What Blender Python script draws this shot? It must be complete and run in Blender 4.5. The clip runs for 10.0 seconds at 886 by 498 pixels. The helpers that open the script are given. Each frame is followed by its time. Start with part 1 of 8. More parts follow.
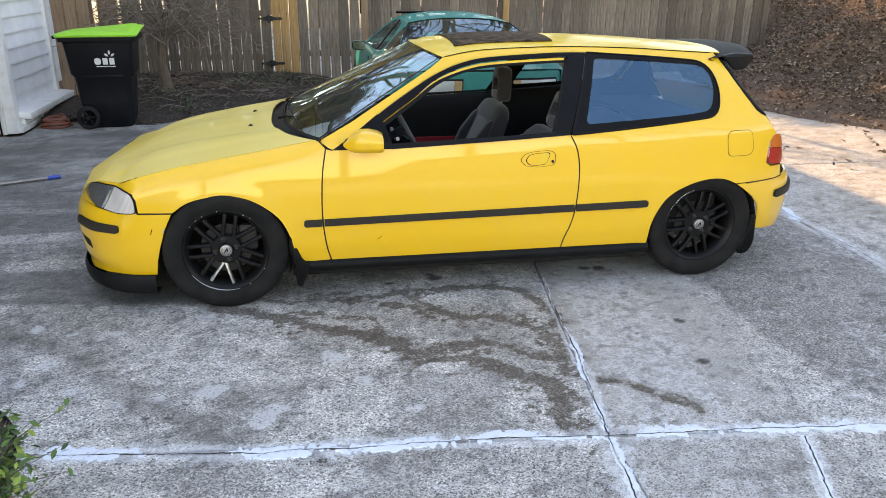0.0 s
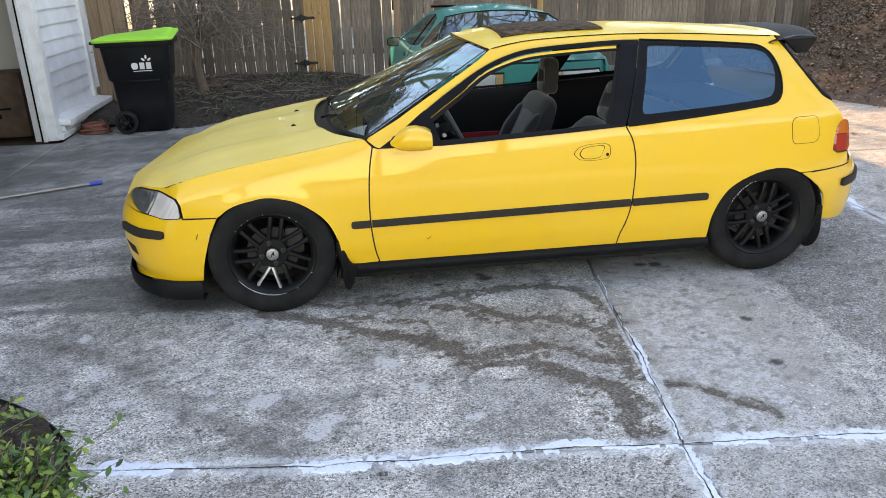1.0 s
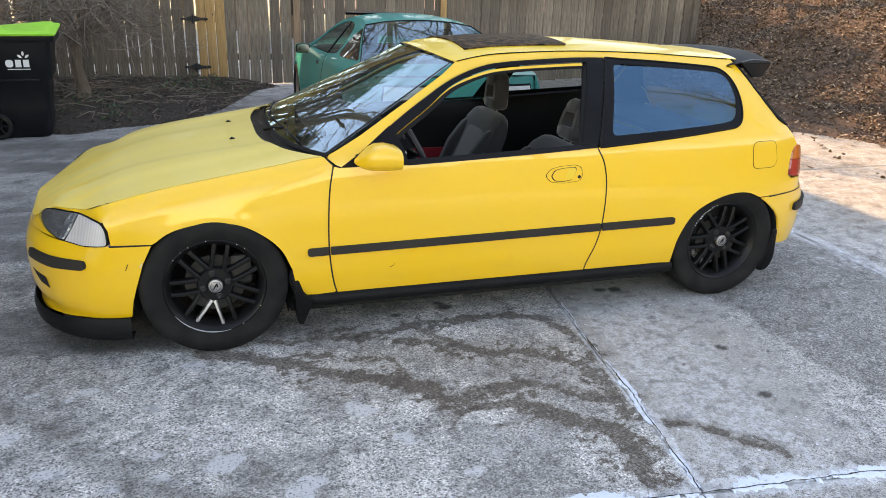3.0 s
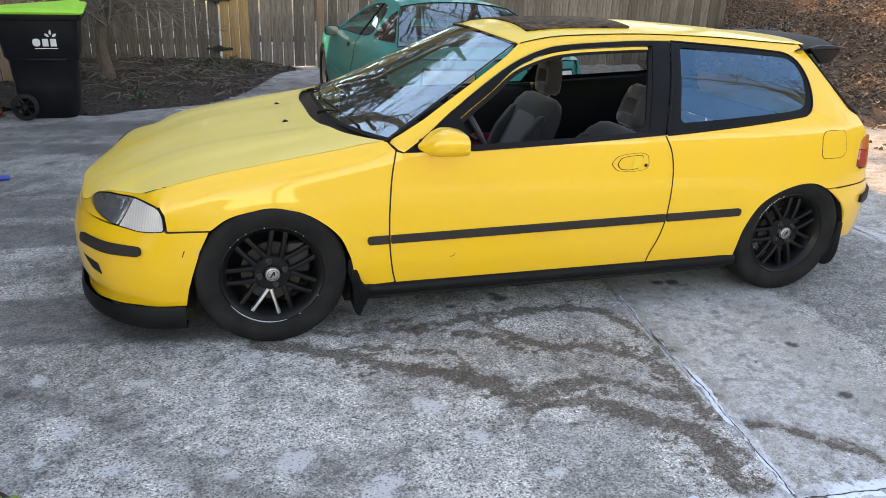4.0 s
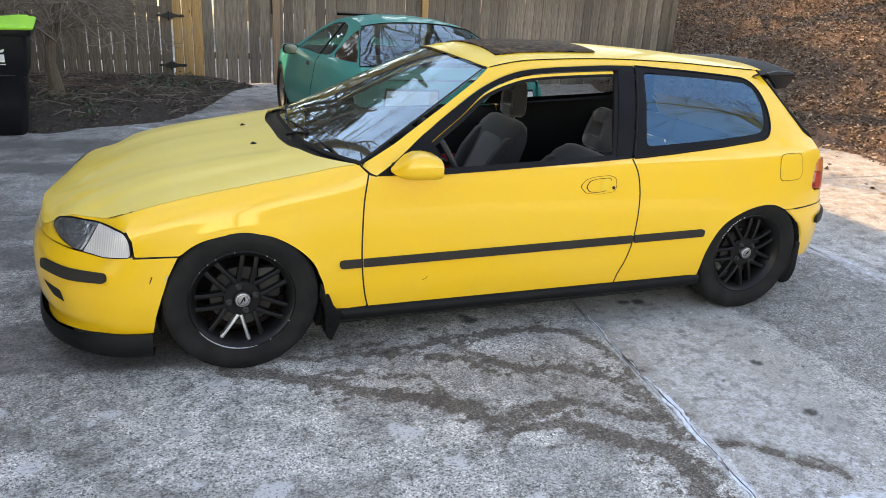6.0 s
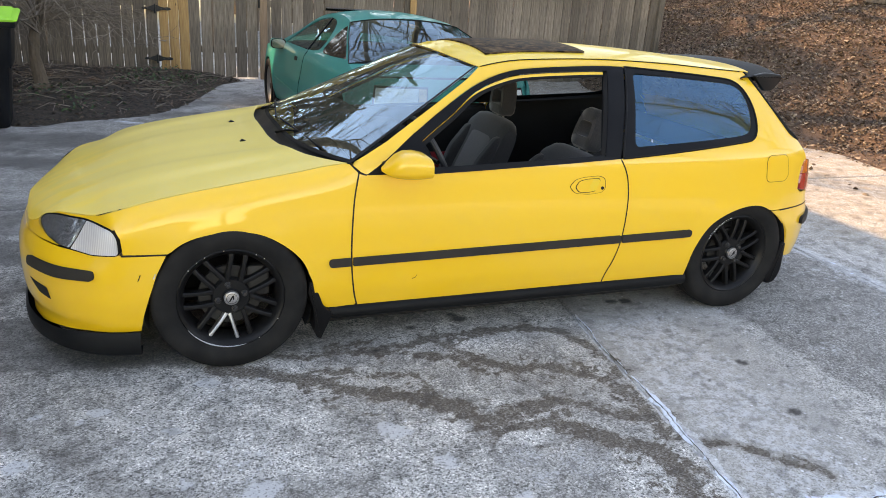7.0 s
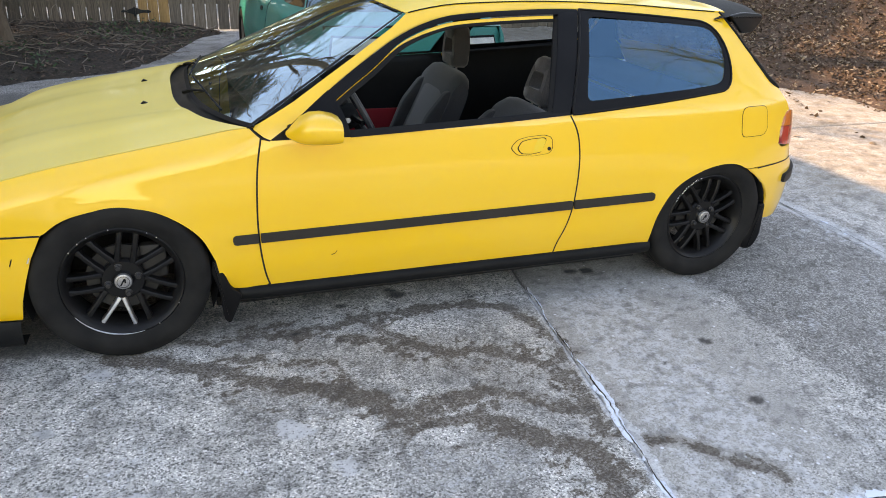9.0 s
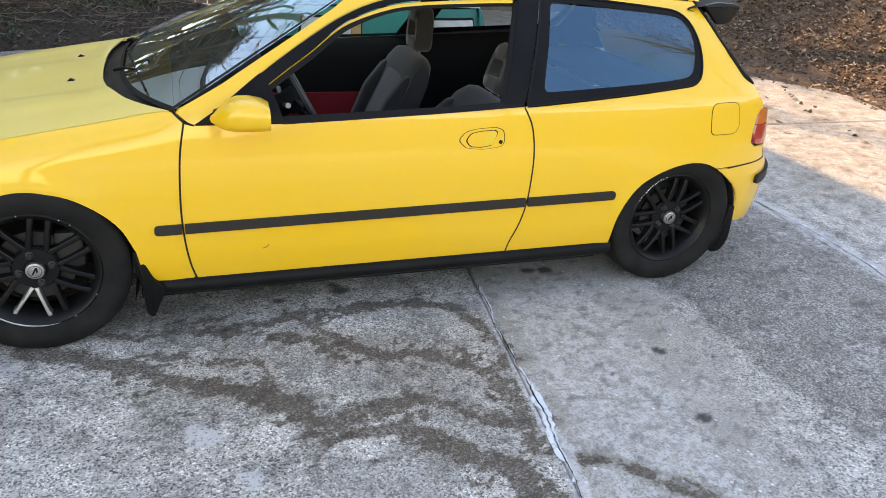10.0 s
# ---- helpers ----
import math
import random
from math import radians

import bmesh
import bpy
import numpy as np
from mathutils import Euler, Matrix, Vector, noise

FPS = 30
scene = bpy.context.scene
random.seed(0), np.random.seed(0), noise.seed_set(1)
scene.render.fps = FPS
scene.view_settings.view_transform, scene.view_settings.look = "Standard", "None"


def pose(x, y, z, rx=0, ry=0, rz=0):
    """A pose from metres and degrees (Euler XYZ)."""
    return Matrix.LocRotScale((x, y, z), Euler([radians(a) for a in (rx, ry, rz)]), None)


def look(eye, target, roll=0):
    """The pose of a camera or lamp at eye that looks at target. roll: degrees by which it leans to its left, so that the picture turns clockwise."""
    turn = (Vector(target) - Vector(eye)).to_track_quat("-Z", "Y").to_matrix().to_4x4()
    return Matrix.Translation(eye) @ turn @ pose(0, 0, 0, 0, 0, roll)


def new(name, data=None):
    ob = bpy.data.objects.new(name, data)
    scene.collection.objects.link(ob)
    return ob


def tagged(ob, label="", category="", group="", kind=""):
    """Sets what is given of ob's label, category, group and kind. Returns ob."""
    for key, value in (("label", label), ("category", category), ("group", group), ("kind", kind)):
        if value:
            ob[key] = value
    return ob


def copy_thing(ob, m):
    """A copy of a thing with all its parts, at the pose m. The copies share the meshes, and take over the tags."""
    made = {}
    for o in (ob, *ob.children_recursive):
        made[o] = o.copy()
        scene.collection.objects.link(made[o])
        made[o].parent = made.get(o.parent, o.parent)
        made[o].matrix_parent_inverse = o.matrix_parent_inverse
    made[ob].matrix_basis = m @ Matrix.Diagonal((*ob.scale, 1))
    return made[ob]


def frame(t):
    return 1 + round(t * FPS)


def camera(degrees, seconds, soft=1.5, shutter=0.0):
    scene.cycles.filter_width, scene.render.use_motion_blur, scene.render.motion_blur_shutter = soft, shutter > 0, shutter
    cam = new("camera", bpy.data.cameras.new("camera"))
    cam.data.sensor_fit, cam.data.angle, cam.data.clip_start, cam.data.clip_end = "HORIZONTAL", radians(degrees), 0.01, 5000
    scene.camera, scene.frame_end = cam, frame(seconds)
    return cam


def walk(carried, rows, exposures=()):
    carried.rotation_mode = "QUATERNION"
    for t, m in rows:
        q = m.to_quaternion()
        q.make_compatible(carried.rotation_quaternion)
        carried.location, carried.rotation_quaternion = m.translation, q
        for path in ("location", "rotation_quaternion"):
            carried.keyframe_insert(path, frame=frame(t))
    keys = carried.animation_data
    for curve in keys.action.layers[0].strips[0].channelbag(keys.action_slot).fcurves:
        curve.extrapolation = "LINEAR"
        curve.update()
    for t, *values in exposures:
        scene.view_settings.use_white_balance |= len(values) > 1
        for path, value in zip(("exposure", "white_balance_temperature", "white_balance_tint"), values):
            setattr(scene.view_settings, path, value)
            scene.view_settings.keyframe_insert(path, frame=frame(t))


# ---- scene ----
cam = camera(61.4, 10.0, soft=0.9)
PATH = [
    (0, (0.433, -3.626, 1.616), (0.773, -1.782, 0.92), 0.6),
    (0.1, (0.433, -3.622, 1.615), (0.777, -1.780, 0.917), 0.6),
    (0.2, (0.481, -3.525, 1.597), (0.677, -1.648, 0.935), 0.5),
    (0.3, (0.462, -3.515, 1.599), (0.667, -1.645, 0.916), -0.1),
    (0.5, (0.446, -3.506, 1.601), (0.653, -1.641, 0.91), -0.3),
    (1, (0.358, -3.48, 1.587), (0.614, -1.626, 0.882), -1.5),
    (1.5, (0.315, -3.361, 1.575), (0.658, -1.508, 0.904), -0.3),
    (2, (0.254, -3.204, 1.561), (0.64, -1.349, 0.919), -0.0),
    (2.2, (0.197, -3.178, 1.545), (0.625, -1.336, 0.895), -0.2),
    (3.3, (-0.034, -3.015, 1.561), (0.562, -1.232, 0.880), 2.3),
    (3.5, (-0.065, -2.964, 1.54), (0.512, -1.167, 0.878), 2.4),
    (4, (-0.186, -2.891, 1.52), (0.377, -1.11, 0.806), 2.4),
    (4.5, (-0.306, -2.859, 1.54), (0.32, -1.122, 0.771), 2.4),
    (5, (-0.304, -2.829, 1.549), (0.367, -1.102, 0.795), 3.2),
    (5.5, (-0.305, -2.819, 1.553), (0.394, -1.085, 0.843), 3.8),
    (5.7, (-0.274, -2.832, 1.542), (0.412, -1.082, 0.858), 3.4),
    (6.8, (-0.255, -2.855, 1.554), (0.450, -1.102, 0.899), 3.9),
    (7, (-0.278, -2.84, 1.559), (0.443, -1.102, 0.881), 4.1),
    (7.5, (-0.181, -2.861, 1.563), (0.48, -1.104, 0.873), 4.1),
    (8, (0.001, -2.825, 1.56), (0.563, -1.019, 0.91), 6.0),
    (8.3, (0.124, -2.782, 1.560), (0.632, -0.965, 0.897), 5.8),
    (8.5, (0.151, -2.759, 1.546), (0.684, -0.96, 0.853), 5.0),
    (8.8, (0.223, -2.709, 1.525), (0.821, -0.955, 0.770), 3.0),
    (9, (0.209, -2.648, 1.541), (0.867, -0.939, 0.737), 2.7),
    (9.5, (0.252, -2.6, 1.543), (0.9, -0.905, 0.701), 2.3),
    (10, (0.497, -2.561, 1.539), (1.141, -0.868, 0.691), 4.4),
]
walk(cam, [(t, look(eye, target, roll)) for t, eye, target, roll in PATH], exposures=[(0, 2.88, 12000, 20), (10, 2.88, 12000, 20)])
# ---------------------------------------------------------------- light
SUN_DIR = Vector((-0.75, 0.66, 0.0)).normalized()      # towards the sun, in plan
SUN_ELEV = radians(38)
world = bpy.data.worlds.new("world")
scene.world = world
world.use_nodes = True
wn = world.node_tree.nodes
sky = wn.new("ShaderNodeTexSky")
sky.sky_type = "NISHITA"
sky.sun_disc = False
sky.sun_elevation = SUN_ELEV
sky.sun_rotation = math.atan2(SUN_DIR.x, SUN_DIR.y)
sky.air_density, sky.dust_density, sky.ozone_density = 1.0, 0.1, 3.0
world.node_tree.links.new(sky.outputs[0], wn["Background"].inputs[0])
wn["Background"].inputs[1].default_value = 0.13
sun_data = bpy.data.lights.new("sun", "SUN")
sun_data.energy, sun_data.angle, sun_data.color = 1.18, radians(0.53), (1.0, 0.87, 0.73)
sun = new("sun", sun_data)
to_sun = Vector((SUN_DIR.x * math.cos(SUN_ELEV), SUN_DIR.y * math.cos(SUN_ELEV), math.sin(SUN_ELEV)))
sun.matrix_world = look(to_sun * 40, (0, 0, 0))
# ---------------------------------------------------------------- small tools
from mathutils import geometry


class Curve1:
    """A smooth monotone curve through knots."""
    def __init__(self, *knots):
        k = np.array(knots, float)
        self.x, self.y = k[:, 0], k[:, 1]
        h, d = np.diff(self.x), np.diff(self.y) / np.diff(self.x)
        m = np.zeros(len(k))
        m[0], m[-1] = d[0], d[-1]
        for i in range(1, len(k) - 1):
            if d[i - 1] * d[i] > 0:
                w1, w2 = 2 * h[i] + h[i - 1], h[i] + 2 * h[i - 1]
                m[i] = (w1 + w2) / (w1 / d[i - 1] + w2 / d[i])
        self.h, self.m = h, m

    def __call__(self, v):
        v = min(max(v, self.x[0]), self.x[-1])
        i = min(int(np.searchsorted(self.x, v, side="right")) - 1, len(self.h) - 1)
        h = self.h[i]
        s = (v - self.x[i]) / h
        return float((1 + 2 * s) * (1 - s) ** 2 * self.y[i] + s * (1 - s) ** 2 * h * self.m[i]
                     + s * s * (3 - 2 * s) * self.y[i + 1] + s * s * (s - 1) * h * self.m[i + 1])


def ease(a, b, v):
    s = min(max((v - a) / (b - a), 0.0), 1.0)
    return s * s * (3 - 2 * s)


def spline(pts, n=6, closed=False):
    """Points along a Catmull-Rom curve."""
    p = [Vector(q) for q in pts]
    out, last = [], len(p) if closed else len(p) - 1
    for i in range(last):
        a = p[i - 1] if (i or closed) else p[0] * 2 - p[1]
        b, c = p[i], p[(i + 1) % len(p)]
        d = p[(i + 2) % len(p)] if (closed or i + 2 < len(p)) else c * 2 - b
        for k in range(n):
            s = k / n
            out.append(0.5 * ((2 * b) + (c - a) * s + (2 * a - 5 * b + 4 * c - d) * s * s + (3 * b - a - 3 * c + d) * s ** 3))
    if not closed:
        out.append(p[-1])
    return out


def resample(pts, n):
    """n points at even steps along a line of points."""
    p = [Vector(q) for q in pts]
    d = [0.0]
    for a, b in zip(p, p[1:]):
        d.append(d[-1] + (b - a).length)
    out, j = [], 0
    for i in range(n):
        s = d[-1] * i / (n - 1)
        while j < len(p) - 2 and d[j + 1] < s:
            j += 1
        f = (s - d[j]) / max(d[j + 1] - d[j], 1e-9)
        out.append(p[j].lerp(p[j + 1], f))
    return out


def round_poly(pts, r, n=4):
    """A closed outline with its corners rounded by r (one number, or one a corner)."""
    out, m = [], len(pts)
    for i in range(m):
        a, b, c = Vector(pts[i - 1]), Vector(pts[i]), Vector(pts[(i + 1) % m])
        q = r[i] if isinstance(r, (list, tuple)) else r
        if q <= 0:
            out.append(b)
            continue
        u = b + (a - b).normalized() * min(q, (a - b).length * 0.49)
        v = b + (c - b).normalized() * min(q, (c - b).length * 0.49)
        for k in range(n + 1):
            s = k / n
            out.append(u * (1 - s) ** 2 + b * 2 * s * (1 - s) + v * s * s)
    return out


def thing(name, label, category, group="", kind="", at=None):
    """An Empty at a thing's base, which carries its parts."""
    ob = new(name)
    ob.empty_display_size = 0.1
    if at is not None:
        ob.matrix_world = at
    return tagged(ob, label, category, group, kind)


def mesh_ob(name, me, mat, parent=None, label=""):
    if mat is not None:
        me.materials.append(mat)
    ob = new(name, me)
    if parent is not None:
        ob.parent = parent
    if label:
        ob["label"] = label
    return ob


def part(name, bm, mat, parent=None, label="", smooth=True, sharp=35):
    """A bmesh as one mesh object under a thing or a part."""
    if smooth:
        lim = math.cos(radians(sharp))
        bm.normal_update()
        for f in bm.faces:
            f.smooth = True
        for e in bm.edges:
            if len(e.link_faces) == 2 and e.link_faces[0].normal.dot(e.link_faces[1].normal) < lim:
                e.smooth = False
    me = bpy.data.meshes.new(name)
    bm.to_mesh(me)
    bm.free()
    return mesh_ob(name, me, mat, parent, label)


def raw(name, verts, faces, mat, parent=None, label="", smooth=False):
    me = bpy.data.meshes.new(name)
    me.from_pydata([tuple(v) for v in verts], [], faces)
    if smooth:
        me.shade_smooth()
    me.update()
    return mesh_ob(name, me, mat, parent, label)


def inside(p, poly):
    c, x, y = False, p[0], p[1]
    j = len(poly) - 1
    for i in range(len(poly)):
        xi, yi, xj, yj = poly[i][0], poly[i][1], poly[j][0], poly[j][1]
        if (yi > y) != (yj > y) and x < (xj - xi) * (y - yi) / (yj - yi) + xi:
            c = not c
        j = i
    return c


def near_edge(p, poly, r):
    j, px, py = len(poly) - 1, p[0], p[1]
    for i in range(len(poly)):
        ax, ay, bx, by = poly[j][0], poly[j][1], poly[i][0], poly[i][1]
        dx, dy = bx - ax, by - ay
        s = min(max(((px - ax) * dx + (py - ay) * dy) / max(dx * dx + dy * dy, 1e-12), 0), 1)
        if (ax + s * dx - px) ** 2 + (ay + s * dy - py) ** 2 < r * r:
            return True
        j = i
    return False


def fill_grid(poly, step):
    """Points and triangles that fill an outline, with an even grid inside."""
    poly = [(float(p[0]), float(p[1])) for p in poly]
    dense = []
    for i, a in enumerate(poly):
        b = poly[(i + 1) % len(poly)]
        n = max(1, int(math.hypot(b[0] - a[0], b[1] - a[1]) / step))
        dense += [(a[0] + (b[0] - a[0]) * k / n, a[1] + (b[1] - a[1]) * k / n) for k in range(n)]
    xs, ys = [p[0] for p in dense], [p[1] for p in dense]
    pts = [Vector(p) for p in dense]
    gx = math.floor(min(xs) / step) * step
    while gx < max(xs):
        gy = math.floor(min(ys) / step) * step
        while gy < max(ys):
            if inside((gx, gy), dense) and not near_edge((gx, gy), dense, step * 0.45):
                pts.append(Vector((gx, gy)))
            gy += step
        gx += step
    n = len(dense)
    res = geometry.delaunay_2d_cdt(pts, [(i, (i + 1) % n) for i in range(n)], [], 0, 1e-6)
    verts, faces = res[0], res[2]
    keep = []
    for f in faces:
        c = sum((verts[i] for i in f), Vector((0, 0))) / len(f)
        if inside(c, dense):
            a, b, d = (verts[i] for i in f[:3])
            if (b - a).cross(d - a) < 0:
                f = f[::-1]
            keep.append(list(f))
    return verts, keep


def panel(name, poly, surf, mat, parent=None, label="", step=0.045, thick=0.012, lift=0.0, mirror=None):
    """A sheet cut to an outline on a curved surface surf(u, v) -> Vector, with its edges turned in by thick.
    lift: how far it stands off the surface. mirror: the y about which a second half is joined to it."""
    uv, faces = fill_grid(poly, step)
    pos, nor = [], []
    e = 0.004
    for p in uv:
        o = surf(p.x, p.y)
        n = (surf(p.x + e, p.y) - surf(p.x - e, p.y)).cross(surf(p.x, p.y + e) - surf(p.x, p.y - e)).normalized()
        pos.append(o + n * lift)
        nor.append(n)
    count = {}
    for f in faces:
        for a, b in zip(f, f[1:] + f[:1]):
            count[(a, b)] = count.get((a, b), 0) + 1
    rim = [ab for ab in count if (ab[1], ab[0]) not in count]
    twin = {}
    verts, norms = list(pos), list(nor)
    if thick > 0:
        for a, b in rim:
            for i in (a, b):
                if i not in twin:
                    twin[i] = len(verts)
                    verts.append(pos[i] - nor[i] * thick)
                    norms.append(nor[i])
        faces = faces + [[b, a, twin[a], twin[b]] for a, b in rim]
    if mirror is not None:
        k = len(verts)
        verts += [Vector((v.x, 2 * mirror - v.y, v.z)) for v in verts[:k]]
        norms += [Vector((v.x, -v.y, v.z)) for v in norms[:k]]
        faces = faces + [[i + k for i in f[::-1]] for f in faces]
    me = bpy.data.meshes.new(name)
    me.from_pydata([tuple(v) for v in verts], [], faces)
    me.shade_smooth()
    me.update()
    me.normals_split_custom_set_from_vertices([tuple(n) for n in norms])
    return mesh_ob(name, me, mat, parent, label)


def sheet(name, rows, mat, parent=None, label="", closed=False, thick=0.0, flip=False):
    """A smooth sheet through rows of points (all rows of one length)."""
    n, m = len(rows), len(rows[0])
    verts = [Vector(p) for r in rows for p in r]
    faces = []
    for i in range(n - 1):
        for j in range(m if closed else m - 1):
            k = (j + 1) % m
            f = [i * m + j, i * m + k, (i + 1) * m + k, (i + 1) * m + j]
            faces.append(f[::-1] if flip else f)
    bm = bmesh.new()
    vs = [bm.verts.new(v) for v in verts]
    for f in faces:
        try:
            bm.faces.new([vs[i] for i in f])
        except ValueError:
            pass
    if thick:
        bm.normal_update()
        bmesh.ops.solidify(bm, geom=bm.faces[:], thickness=thick)
    return part(name, bm, mat, parent, label, sharp=50)


def box_bm(size, at=(0, 0, 0), bevel=0.0, seg=2, rot=None, bm=None):
    bm = bm or bmesh.new()
    m = Matrix.Translation(at) @ (rot.to_4x4() if rot else Matrix()) @ Matrix.Diagonal((*size, 1))
    g = bmesh.ops.create_cube(bm, size=1.0, matrix=m)
    if bevel:
        es = list({e for v in g["verts"] for e in v.link_edges})
        bmesh.ops.bevel(bm, geom=es, offset=bevel, segments=seg, affect="EDGES", profile=0.5)
    return bm


def box(name, size, at, mat, parent=None, label="", bevel=0.004, seg=2, rot=None):
    return part(name, box_bm(size, at, bevel, seg, rot), mat, parent, label)


def tube_bm(pts, radii, sides=6, bm=None, cap=True):
    """A tube along points; radii: one number, or one a point."""
    bm = bm or bmesh.new()
    p = [Vector(q) for q in pts]
    if not isinstance(radii, (list, tuple)):
        radii = [radii] * len(p)
    rings, up = [], None
    for i, q in enumerate(p):
        t = (p[min(i + 1, len(p) - 1)] - p[max(i - 1, 0)]).normalized()
        if up is None:
            up = t.orthogonal().normalized()
        up = (up - t * up.dot(t)).normalized()
        side = t.cross(up)
        rings.append([bm.verts.new(q + (up * math.cos(a) + side * math.sin(a)) * radii[i])
                      for a in (2 * math.pi * k / sides for k in range(sides))])
    for a, b in zip(rings, rings[1:]):
        for k in range(sides):
            bm.faces.new((a[k], a[(k + 1) % sides], b[(k + 1) % sides], b[k]))
    if cap and sides > 2:
        bm.faces.new(rings[0][::-1])
        bm.faces.new(rings[-1])
    return bm


def lathe_bm(profile, n=48, axis="y", bm=None, at=(0, 0, 0), close=False):
    """A turned body: profile of (radius, height along the axis)."""
    bm = bm or bmesh.new()
    at = Vector(at)
    rings = []
    for r, h in profile:
        ring = []
        for k in range(n):
            a = 2 * math.pi * k / n
            c, s = r * math.cos(a), r * math.sin(a)
            q = {"y": (c, h, s), "z": (c, s, h), "x": (h, c, s)}[axis]
            ring.append(bm.verts.new(at + Vector(q)))
        rings.append(ring)
    pairs = list(zip(rings, rings[1:])) + ([(rings[-1], rings[0])] if close else [])
    for a, b in pairs:
        for k in range(n):
            bm.faces.new((a[k], a[(k + 1) % n], b[(k + 1) % n], b[k]))
    bmesh.ops.recalc_face_normals(bm, faces=bm.faces[:])
    return bm


def prism_bm(outline, depth, at=None, bevel=0.0, bm=None, seg=1):
    """An outline in x, z given depth along y, then moved by the pose at."""
    bm = bm or bmesh.new()
    a = [bm.verts.new((p[0], 0, p[1])) for p in outline]
    b = [bm.verts.new((p[0], depth, p[1])) for p in outline]
    faces = [bm.faces.new(a), bm.faces.new(b[::-1])]
    n = len(a)
    for i in range(n):
        faces.append(bm.faces.new((a[i], b[i], b[(i + 1) % n], a[(i + 1) % n])))
    bmesh.ops.recalc_face_normals(bm, faces=faces)
    if bevel:
        es = [e for f in faces[:2] for e in f.edges]
        bmesh.ops.bevel(bm, geom=list(set(es)), offset=bevel, segments=seg, affect="EDGES", profile=0.5)
    if at is not None:
        bmesh.ops.transform(bm, matrix=at, verts=list({v for v in bm.verts}))
    return bm


# noise on arrays, for the concrete and the ground
_lat = np.random.RandomState(7).rand(256, 256)


def vnoise(x, y):
    xi, yi = np.floor(x).astype(int), np.floor(y).astype(int)
    fx, fy = x - xi, y - yi
    fx, fy = fx * fx * (3 - 2 * fx), fy * fy * (3 - 2 * fy)
    g = lambda a, b: _lat[a % 256, b % 256]
    return (g(xi, yi) * (1 - fx) + g(xi + 1, yi) * fx) * (1 - fy) + (g(xi, yi + 1) * (1 - fx) + g(xi + 1, yi + 1) * fx) * fy


def fbm(x, y, octaves=4):
    s, a, t = 0.0, 0.5, 0.0
    for k in range(octaves):
        s = s + a * vnoise(x * 2 ** k + 17.3 * k, y * 2 ** k + 5.1 * k)
        t, a = t + a, a * 0.5
    return s / t


def smooth_np(a, b, v):
    s = np.clip((v - a) / (b - a), 0, 1)
    return s * s * (3 - 2 * s)


def line_dist(x, y, pts):
    d = np.full(np.shape(x), 1e9)
    for (ax, ay), (bx, by) in zip(pts, pts[1:]):
        dx, dy = bx - ax, by - ay
        s = np.clip(((x - ax) * dx + (y - ay) * dy) / (dx * dx + dy * dy), 0, 1)
        d = np.minimum(d, np.hypot(ax + s * dx - x, ay + s * dy - y))
    return d
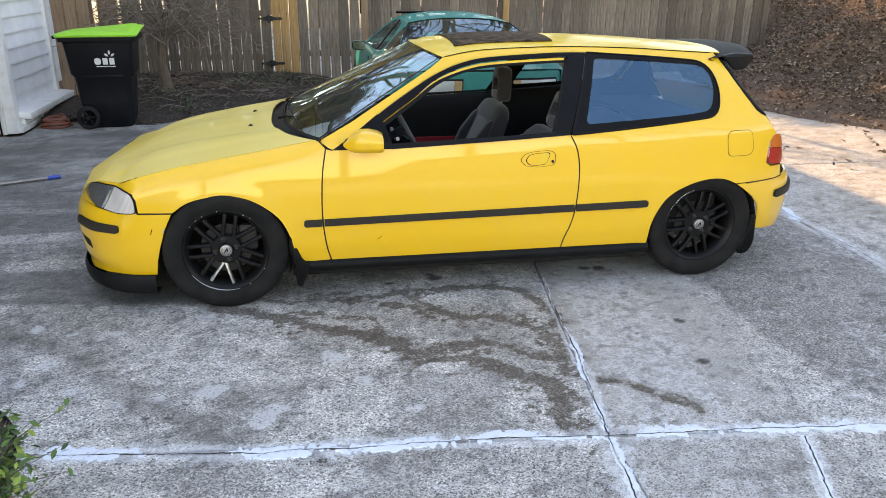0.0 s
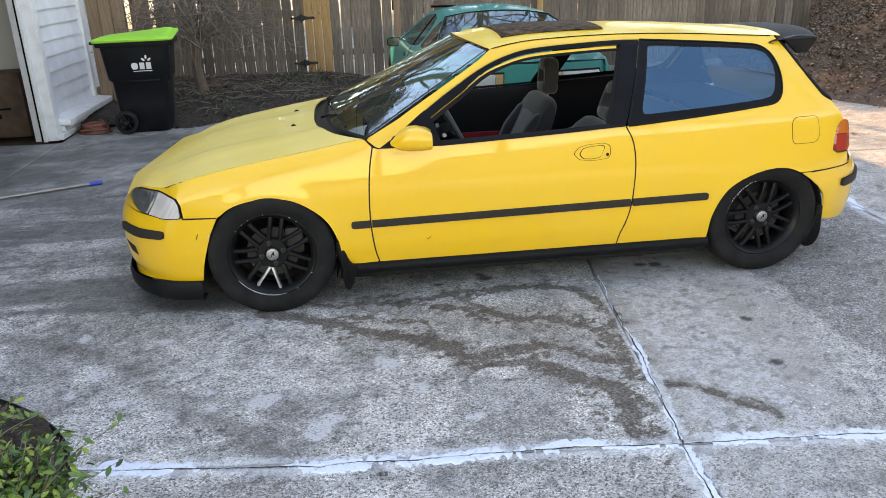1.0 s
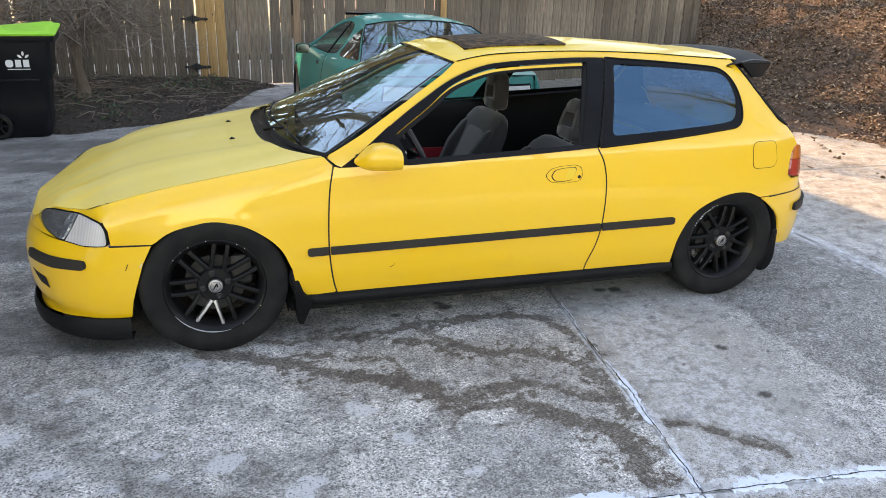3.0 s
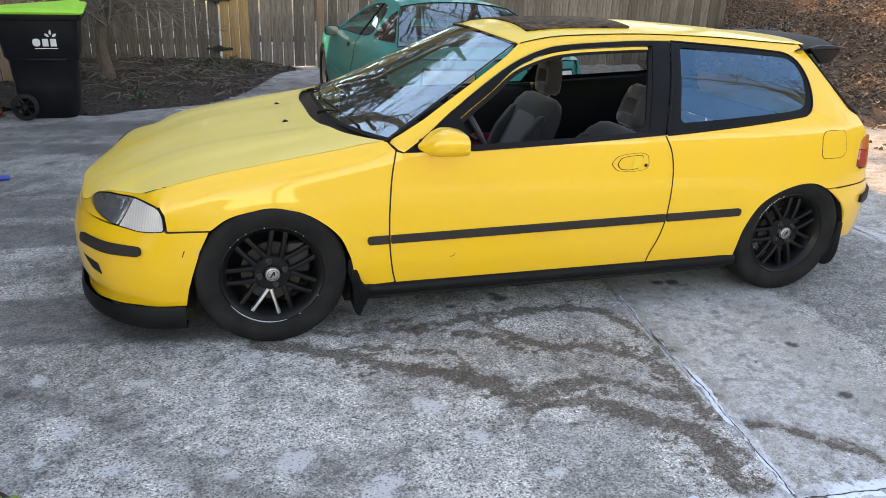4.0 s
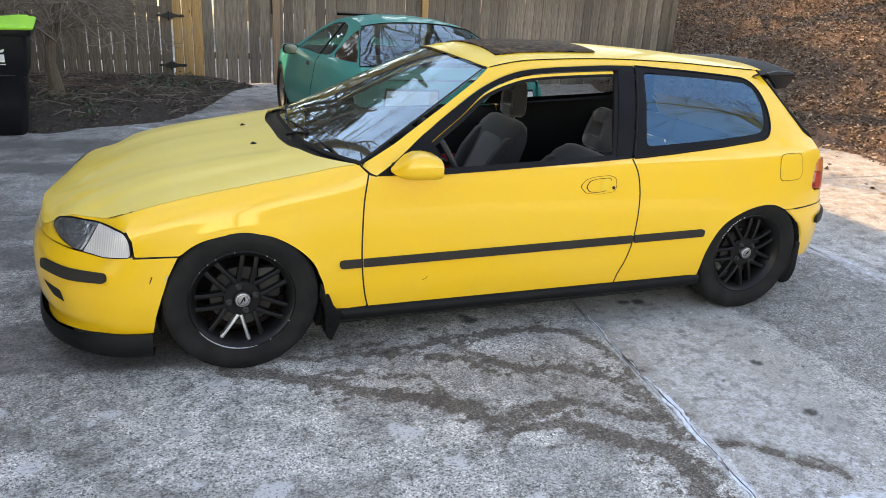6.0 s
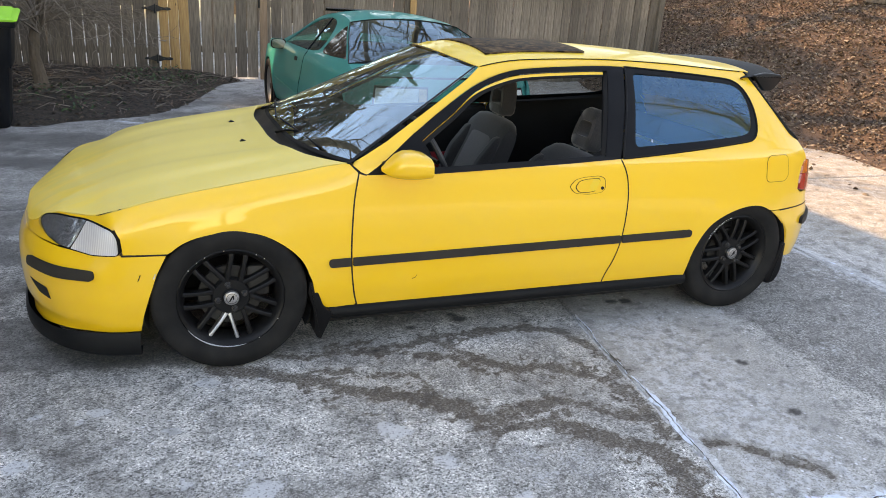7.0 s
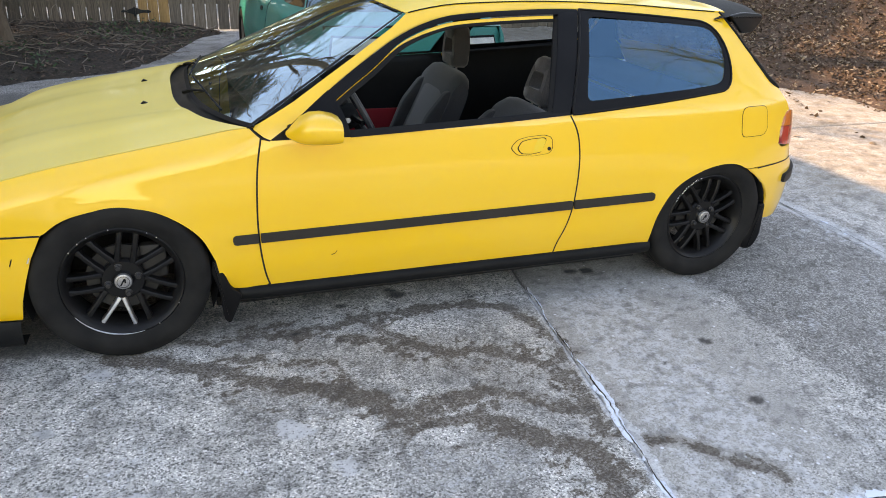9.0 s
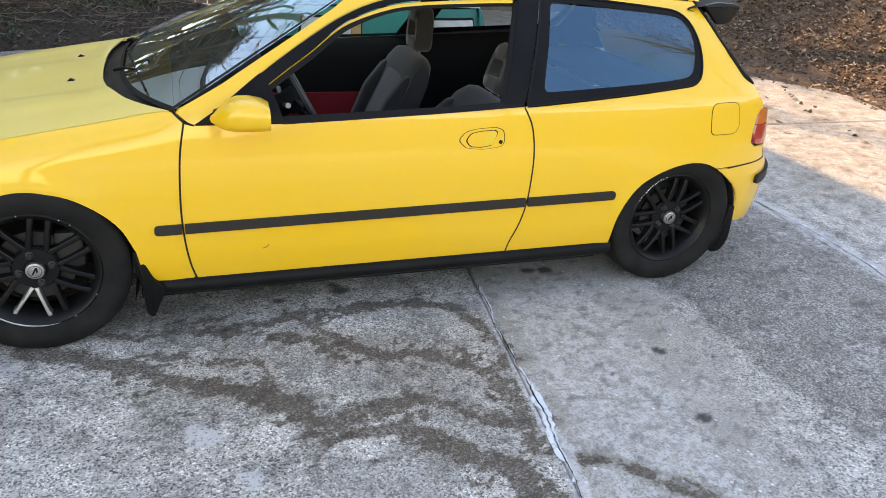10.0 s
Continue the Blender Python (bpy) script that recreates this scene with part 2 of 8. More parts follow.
# ---------------------------------------------------------------- materials
class Mat:
    """A node material with a few shortcuts."""
    def __init__(self, name, color=(0.5, 0.5, 0.5), rough=0.6, metal=0.0, **more):
        self.m = bpy.data.materials.new(name)
        self.m.use_nodes = True
        self.t = self.m.node_tree
        self.b = self.t.nodes["Principled BSDF"]
        self.b.inputs["Base Color"].default_value = (*color, 1)
        self.b.inputs["Roughness"].default_value = rough
        self.b.inputs["Metallic"].default_value = metal
        for key, value in more.items():
            self.b.inputs[key.replace("_", " ")].default_value = value
        self.where = None

    def node(self, kind):
        return self.t.nodes.new("ShaderNode" + kind)

    def link(self, a, b):
        self.t.links.new(a, b)

    def coords(self, scale=(1, 1, 1), world=False):
        c = self.node("NewGeometry").outputs["Position"] if world else self.node("TexCoord").outputs["Object"]
        mp = self.node("Mapping")
        mp.inputs["Scale"].default_value = scale
        self.link(c, mp.inputs["Vector"])
        return mp.outputs[0]

    def noise(self, scale, detail=4, rough=0.55, stretch=(1, 1, 1), world=False):
        n = self.node("TexNoise")
        n.inputs["Scale"].default_value, n.inputs["Detail"].default_value, n.inputs["Roughness"].default_value = scale, detail, rough
        self.link(self.coords(stretch, world), n.inputs["Vector"])
        return n.outputs["Fac"]

    def cells(self, scale, stretch=(1, 1, 1), world=False, out="Distance", feature="F1"):
        n = self.node("TexVoronoi")
        n.feature = feature
        n.inputs["Scale"].default_value = scale
        self.link(self.coords(stretch, world), n.inputs["Vector"])
        return n.outputs[out]

    def ramp(self, fac, *stops):
        r = self.node("ValToRGB")
        e = r.color_ramp.elements
        while len(e) < len(stops):
            e.new(0.5)
        for el, (p, c) in zip(e, stops):
            el.position = p
            el.color = (*c, 1) if isinstance(c, (tuple, list)) else (c, c, c, 1)
        self.link(fac, r.inputs[0])
        return r.outputs[0]

    def mix(self, fac, a, b, mode="MIX"):
        n = self.node("Mix")
        n.data_type, n.blend_type = "RGBA", mode
        for i, v in ((0, fac), (6, a), (7, b)):
            if isinstance(v, bpy.types.NodeSocket):
                self.link(v, n.inputs[i])
            elif isinstance(v, (tuple, list)):
                n.inputs[i].default_value = (*v, 1)
            else:
                n.inputs[i].default_value = v
        return n.outputs[2]

    def math(self, op, a, b=0.0):
        n = self.node("Math")
        n.operation = op
        for i, v in ((0, a), (1, b)):
            if isinstance(v, bpy.types.NodeSocket):
                self.link(v, n.inputs[i])
            else:
                n.inputs[i].default_value = v
        return n.outputs[0]

    def attr(self, name):
        n = self.node("Attribute")
        n.attribute_name = name
        return n.outputs["Fac"]

    def color(self, socket):
        self.link(socket, self.b.inputs["Base Color"])
        return self

    def rough(self, socket):
        self.link(socket, self.b.inputs["Roughness"])
        return self

    def bump(self, height, strength=0.3, distance=0.01):
        n = self.node("Bump")
        n.inputs["Strength"].default_value, n.inputs["Distance"].default_value = strength, distance
        self.link(height, n.inputs["Height"])
        self.link(n.outputs[0], self.b.inputs["Normal"])
        return self

    def random(self):
        return self.node("ObjectInfo").outputs["Random"]

    def island(self):
        return self.node("NewGeometry").outputs["Random Per Island"]


def paint(name, color, dust, coat=1.0, dirt=0.35, rough=0.32, spec=0.5, haze=0.08, runs=False):
    """Car paint: a dulled coat over the colour, with dust and fine marks."""
    a = Mat(name, color, rough, 0.0, Coat_Weight=coat, Coat_Roughness=0.03, Specular_IOR_Level=spec)
    n1 = a.noise(3.0, 5, 0.6, world=True)
    n2 = a.noise(60.0, 3, 0.6, world=True)
    film = a.math("MULTIPLY", a.ramp(n1, (0.35, 0.0), (0.75, 1.0)), a.ramp(n2, (0.3, 0.4), (0.7, 1.0)))
    if runs:      # dust washed into long runs, thinning out towards the nose
        long = a.noise(2.2, 6, 0.62, stretch=(0.7, 3.2, 1.0), world=True)
        sep = a.node("SeparateXYZ")
        a.link(a.node("NewGeometry").outputs["Position"], sep.inputs[0])
        nose = a.math("MULTIPLY", a.math("ADD", sep.outputs[0], 0.95), 1.6)
        film = a.ramp(a.math("ADD", a.math("MULTIPLY", a.math("SUBTRACT", long, 0.5), 3.2), nose), (0.35, 0.08), (0.75, 0.85), (1.2, 1.0))
        film = a.math("MULTIPLY", film, a.ramp(n2, (0.3, 0.75), (0.7, 1.0)))
    film = a.math("MULTIPLY", film, dirt)
    a.color(a.mix(film, color, dust))
    a.rough(a.math("ADD", a.math("MULTIPLY", film, 0.35), rough))
    cr = a.math("ADD", a.math("MULTIPLY", a.ramp(n1, (0.3, 0.0), (0.8, 1.0)), haze), 0.015)
    a.link(cr, a.b.inputs["Coat Roughness"])
    return a.m


M_YELLOW = paint("yellow_paint", (0.85, 0.47, 0.022), (0.66, 0.50, 0.12), coat=0.75, dirt=0.15, rough=0.34, spec=0.42, haze=0.06)
M_HOOD = paint("yellow_hood_paint", (0.80, 0.52, 0.048), (0.62, 0.53, 0.22), coat=0.28, dirt=0.62, rough=0.45, spec=0.3, haze=0.30, runs=True)
M_TOP = paint("yellow_roof_paint", (0.82, 0.50, 0.02), (0.64, 0.54, 0.20), coat=0.3, dirt=0.40, rough=0.45, spec=0.3, haze=0.2)
M_TEAL = paint("teal_paint", (0.0, 0.25, 0.215), (0.005, 0.23, 0.19), dirt=0.05, rough=0.45, coat=0.32, spec=0.06, haze=0.03)


def plastic(name, color, rough=0.5, grain=900, wear=0.3, spec=0.4):
    a = Mat(name, color, rough, 0.0, Specular_IOR_Level=spec)
    n = a.noise(5.0, 5, 0.6)
    light = tuple(min(1, c * 1.7 + 0.008) for c in color)
    a.color(a.mix(a.math("MULTIPLY", a.ramp(n, (0.4, 0.0), (0.75, 1.0)), wear), color, light))
    a.rough(a.math("ADD", a.math("MULTIPLY", n, 0.2), rough - 0.1))
    a.bump(a.noise(grain, 2), 0.12, 0.001)
    return a.m


M_TRIM = plastic("black_trim", (0.004, 0.004, 0.0045), 0.42, spec=0.12)
M_STRIP = plastic("grey_rubber_strip", (0.026, 0.023, 0.020), 0.6, spec=0.2)
M_RUBBER = plastic("weather_strip", (0.005, 0.005, 0.005), 0.6, spec=0.15)
M_LIP = plastic("lower_lip_plastic", (0.006, 0.0065, 0.007), 0.5, spec=0.12)
M_SATIN = plastic("satin_black_metal", (0.006, 0.006, 0.0063), 0.36, wear=0.2, spec=0.2)
M_DARK = plastic("dark_underbody", (0.008, 0.008, 0.008), 0.9)
M_CABIN = plastic("cabin_black_plastic", (0.007, 0.007, 0.0075), 0.8, spec=0.2)
M_WHEELRIM = plastic("worn_wheel_rim", (0.035, 0.036, 0.038), 0.45, spec=0.4)
M_BIN = plastic("bin_black_plastic", (0.007, 0.008, 0.010), 0.42, spec=0.2)
M_LID = plastic("lime_lid_plastic", (0.25, 0.72, 0.06), 0.45, wear=0.25)
M_WHITE = plastic("white_print", (0.75, 0.76, 0.76), 0.6, wear=0.0)
M_BLUE = plastic("blue_grip", (0.02, 0.09, 0.45), 0.45)
M_REDVINYL = plastic("red_vinyl", (0.33, 0.012, 0.02), 0.6)

M_TYRE = (lambda a: (a.color(a.mix(a.ramp(a.noise(9, 5), (0.35, 0.0), (0.7, 1.0)), (0.0065, 0.0065, 0.0068), (0.016, 0.0155, 0.015))),
                     a.bump(a.noise(240, 3), 0.25, 0.002), a.m)[-1])(Mat("tyre_rubber", rough=0.75, Specular_IOR_Level=0.18))
M_SILVER = (lambda a: (a.rough(a.math("ADD", a.math("MULTIPLY", a.noise(80, 4), 0.3), 0.25)), a.m)[-1])(Mat("bare_alloy", (0.72, 0.73, 0.74), 0.4, 1.0))
M_STEEL = (lambda a: (a.color(a.mix(a.noise(30, 4), (0.20, 0.18, 0.17), (0.42, 0.40, 0.38))), a.m)[-1])(Mat("brake_steel", rough=0.45, metal=0.9))
M_CAP = (lambda a: (a.color(a.mix(a.ramp(a.noise(90, 4), (0.35, 0.0), (0.7, 1.0)), (0.26, 0.26, 0.265), (0.46, 0.46, 0.47))), a.m)[-1])(Mat("dull_cap_metal", rough=0.42, metal=0.85))
M_NUT = plastic("worn_nut_steel", (0.018, 0.017, 0.017), 0.35, spec=0.4)
M_OLDIRON = plastic("dull_brake_iron", (0.014, 0.013, 0.0125), 0.6)
M_MIRROR = Mat("dim_mirror", (0.32, 0.34, 0.36), 0.08, 1.0).m
M_CHROME = Mat("chrome", (0.8, 0.8, 0.82), 0.12, 1.0).m


def glass(name, tint, rough=0.0, dust=0.1, gain=0.07, sheen=(0.92, 0.96, 1.0)):
    """Thin glass: a mirror-like coat over a tinted see-through sheet, with a light film of dust."""
    m = bpy.data.materials.new(name)
    m.use_nodes = True
    t, n = m.node_tree, m.node_tree.nodes
    n.remove(n["Principled BSDF"])
    out = n["Material Output"]
    clear = n.new("ShaderNodeBsdfTransparent")
    clear.inputs[0].default_value = (*tint, 1)
    gloss = n.new("ShaderNodeBsdfGlossy")
    gloss.inputs["Roughness"].default_value = rough
    gloss.inputs[0].default_value = (*sheen, 1)
    lw = n.new("ShaderNodeLayerWeight")
    lw.inputs[0].default_value = 0.5
    fr = n.new("ShaderNodeMath")
    fr.operation = "POWER"
    fr.inputs[1].default_value = 4.6
    t.links.new(lw.outputs["Facing"], fr.inputs[0])
    up = n.new("ShaderNodeMath")
    up.operation, up.use_clamp = "MULTIPLY_ADD", True
    up.inputs[1].default_value, up.inputs[2].default_value = 0.9, gain
    t.links.new(fr.outputs[0], up.inputs[0])
    mx = n.new("ShaderNodeMixShader")
    t.links.new(up.outputs[0], mx.inputs[0])
    t.links.new(clear.outputs[0], mx.inputs[1])
    t.links.new(gloss.outputs[0], mx.inputs[2])
    film = n.new("ShaderNodeBsdfDiffuse")
    film.inputs[0].default_value = (0.45, 0.43, 0.38, 1)
    tc, nz, rp = n.new("ShaderNodeTexCoord"), n.new("ShaderNodeTexNoise"), n.new("ShaderNodeMapRange")
    nz.inputs["Scale"].default_value, nz.inputs["Detail"].default_value = 14, 6
    rp.inputs[1].default_value, rp.inputs[2].default_value, rp.inputs[4].default_value = 0.4, 0.8, dust
    t.links.new(tc.outputs["Object"], nz.inputs["Vector"])
    t.links.new(nz.outputs[0], rp.inputs[0])
    m2 = n.new("ShaderNodeMixShader")
    t.links.new(rp.outputs[0], m2.inputs[0])
    t.links.new(mx.outputs[0], m2.inputs[1])
    t.links.new(film.outputs[0], m2.inputs[2])
    t.links.new(m2.outputs[0], out.inputs[0])
    return m


M_GLASS = glass("window_glass", (0.72, 0.80, 0.78))
# sheen: sky blue put into the colour of the reflections
M_SHIELD = glass("windscreen_glass", (0.62, 0.74, 0.72), dust=0.05, gain=0.24, sheen=(0.62, 0.84, 0.94))
M_TINT = glass("tinted_glass", (0.66, 0.72, 0.74), dust=0.01, gain=0.22, sheen=(0.21, 0.58, 0.86))
M_HATCH = glass("hatch_glass", (0.50, 0.60, 0.60), dust=0.03, gain=0.08, sheen=(0.55, 0.78, 0.92))
M_LENS = glass("clear_lens", (0.9, 0.92, 0.93), dust=0.05)
M_BLACKGLASS = Mat("black_glass", (0.010, 0.012, 0.013), 0.04, 0.0, Specular_IOR_Level=0.9).m
M_SUNROOF = (lambda a: (a.color(a.mix(a.ramp(a.noise(22, 6, 0.65), (0.40, 0.0), (0.62, 1.0)), (0.010, 0.007, 0.005), (0.15, 0.10, 0.065))),
                        a.rough(a.ramp(a.noise(22, 6, 0.65), (0.4, 0.6), (0.62, 0.95))), a.m)[-1])(Mat("dusty_dark_glass", rough=0.2, Specular_IOR_Level=0.05))
M_RED_LENS = Mat("red_lens", (0.42, 0.012, 0.008), 0.14, 0.0, Coat_Weight=1.0, Coat_Roughness=0.05).m
M_AMBER = Mat("amber_lens", (0.62, 0.13, 0.012), 0.14, 0.0, Coat_Weight=1.0, Coat_Roughness=0.05).m
M_REFLECTOR = (lambda a: (a.bump(a.noise(22, 3), 0.8, 0.02), a.m)[-1])(Mat("lamp_reflector", (0.46, 0.48, 0.52), 0.22, 0.85))


def flute(name, color, scale):
    a = Mat(name, color, 0.16, 0.0, Coat_Weight=1.0, Coat_Roughness=0.05)
    w = a.node("TexWave")
    w.wave_type, w.bands_direction = "BANDS", "X"
    w.inputs["Scale"].default_value = scale
    a.link(a.coords(), w.inputs["Vector"])
    a.color(a.mix(w.outputs["Fac"], tuple(c * 0.86 for c in color), color))
    a.bump(w.outputs["Fac"], 0.3, 0.003)
    return a.m


M_FLUTE = flute("fluted_lens", (0.58, 0.56, 0.55), 48)
M_PEACH = flute("faded_amber_lens", (0.62, 0.36, 0.16), 14)
M_PALE_LENS = flute("pale_lens", (0.62, 0.60, 0.56), 14)


def cloth(name, color, fleck):
    a = Mat(name, color, 0.95, 0.0, Sheen_Weight=0.3)
    a.color(a.mix(a.ramp(a.noise(420, 2), (0.4, 0.0), (0.65, 1.0)), color, fleck))
    a.bump(a.noise(600, 2), 0.3, 0.001)
    return a.m


M_SEAT = cloth("charcoal_cloth", (0.021, 0.0195, 0.021), (0.050, 0.046, 0.048))
M_SEAT_MID = cloth("grey_cloth", (0.085, 0.08, 0.085), (0.16, 0.15, 0.155))


def concrete():
    """Worn concrete with its stones showing; the marks come from fields laid on the slabs."""
    a = Mat("stained_concrete", rough=0.85)
    big = a.noise(1.3, 5, 0.6, world=True)
    mid = a.noise(9, 6, 0.7, world=True)
    fine = a.noise(85, 6, 0.8, world=True)
    tooth = a.noise(21, 8, 0.8, world=True)

    def stones(scale):
        s = a.node("SeparateColor")
        a.link(a.cells(scale, world=True, out="Color"), s.inputs[0])
        return s.outputs[0]

    def cut(field, at, soft, reach=1.1):
        """A crisp ragged edge where the field passes a value."""
        v = a.math("ADD", field, a.math("MULTIPLY", a.math("SUBTRACT", tooth, 0.5), reach))
        return a.ramp(v, (at - soft, 0.0), (at + soft, 1.0))
    tone = a.mix(a.ramp(big, (0.3, 0.0), (0.7, 1.0)), (0.71, 0.69, 0.652), (0.85, 0.833, 0.797))
    plain = a.mix(a.ramp(mid, (0.35, 0.0), (0.65, 1.0)), (0.285, 0.274, 0.256), (0.39, 0.378, 0.357))
    plain = a.mix(a.ramp(fine, (0.36, 0.7), (0.46, 0.0)), plain, (0.18, 0.175, 0.165))
    g1, g2 = stones(165), stones(400)
    rock = a.mix(1.0, tone, a.ramp(g1, (0.0, 0.17), (0.15, 0.35), (0.30, 0.70), (0.72, 0.92), (0.86, 1.0), (0.95, 1.30)), "MULTIPLY")
    rock = a.mix(1.0, rock, a.ramp(g2, (0.0, 0.40), (0.2, 0.78), (0.6, 1.0), (1.0, 1.10)), "MULTIPLY")
    rock = a.mix(a.ramp(fine, (0.36, 0.8), (0.46, 0.0)), rock, (0.15, 0.144, 0.132))
    patch = a.ramp(a.noise(5.5, 7, 0.72, world=True), (0.34, 0.46), (0.47, 0.80), (0.56, 0.95), (0.68, 1.05))
    rock = a.mix(1.0, rock, patch, "MULTIPLY")
    base = a.mix(a.attr("grain"), plain, rock)
    fleck = a.math("MULTIPLY", a.ramp(stones(34), (0.90, 0.0), (0.905, 1.0)), a.ramp(a.cells(34, world=True), (0.16, 1.0), (0.24, 0.0)))
    base = a.mix(a.math("MULTIPLY", fleck, 0.85), base, (0.74, 0.76, 0.78))
    worn = a.math("MULTIPLY", cut(a.attr("grit"), 0.46, 0.14), a.ramp(g1, (0.1, 0.95), (0.8, 0.45)))
    base = a.mix(worn, base, (0.13, 0.125, 0.118))
    pale = a.math("MULTIPLY", cut(a.attr("pale"), 0.56, 0.08, 1.8), a.ramp(g1, (0.0, 0.15), (0.25, 0.8)))
    base = a.mix(pale, base, (0.57, 0.58, 0.59))
    st = a.math("MULTIPLY", cut(a.attr("stain"), 0.56, 0.06, 2.5), a.ramp(g1, (0.1, 0.98), (0.9, 0.62)))
    base = a.mix(a.ramp(a.attr("stain"), (0.15, 0.0), (0.7, 0.34)), base, (0.19, 0.155, 0.12))
    base = a.mix(st, base, (0.082, 0.064, 0.049))
    base = a.mix(a.math("MULTIPLY", a.attr("damp_dark"), 0.78), base, (0.075, 0.072, 0.069))
    skim = a.math("MULTIPLY", cut(a.attr("skim"), 0.50, 0.03, 2.3), a.ramp(fine, (0.38, 0.1), (0.46, 0.42)))
    base = a.mix(skim, base, (0.76, 0.80, 0.84))
    # tan tint over the right of the drive
    base = a.mix(a.math("MULTIPLY", a.attr("tan_tint"), a.ramp(mid, (0.35, 0.25), (0.6, 0.75))), base, (0.28, 0.205, 0.125))
    base = a.mix(a.attr("oil"), base, (0.016, 0.014, 0.013))
    a.color(base)
    a.rough(a.math("SUBTRACT", 0.88, a.math("MULTIPLY", a.attr("damp_dark"), 0.3)))
    h = a.math("ADD", a.math("MULTIPLY", fine, 0.8), a.math("MULTIPLY", g1, 0.35))
    a.bump(h, 0.9, 0.006)
    return a.m


M_CONCRETE = concrete()
M_FILLER = (lambda a: (a.color(a.mix(a.ramp(a.noise(30, 7, 0.75, world=True), (0.33, 0.0), (0.46, 1.0)), (0.34, 0.35, 0.36), (0.62, 0.69, 0.78))),
                       a.bump(a.noise(40, 5, 0.7, world=True), 0.6, 0.006), a.m)[-1])(Mat("white_joint_filler", rough=0.8))
M_ROAD = (lambda a: (a.color(a.mix(a.noise(1.5, 6, 0.65, world=True), a.mix(a.noise(60, 5, 0.7, world=True), (0.24, 0.23, 0.22), (0.48, 0.47, 0.45)), (0.42, 0.41, 0.39))),
                     a.bump(a.noise(60, 5, 0.7, world=True), 0.5, 0.01), a.m)[-1])(Mat("pale_strip_concrete", rough=0.9))
M_BACKDROP = (lambda a: (a.color(a.mix(a.noise(0.8, 6, 0.65, world=True), a.mix(a.noise(40, 5, 0.7, world=True), (0.34, 0.29, 0.17), (0.56, 0.50, 0.33)), (0.50, 0.46, 0.32))),
                      a.bump(a.noise(40, 5, 0.7, world=True), 0.6, 0.03), a.m)[-1])(Mat("pale_gap_backdrop", rough=0.95))
M_DIRT = (lambda a: (a.color(a.mix(a.noise(2.2, 6, 0.65, world=True), a.mix(a.noise(30, 5, 0.7, world=True), (0.035, 0.022, 0.016), (0.12, 0.070, 0.045)),
                                   (0.17, 0.10, 0.065))),
                     a.bump(a.noise(18, 6, 0.7, world=True), 0.8, 0.04), a.m)[-1])(Mat("earth", rough=0.95))
M_MULCH = (lambda a: (a.color(a.mix(a.ramp(a.noise(26, 6, 0.75, world=True), (0.35, 0.0), (0.7, 1.0)), (0.020, 0.015, 0.012), (0.10, 0.075, 0.058))),
                      a.bump(a.noise(45, 6, 0.75, world=True), 1.0, 0.03), a.m)[-1])(Mat("dark_mulch", rough=0.95))


def leaves(name, *colors, rough=0.7, sheen=0.0, trans=0.0):
    a = Mat(name, rough=rough, Transmission_Weight=trans)
    stops = [(i / max(1, len(colors) - 1), c) for i, c in enumerate(colors)]
    a.color(a.mix(a.math("MULTIPLY", a.noise(60, 3), 0.35), a.ramp(a.island(), *stops), (0.03, 0.025, 0.015)))
    return a.m


M_LITTER = leaves("dead_leaves", (0.030, 0.018, 0.012), (0.105, 0.062, 0.038), (0.21, 0.135, 0.082), (0.42, 0.31, 0.21))
# darker copy of the dead leaves: the bed's shade is in its colour
M_BEDLEAF = leaves("shaded_dead_leaves", (0.030, 0.018, 0.013), (0.065, 0.038, 0.026), (0.12, 0.075, 0.050), (0.22, 0.15, 0.11))
M_TWIG = leaves("grey_twigs", (0.10, 0.075, 0.058), (0.22, 0.17, 0.135), (0.30, 0.25, 0.21), rough=0.9)
M_GREEN = leaves("shrub_leaves", (0.018, 0.065, 0.018), (0.045, 0.14, 0.024), (0.11, 0.24, 0.034), (0.32, 0.40, 0.06), rough=0.4)
M_IVY = leaves("ground_cover_leaves", (0.014, 0.040, 0.014), (0.03, 0.085, 0.022), (0.07, 0.12, 0.04), rough=0.5)


def wood(name, dark, light, rnd=0.5, moss=0.0):
    a = Mat(name, rough=0.85)
    g = a.noise(3.0, 6, 0.62, stretch=(26, 26, 1.1))
    g2 = a.noise(9.0, 4, 0.6, stretch=(14, 14, 0.8))
    k = a.cells(2.6, stretch=(3.0, 3.0, 1.0))
    c = a.mix(a.ramp(g, (0.32, 0.0), (0.68, 1.0)), dark, light)
    c = a.mix(a.math("MULTIPLY", a.random(), rnd), c, tuple(v * 0.45 for v in dark))
    c = a.mix(a.ramp(g2, (0.55, 0.0), (0.75, 0.6)), c, tuple(v * 0.5 for v in dark))
    c = a.mix(a.ramp(k, (0.03, 0.9), (0.07, 0.0)), c, (0.03, 0.02, 0.014))
    if moss:
        c = a.mix(a.math("MULTIPLY", a.ramp(a.noise(1.6, 4), (0.45, 0.0), (0.7, 1.0)), moss), c, (0.055, 0.048, 0.030))
    a.color(c)
    a.bump(g, 0.5, 0.006)
    return a.m


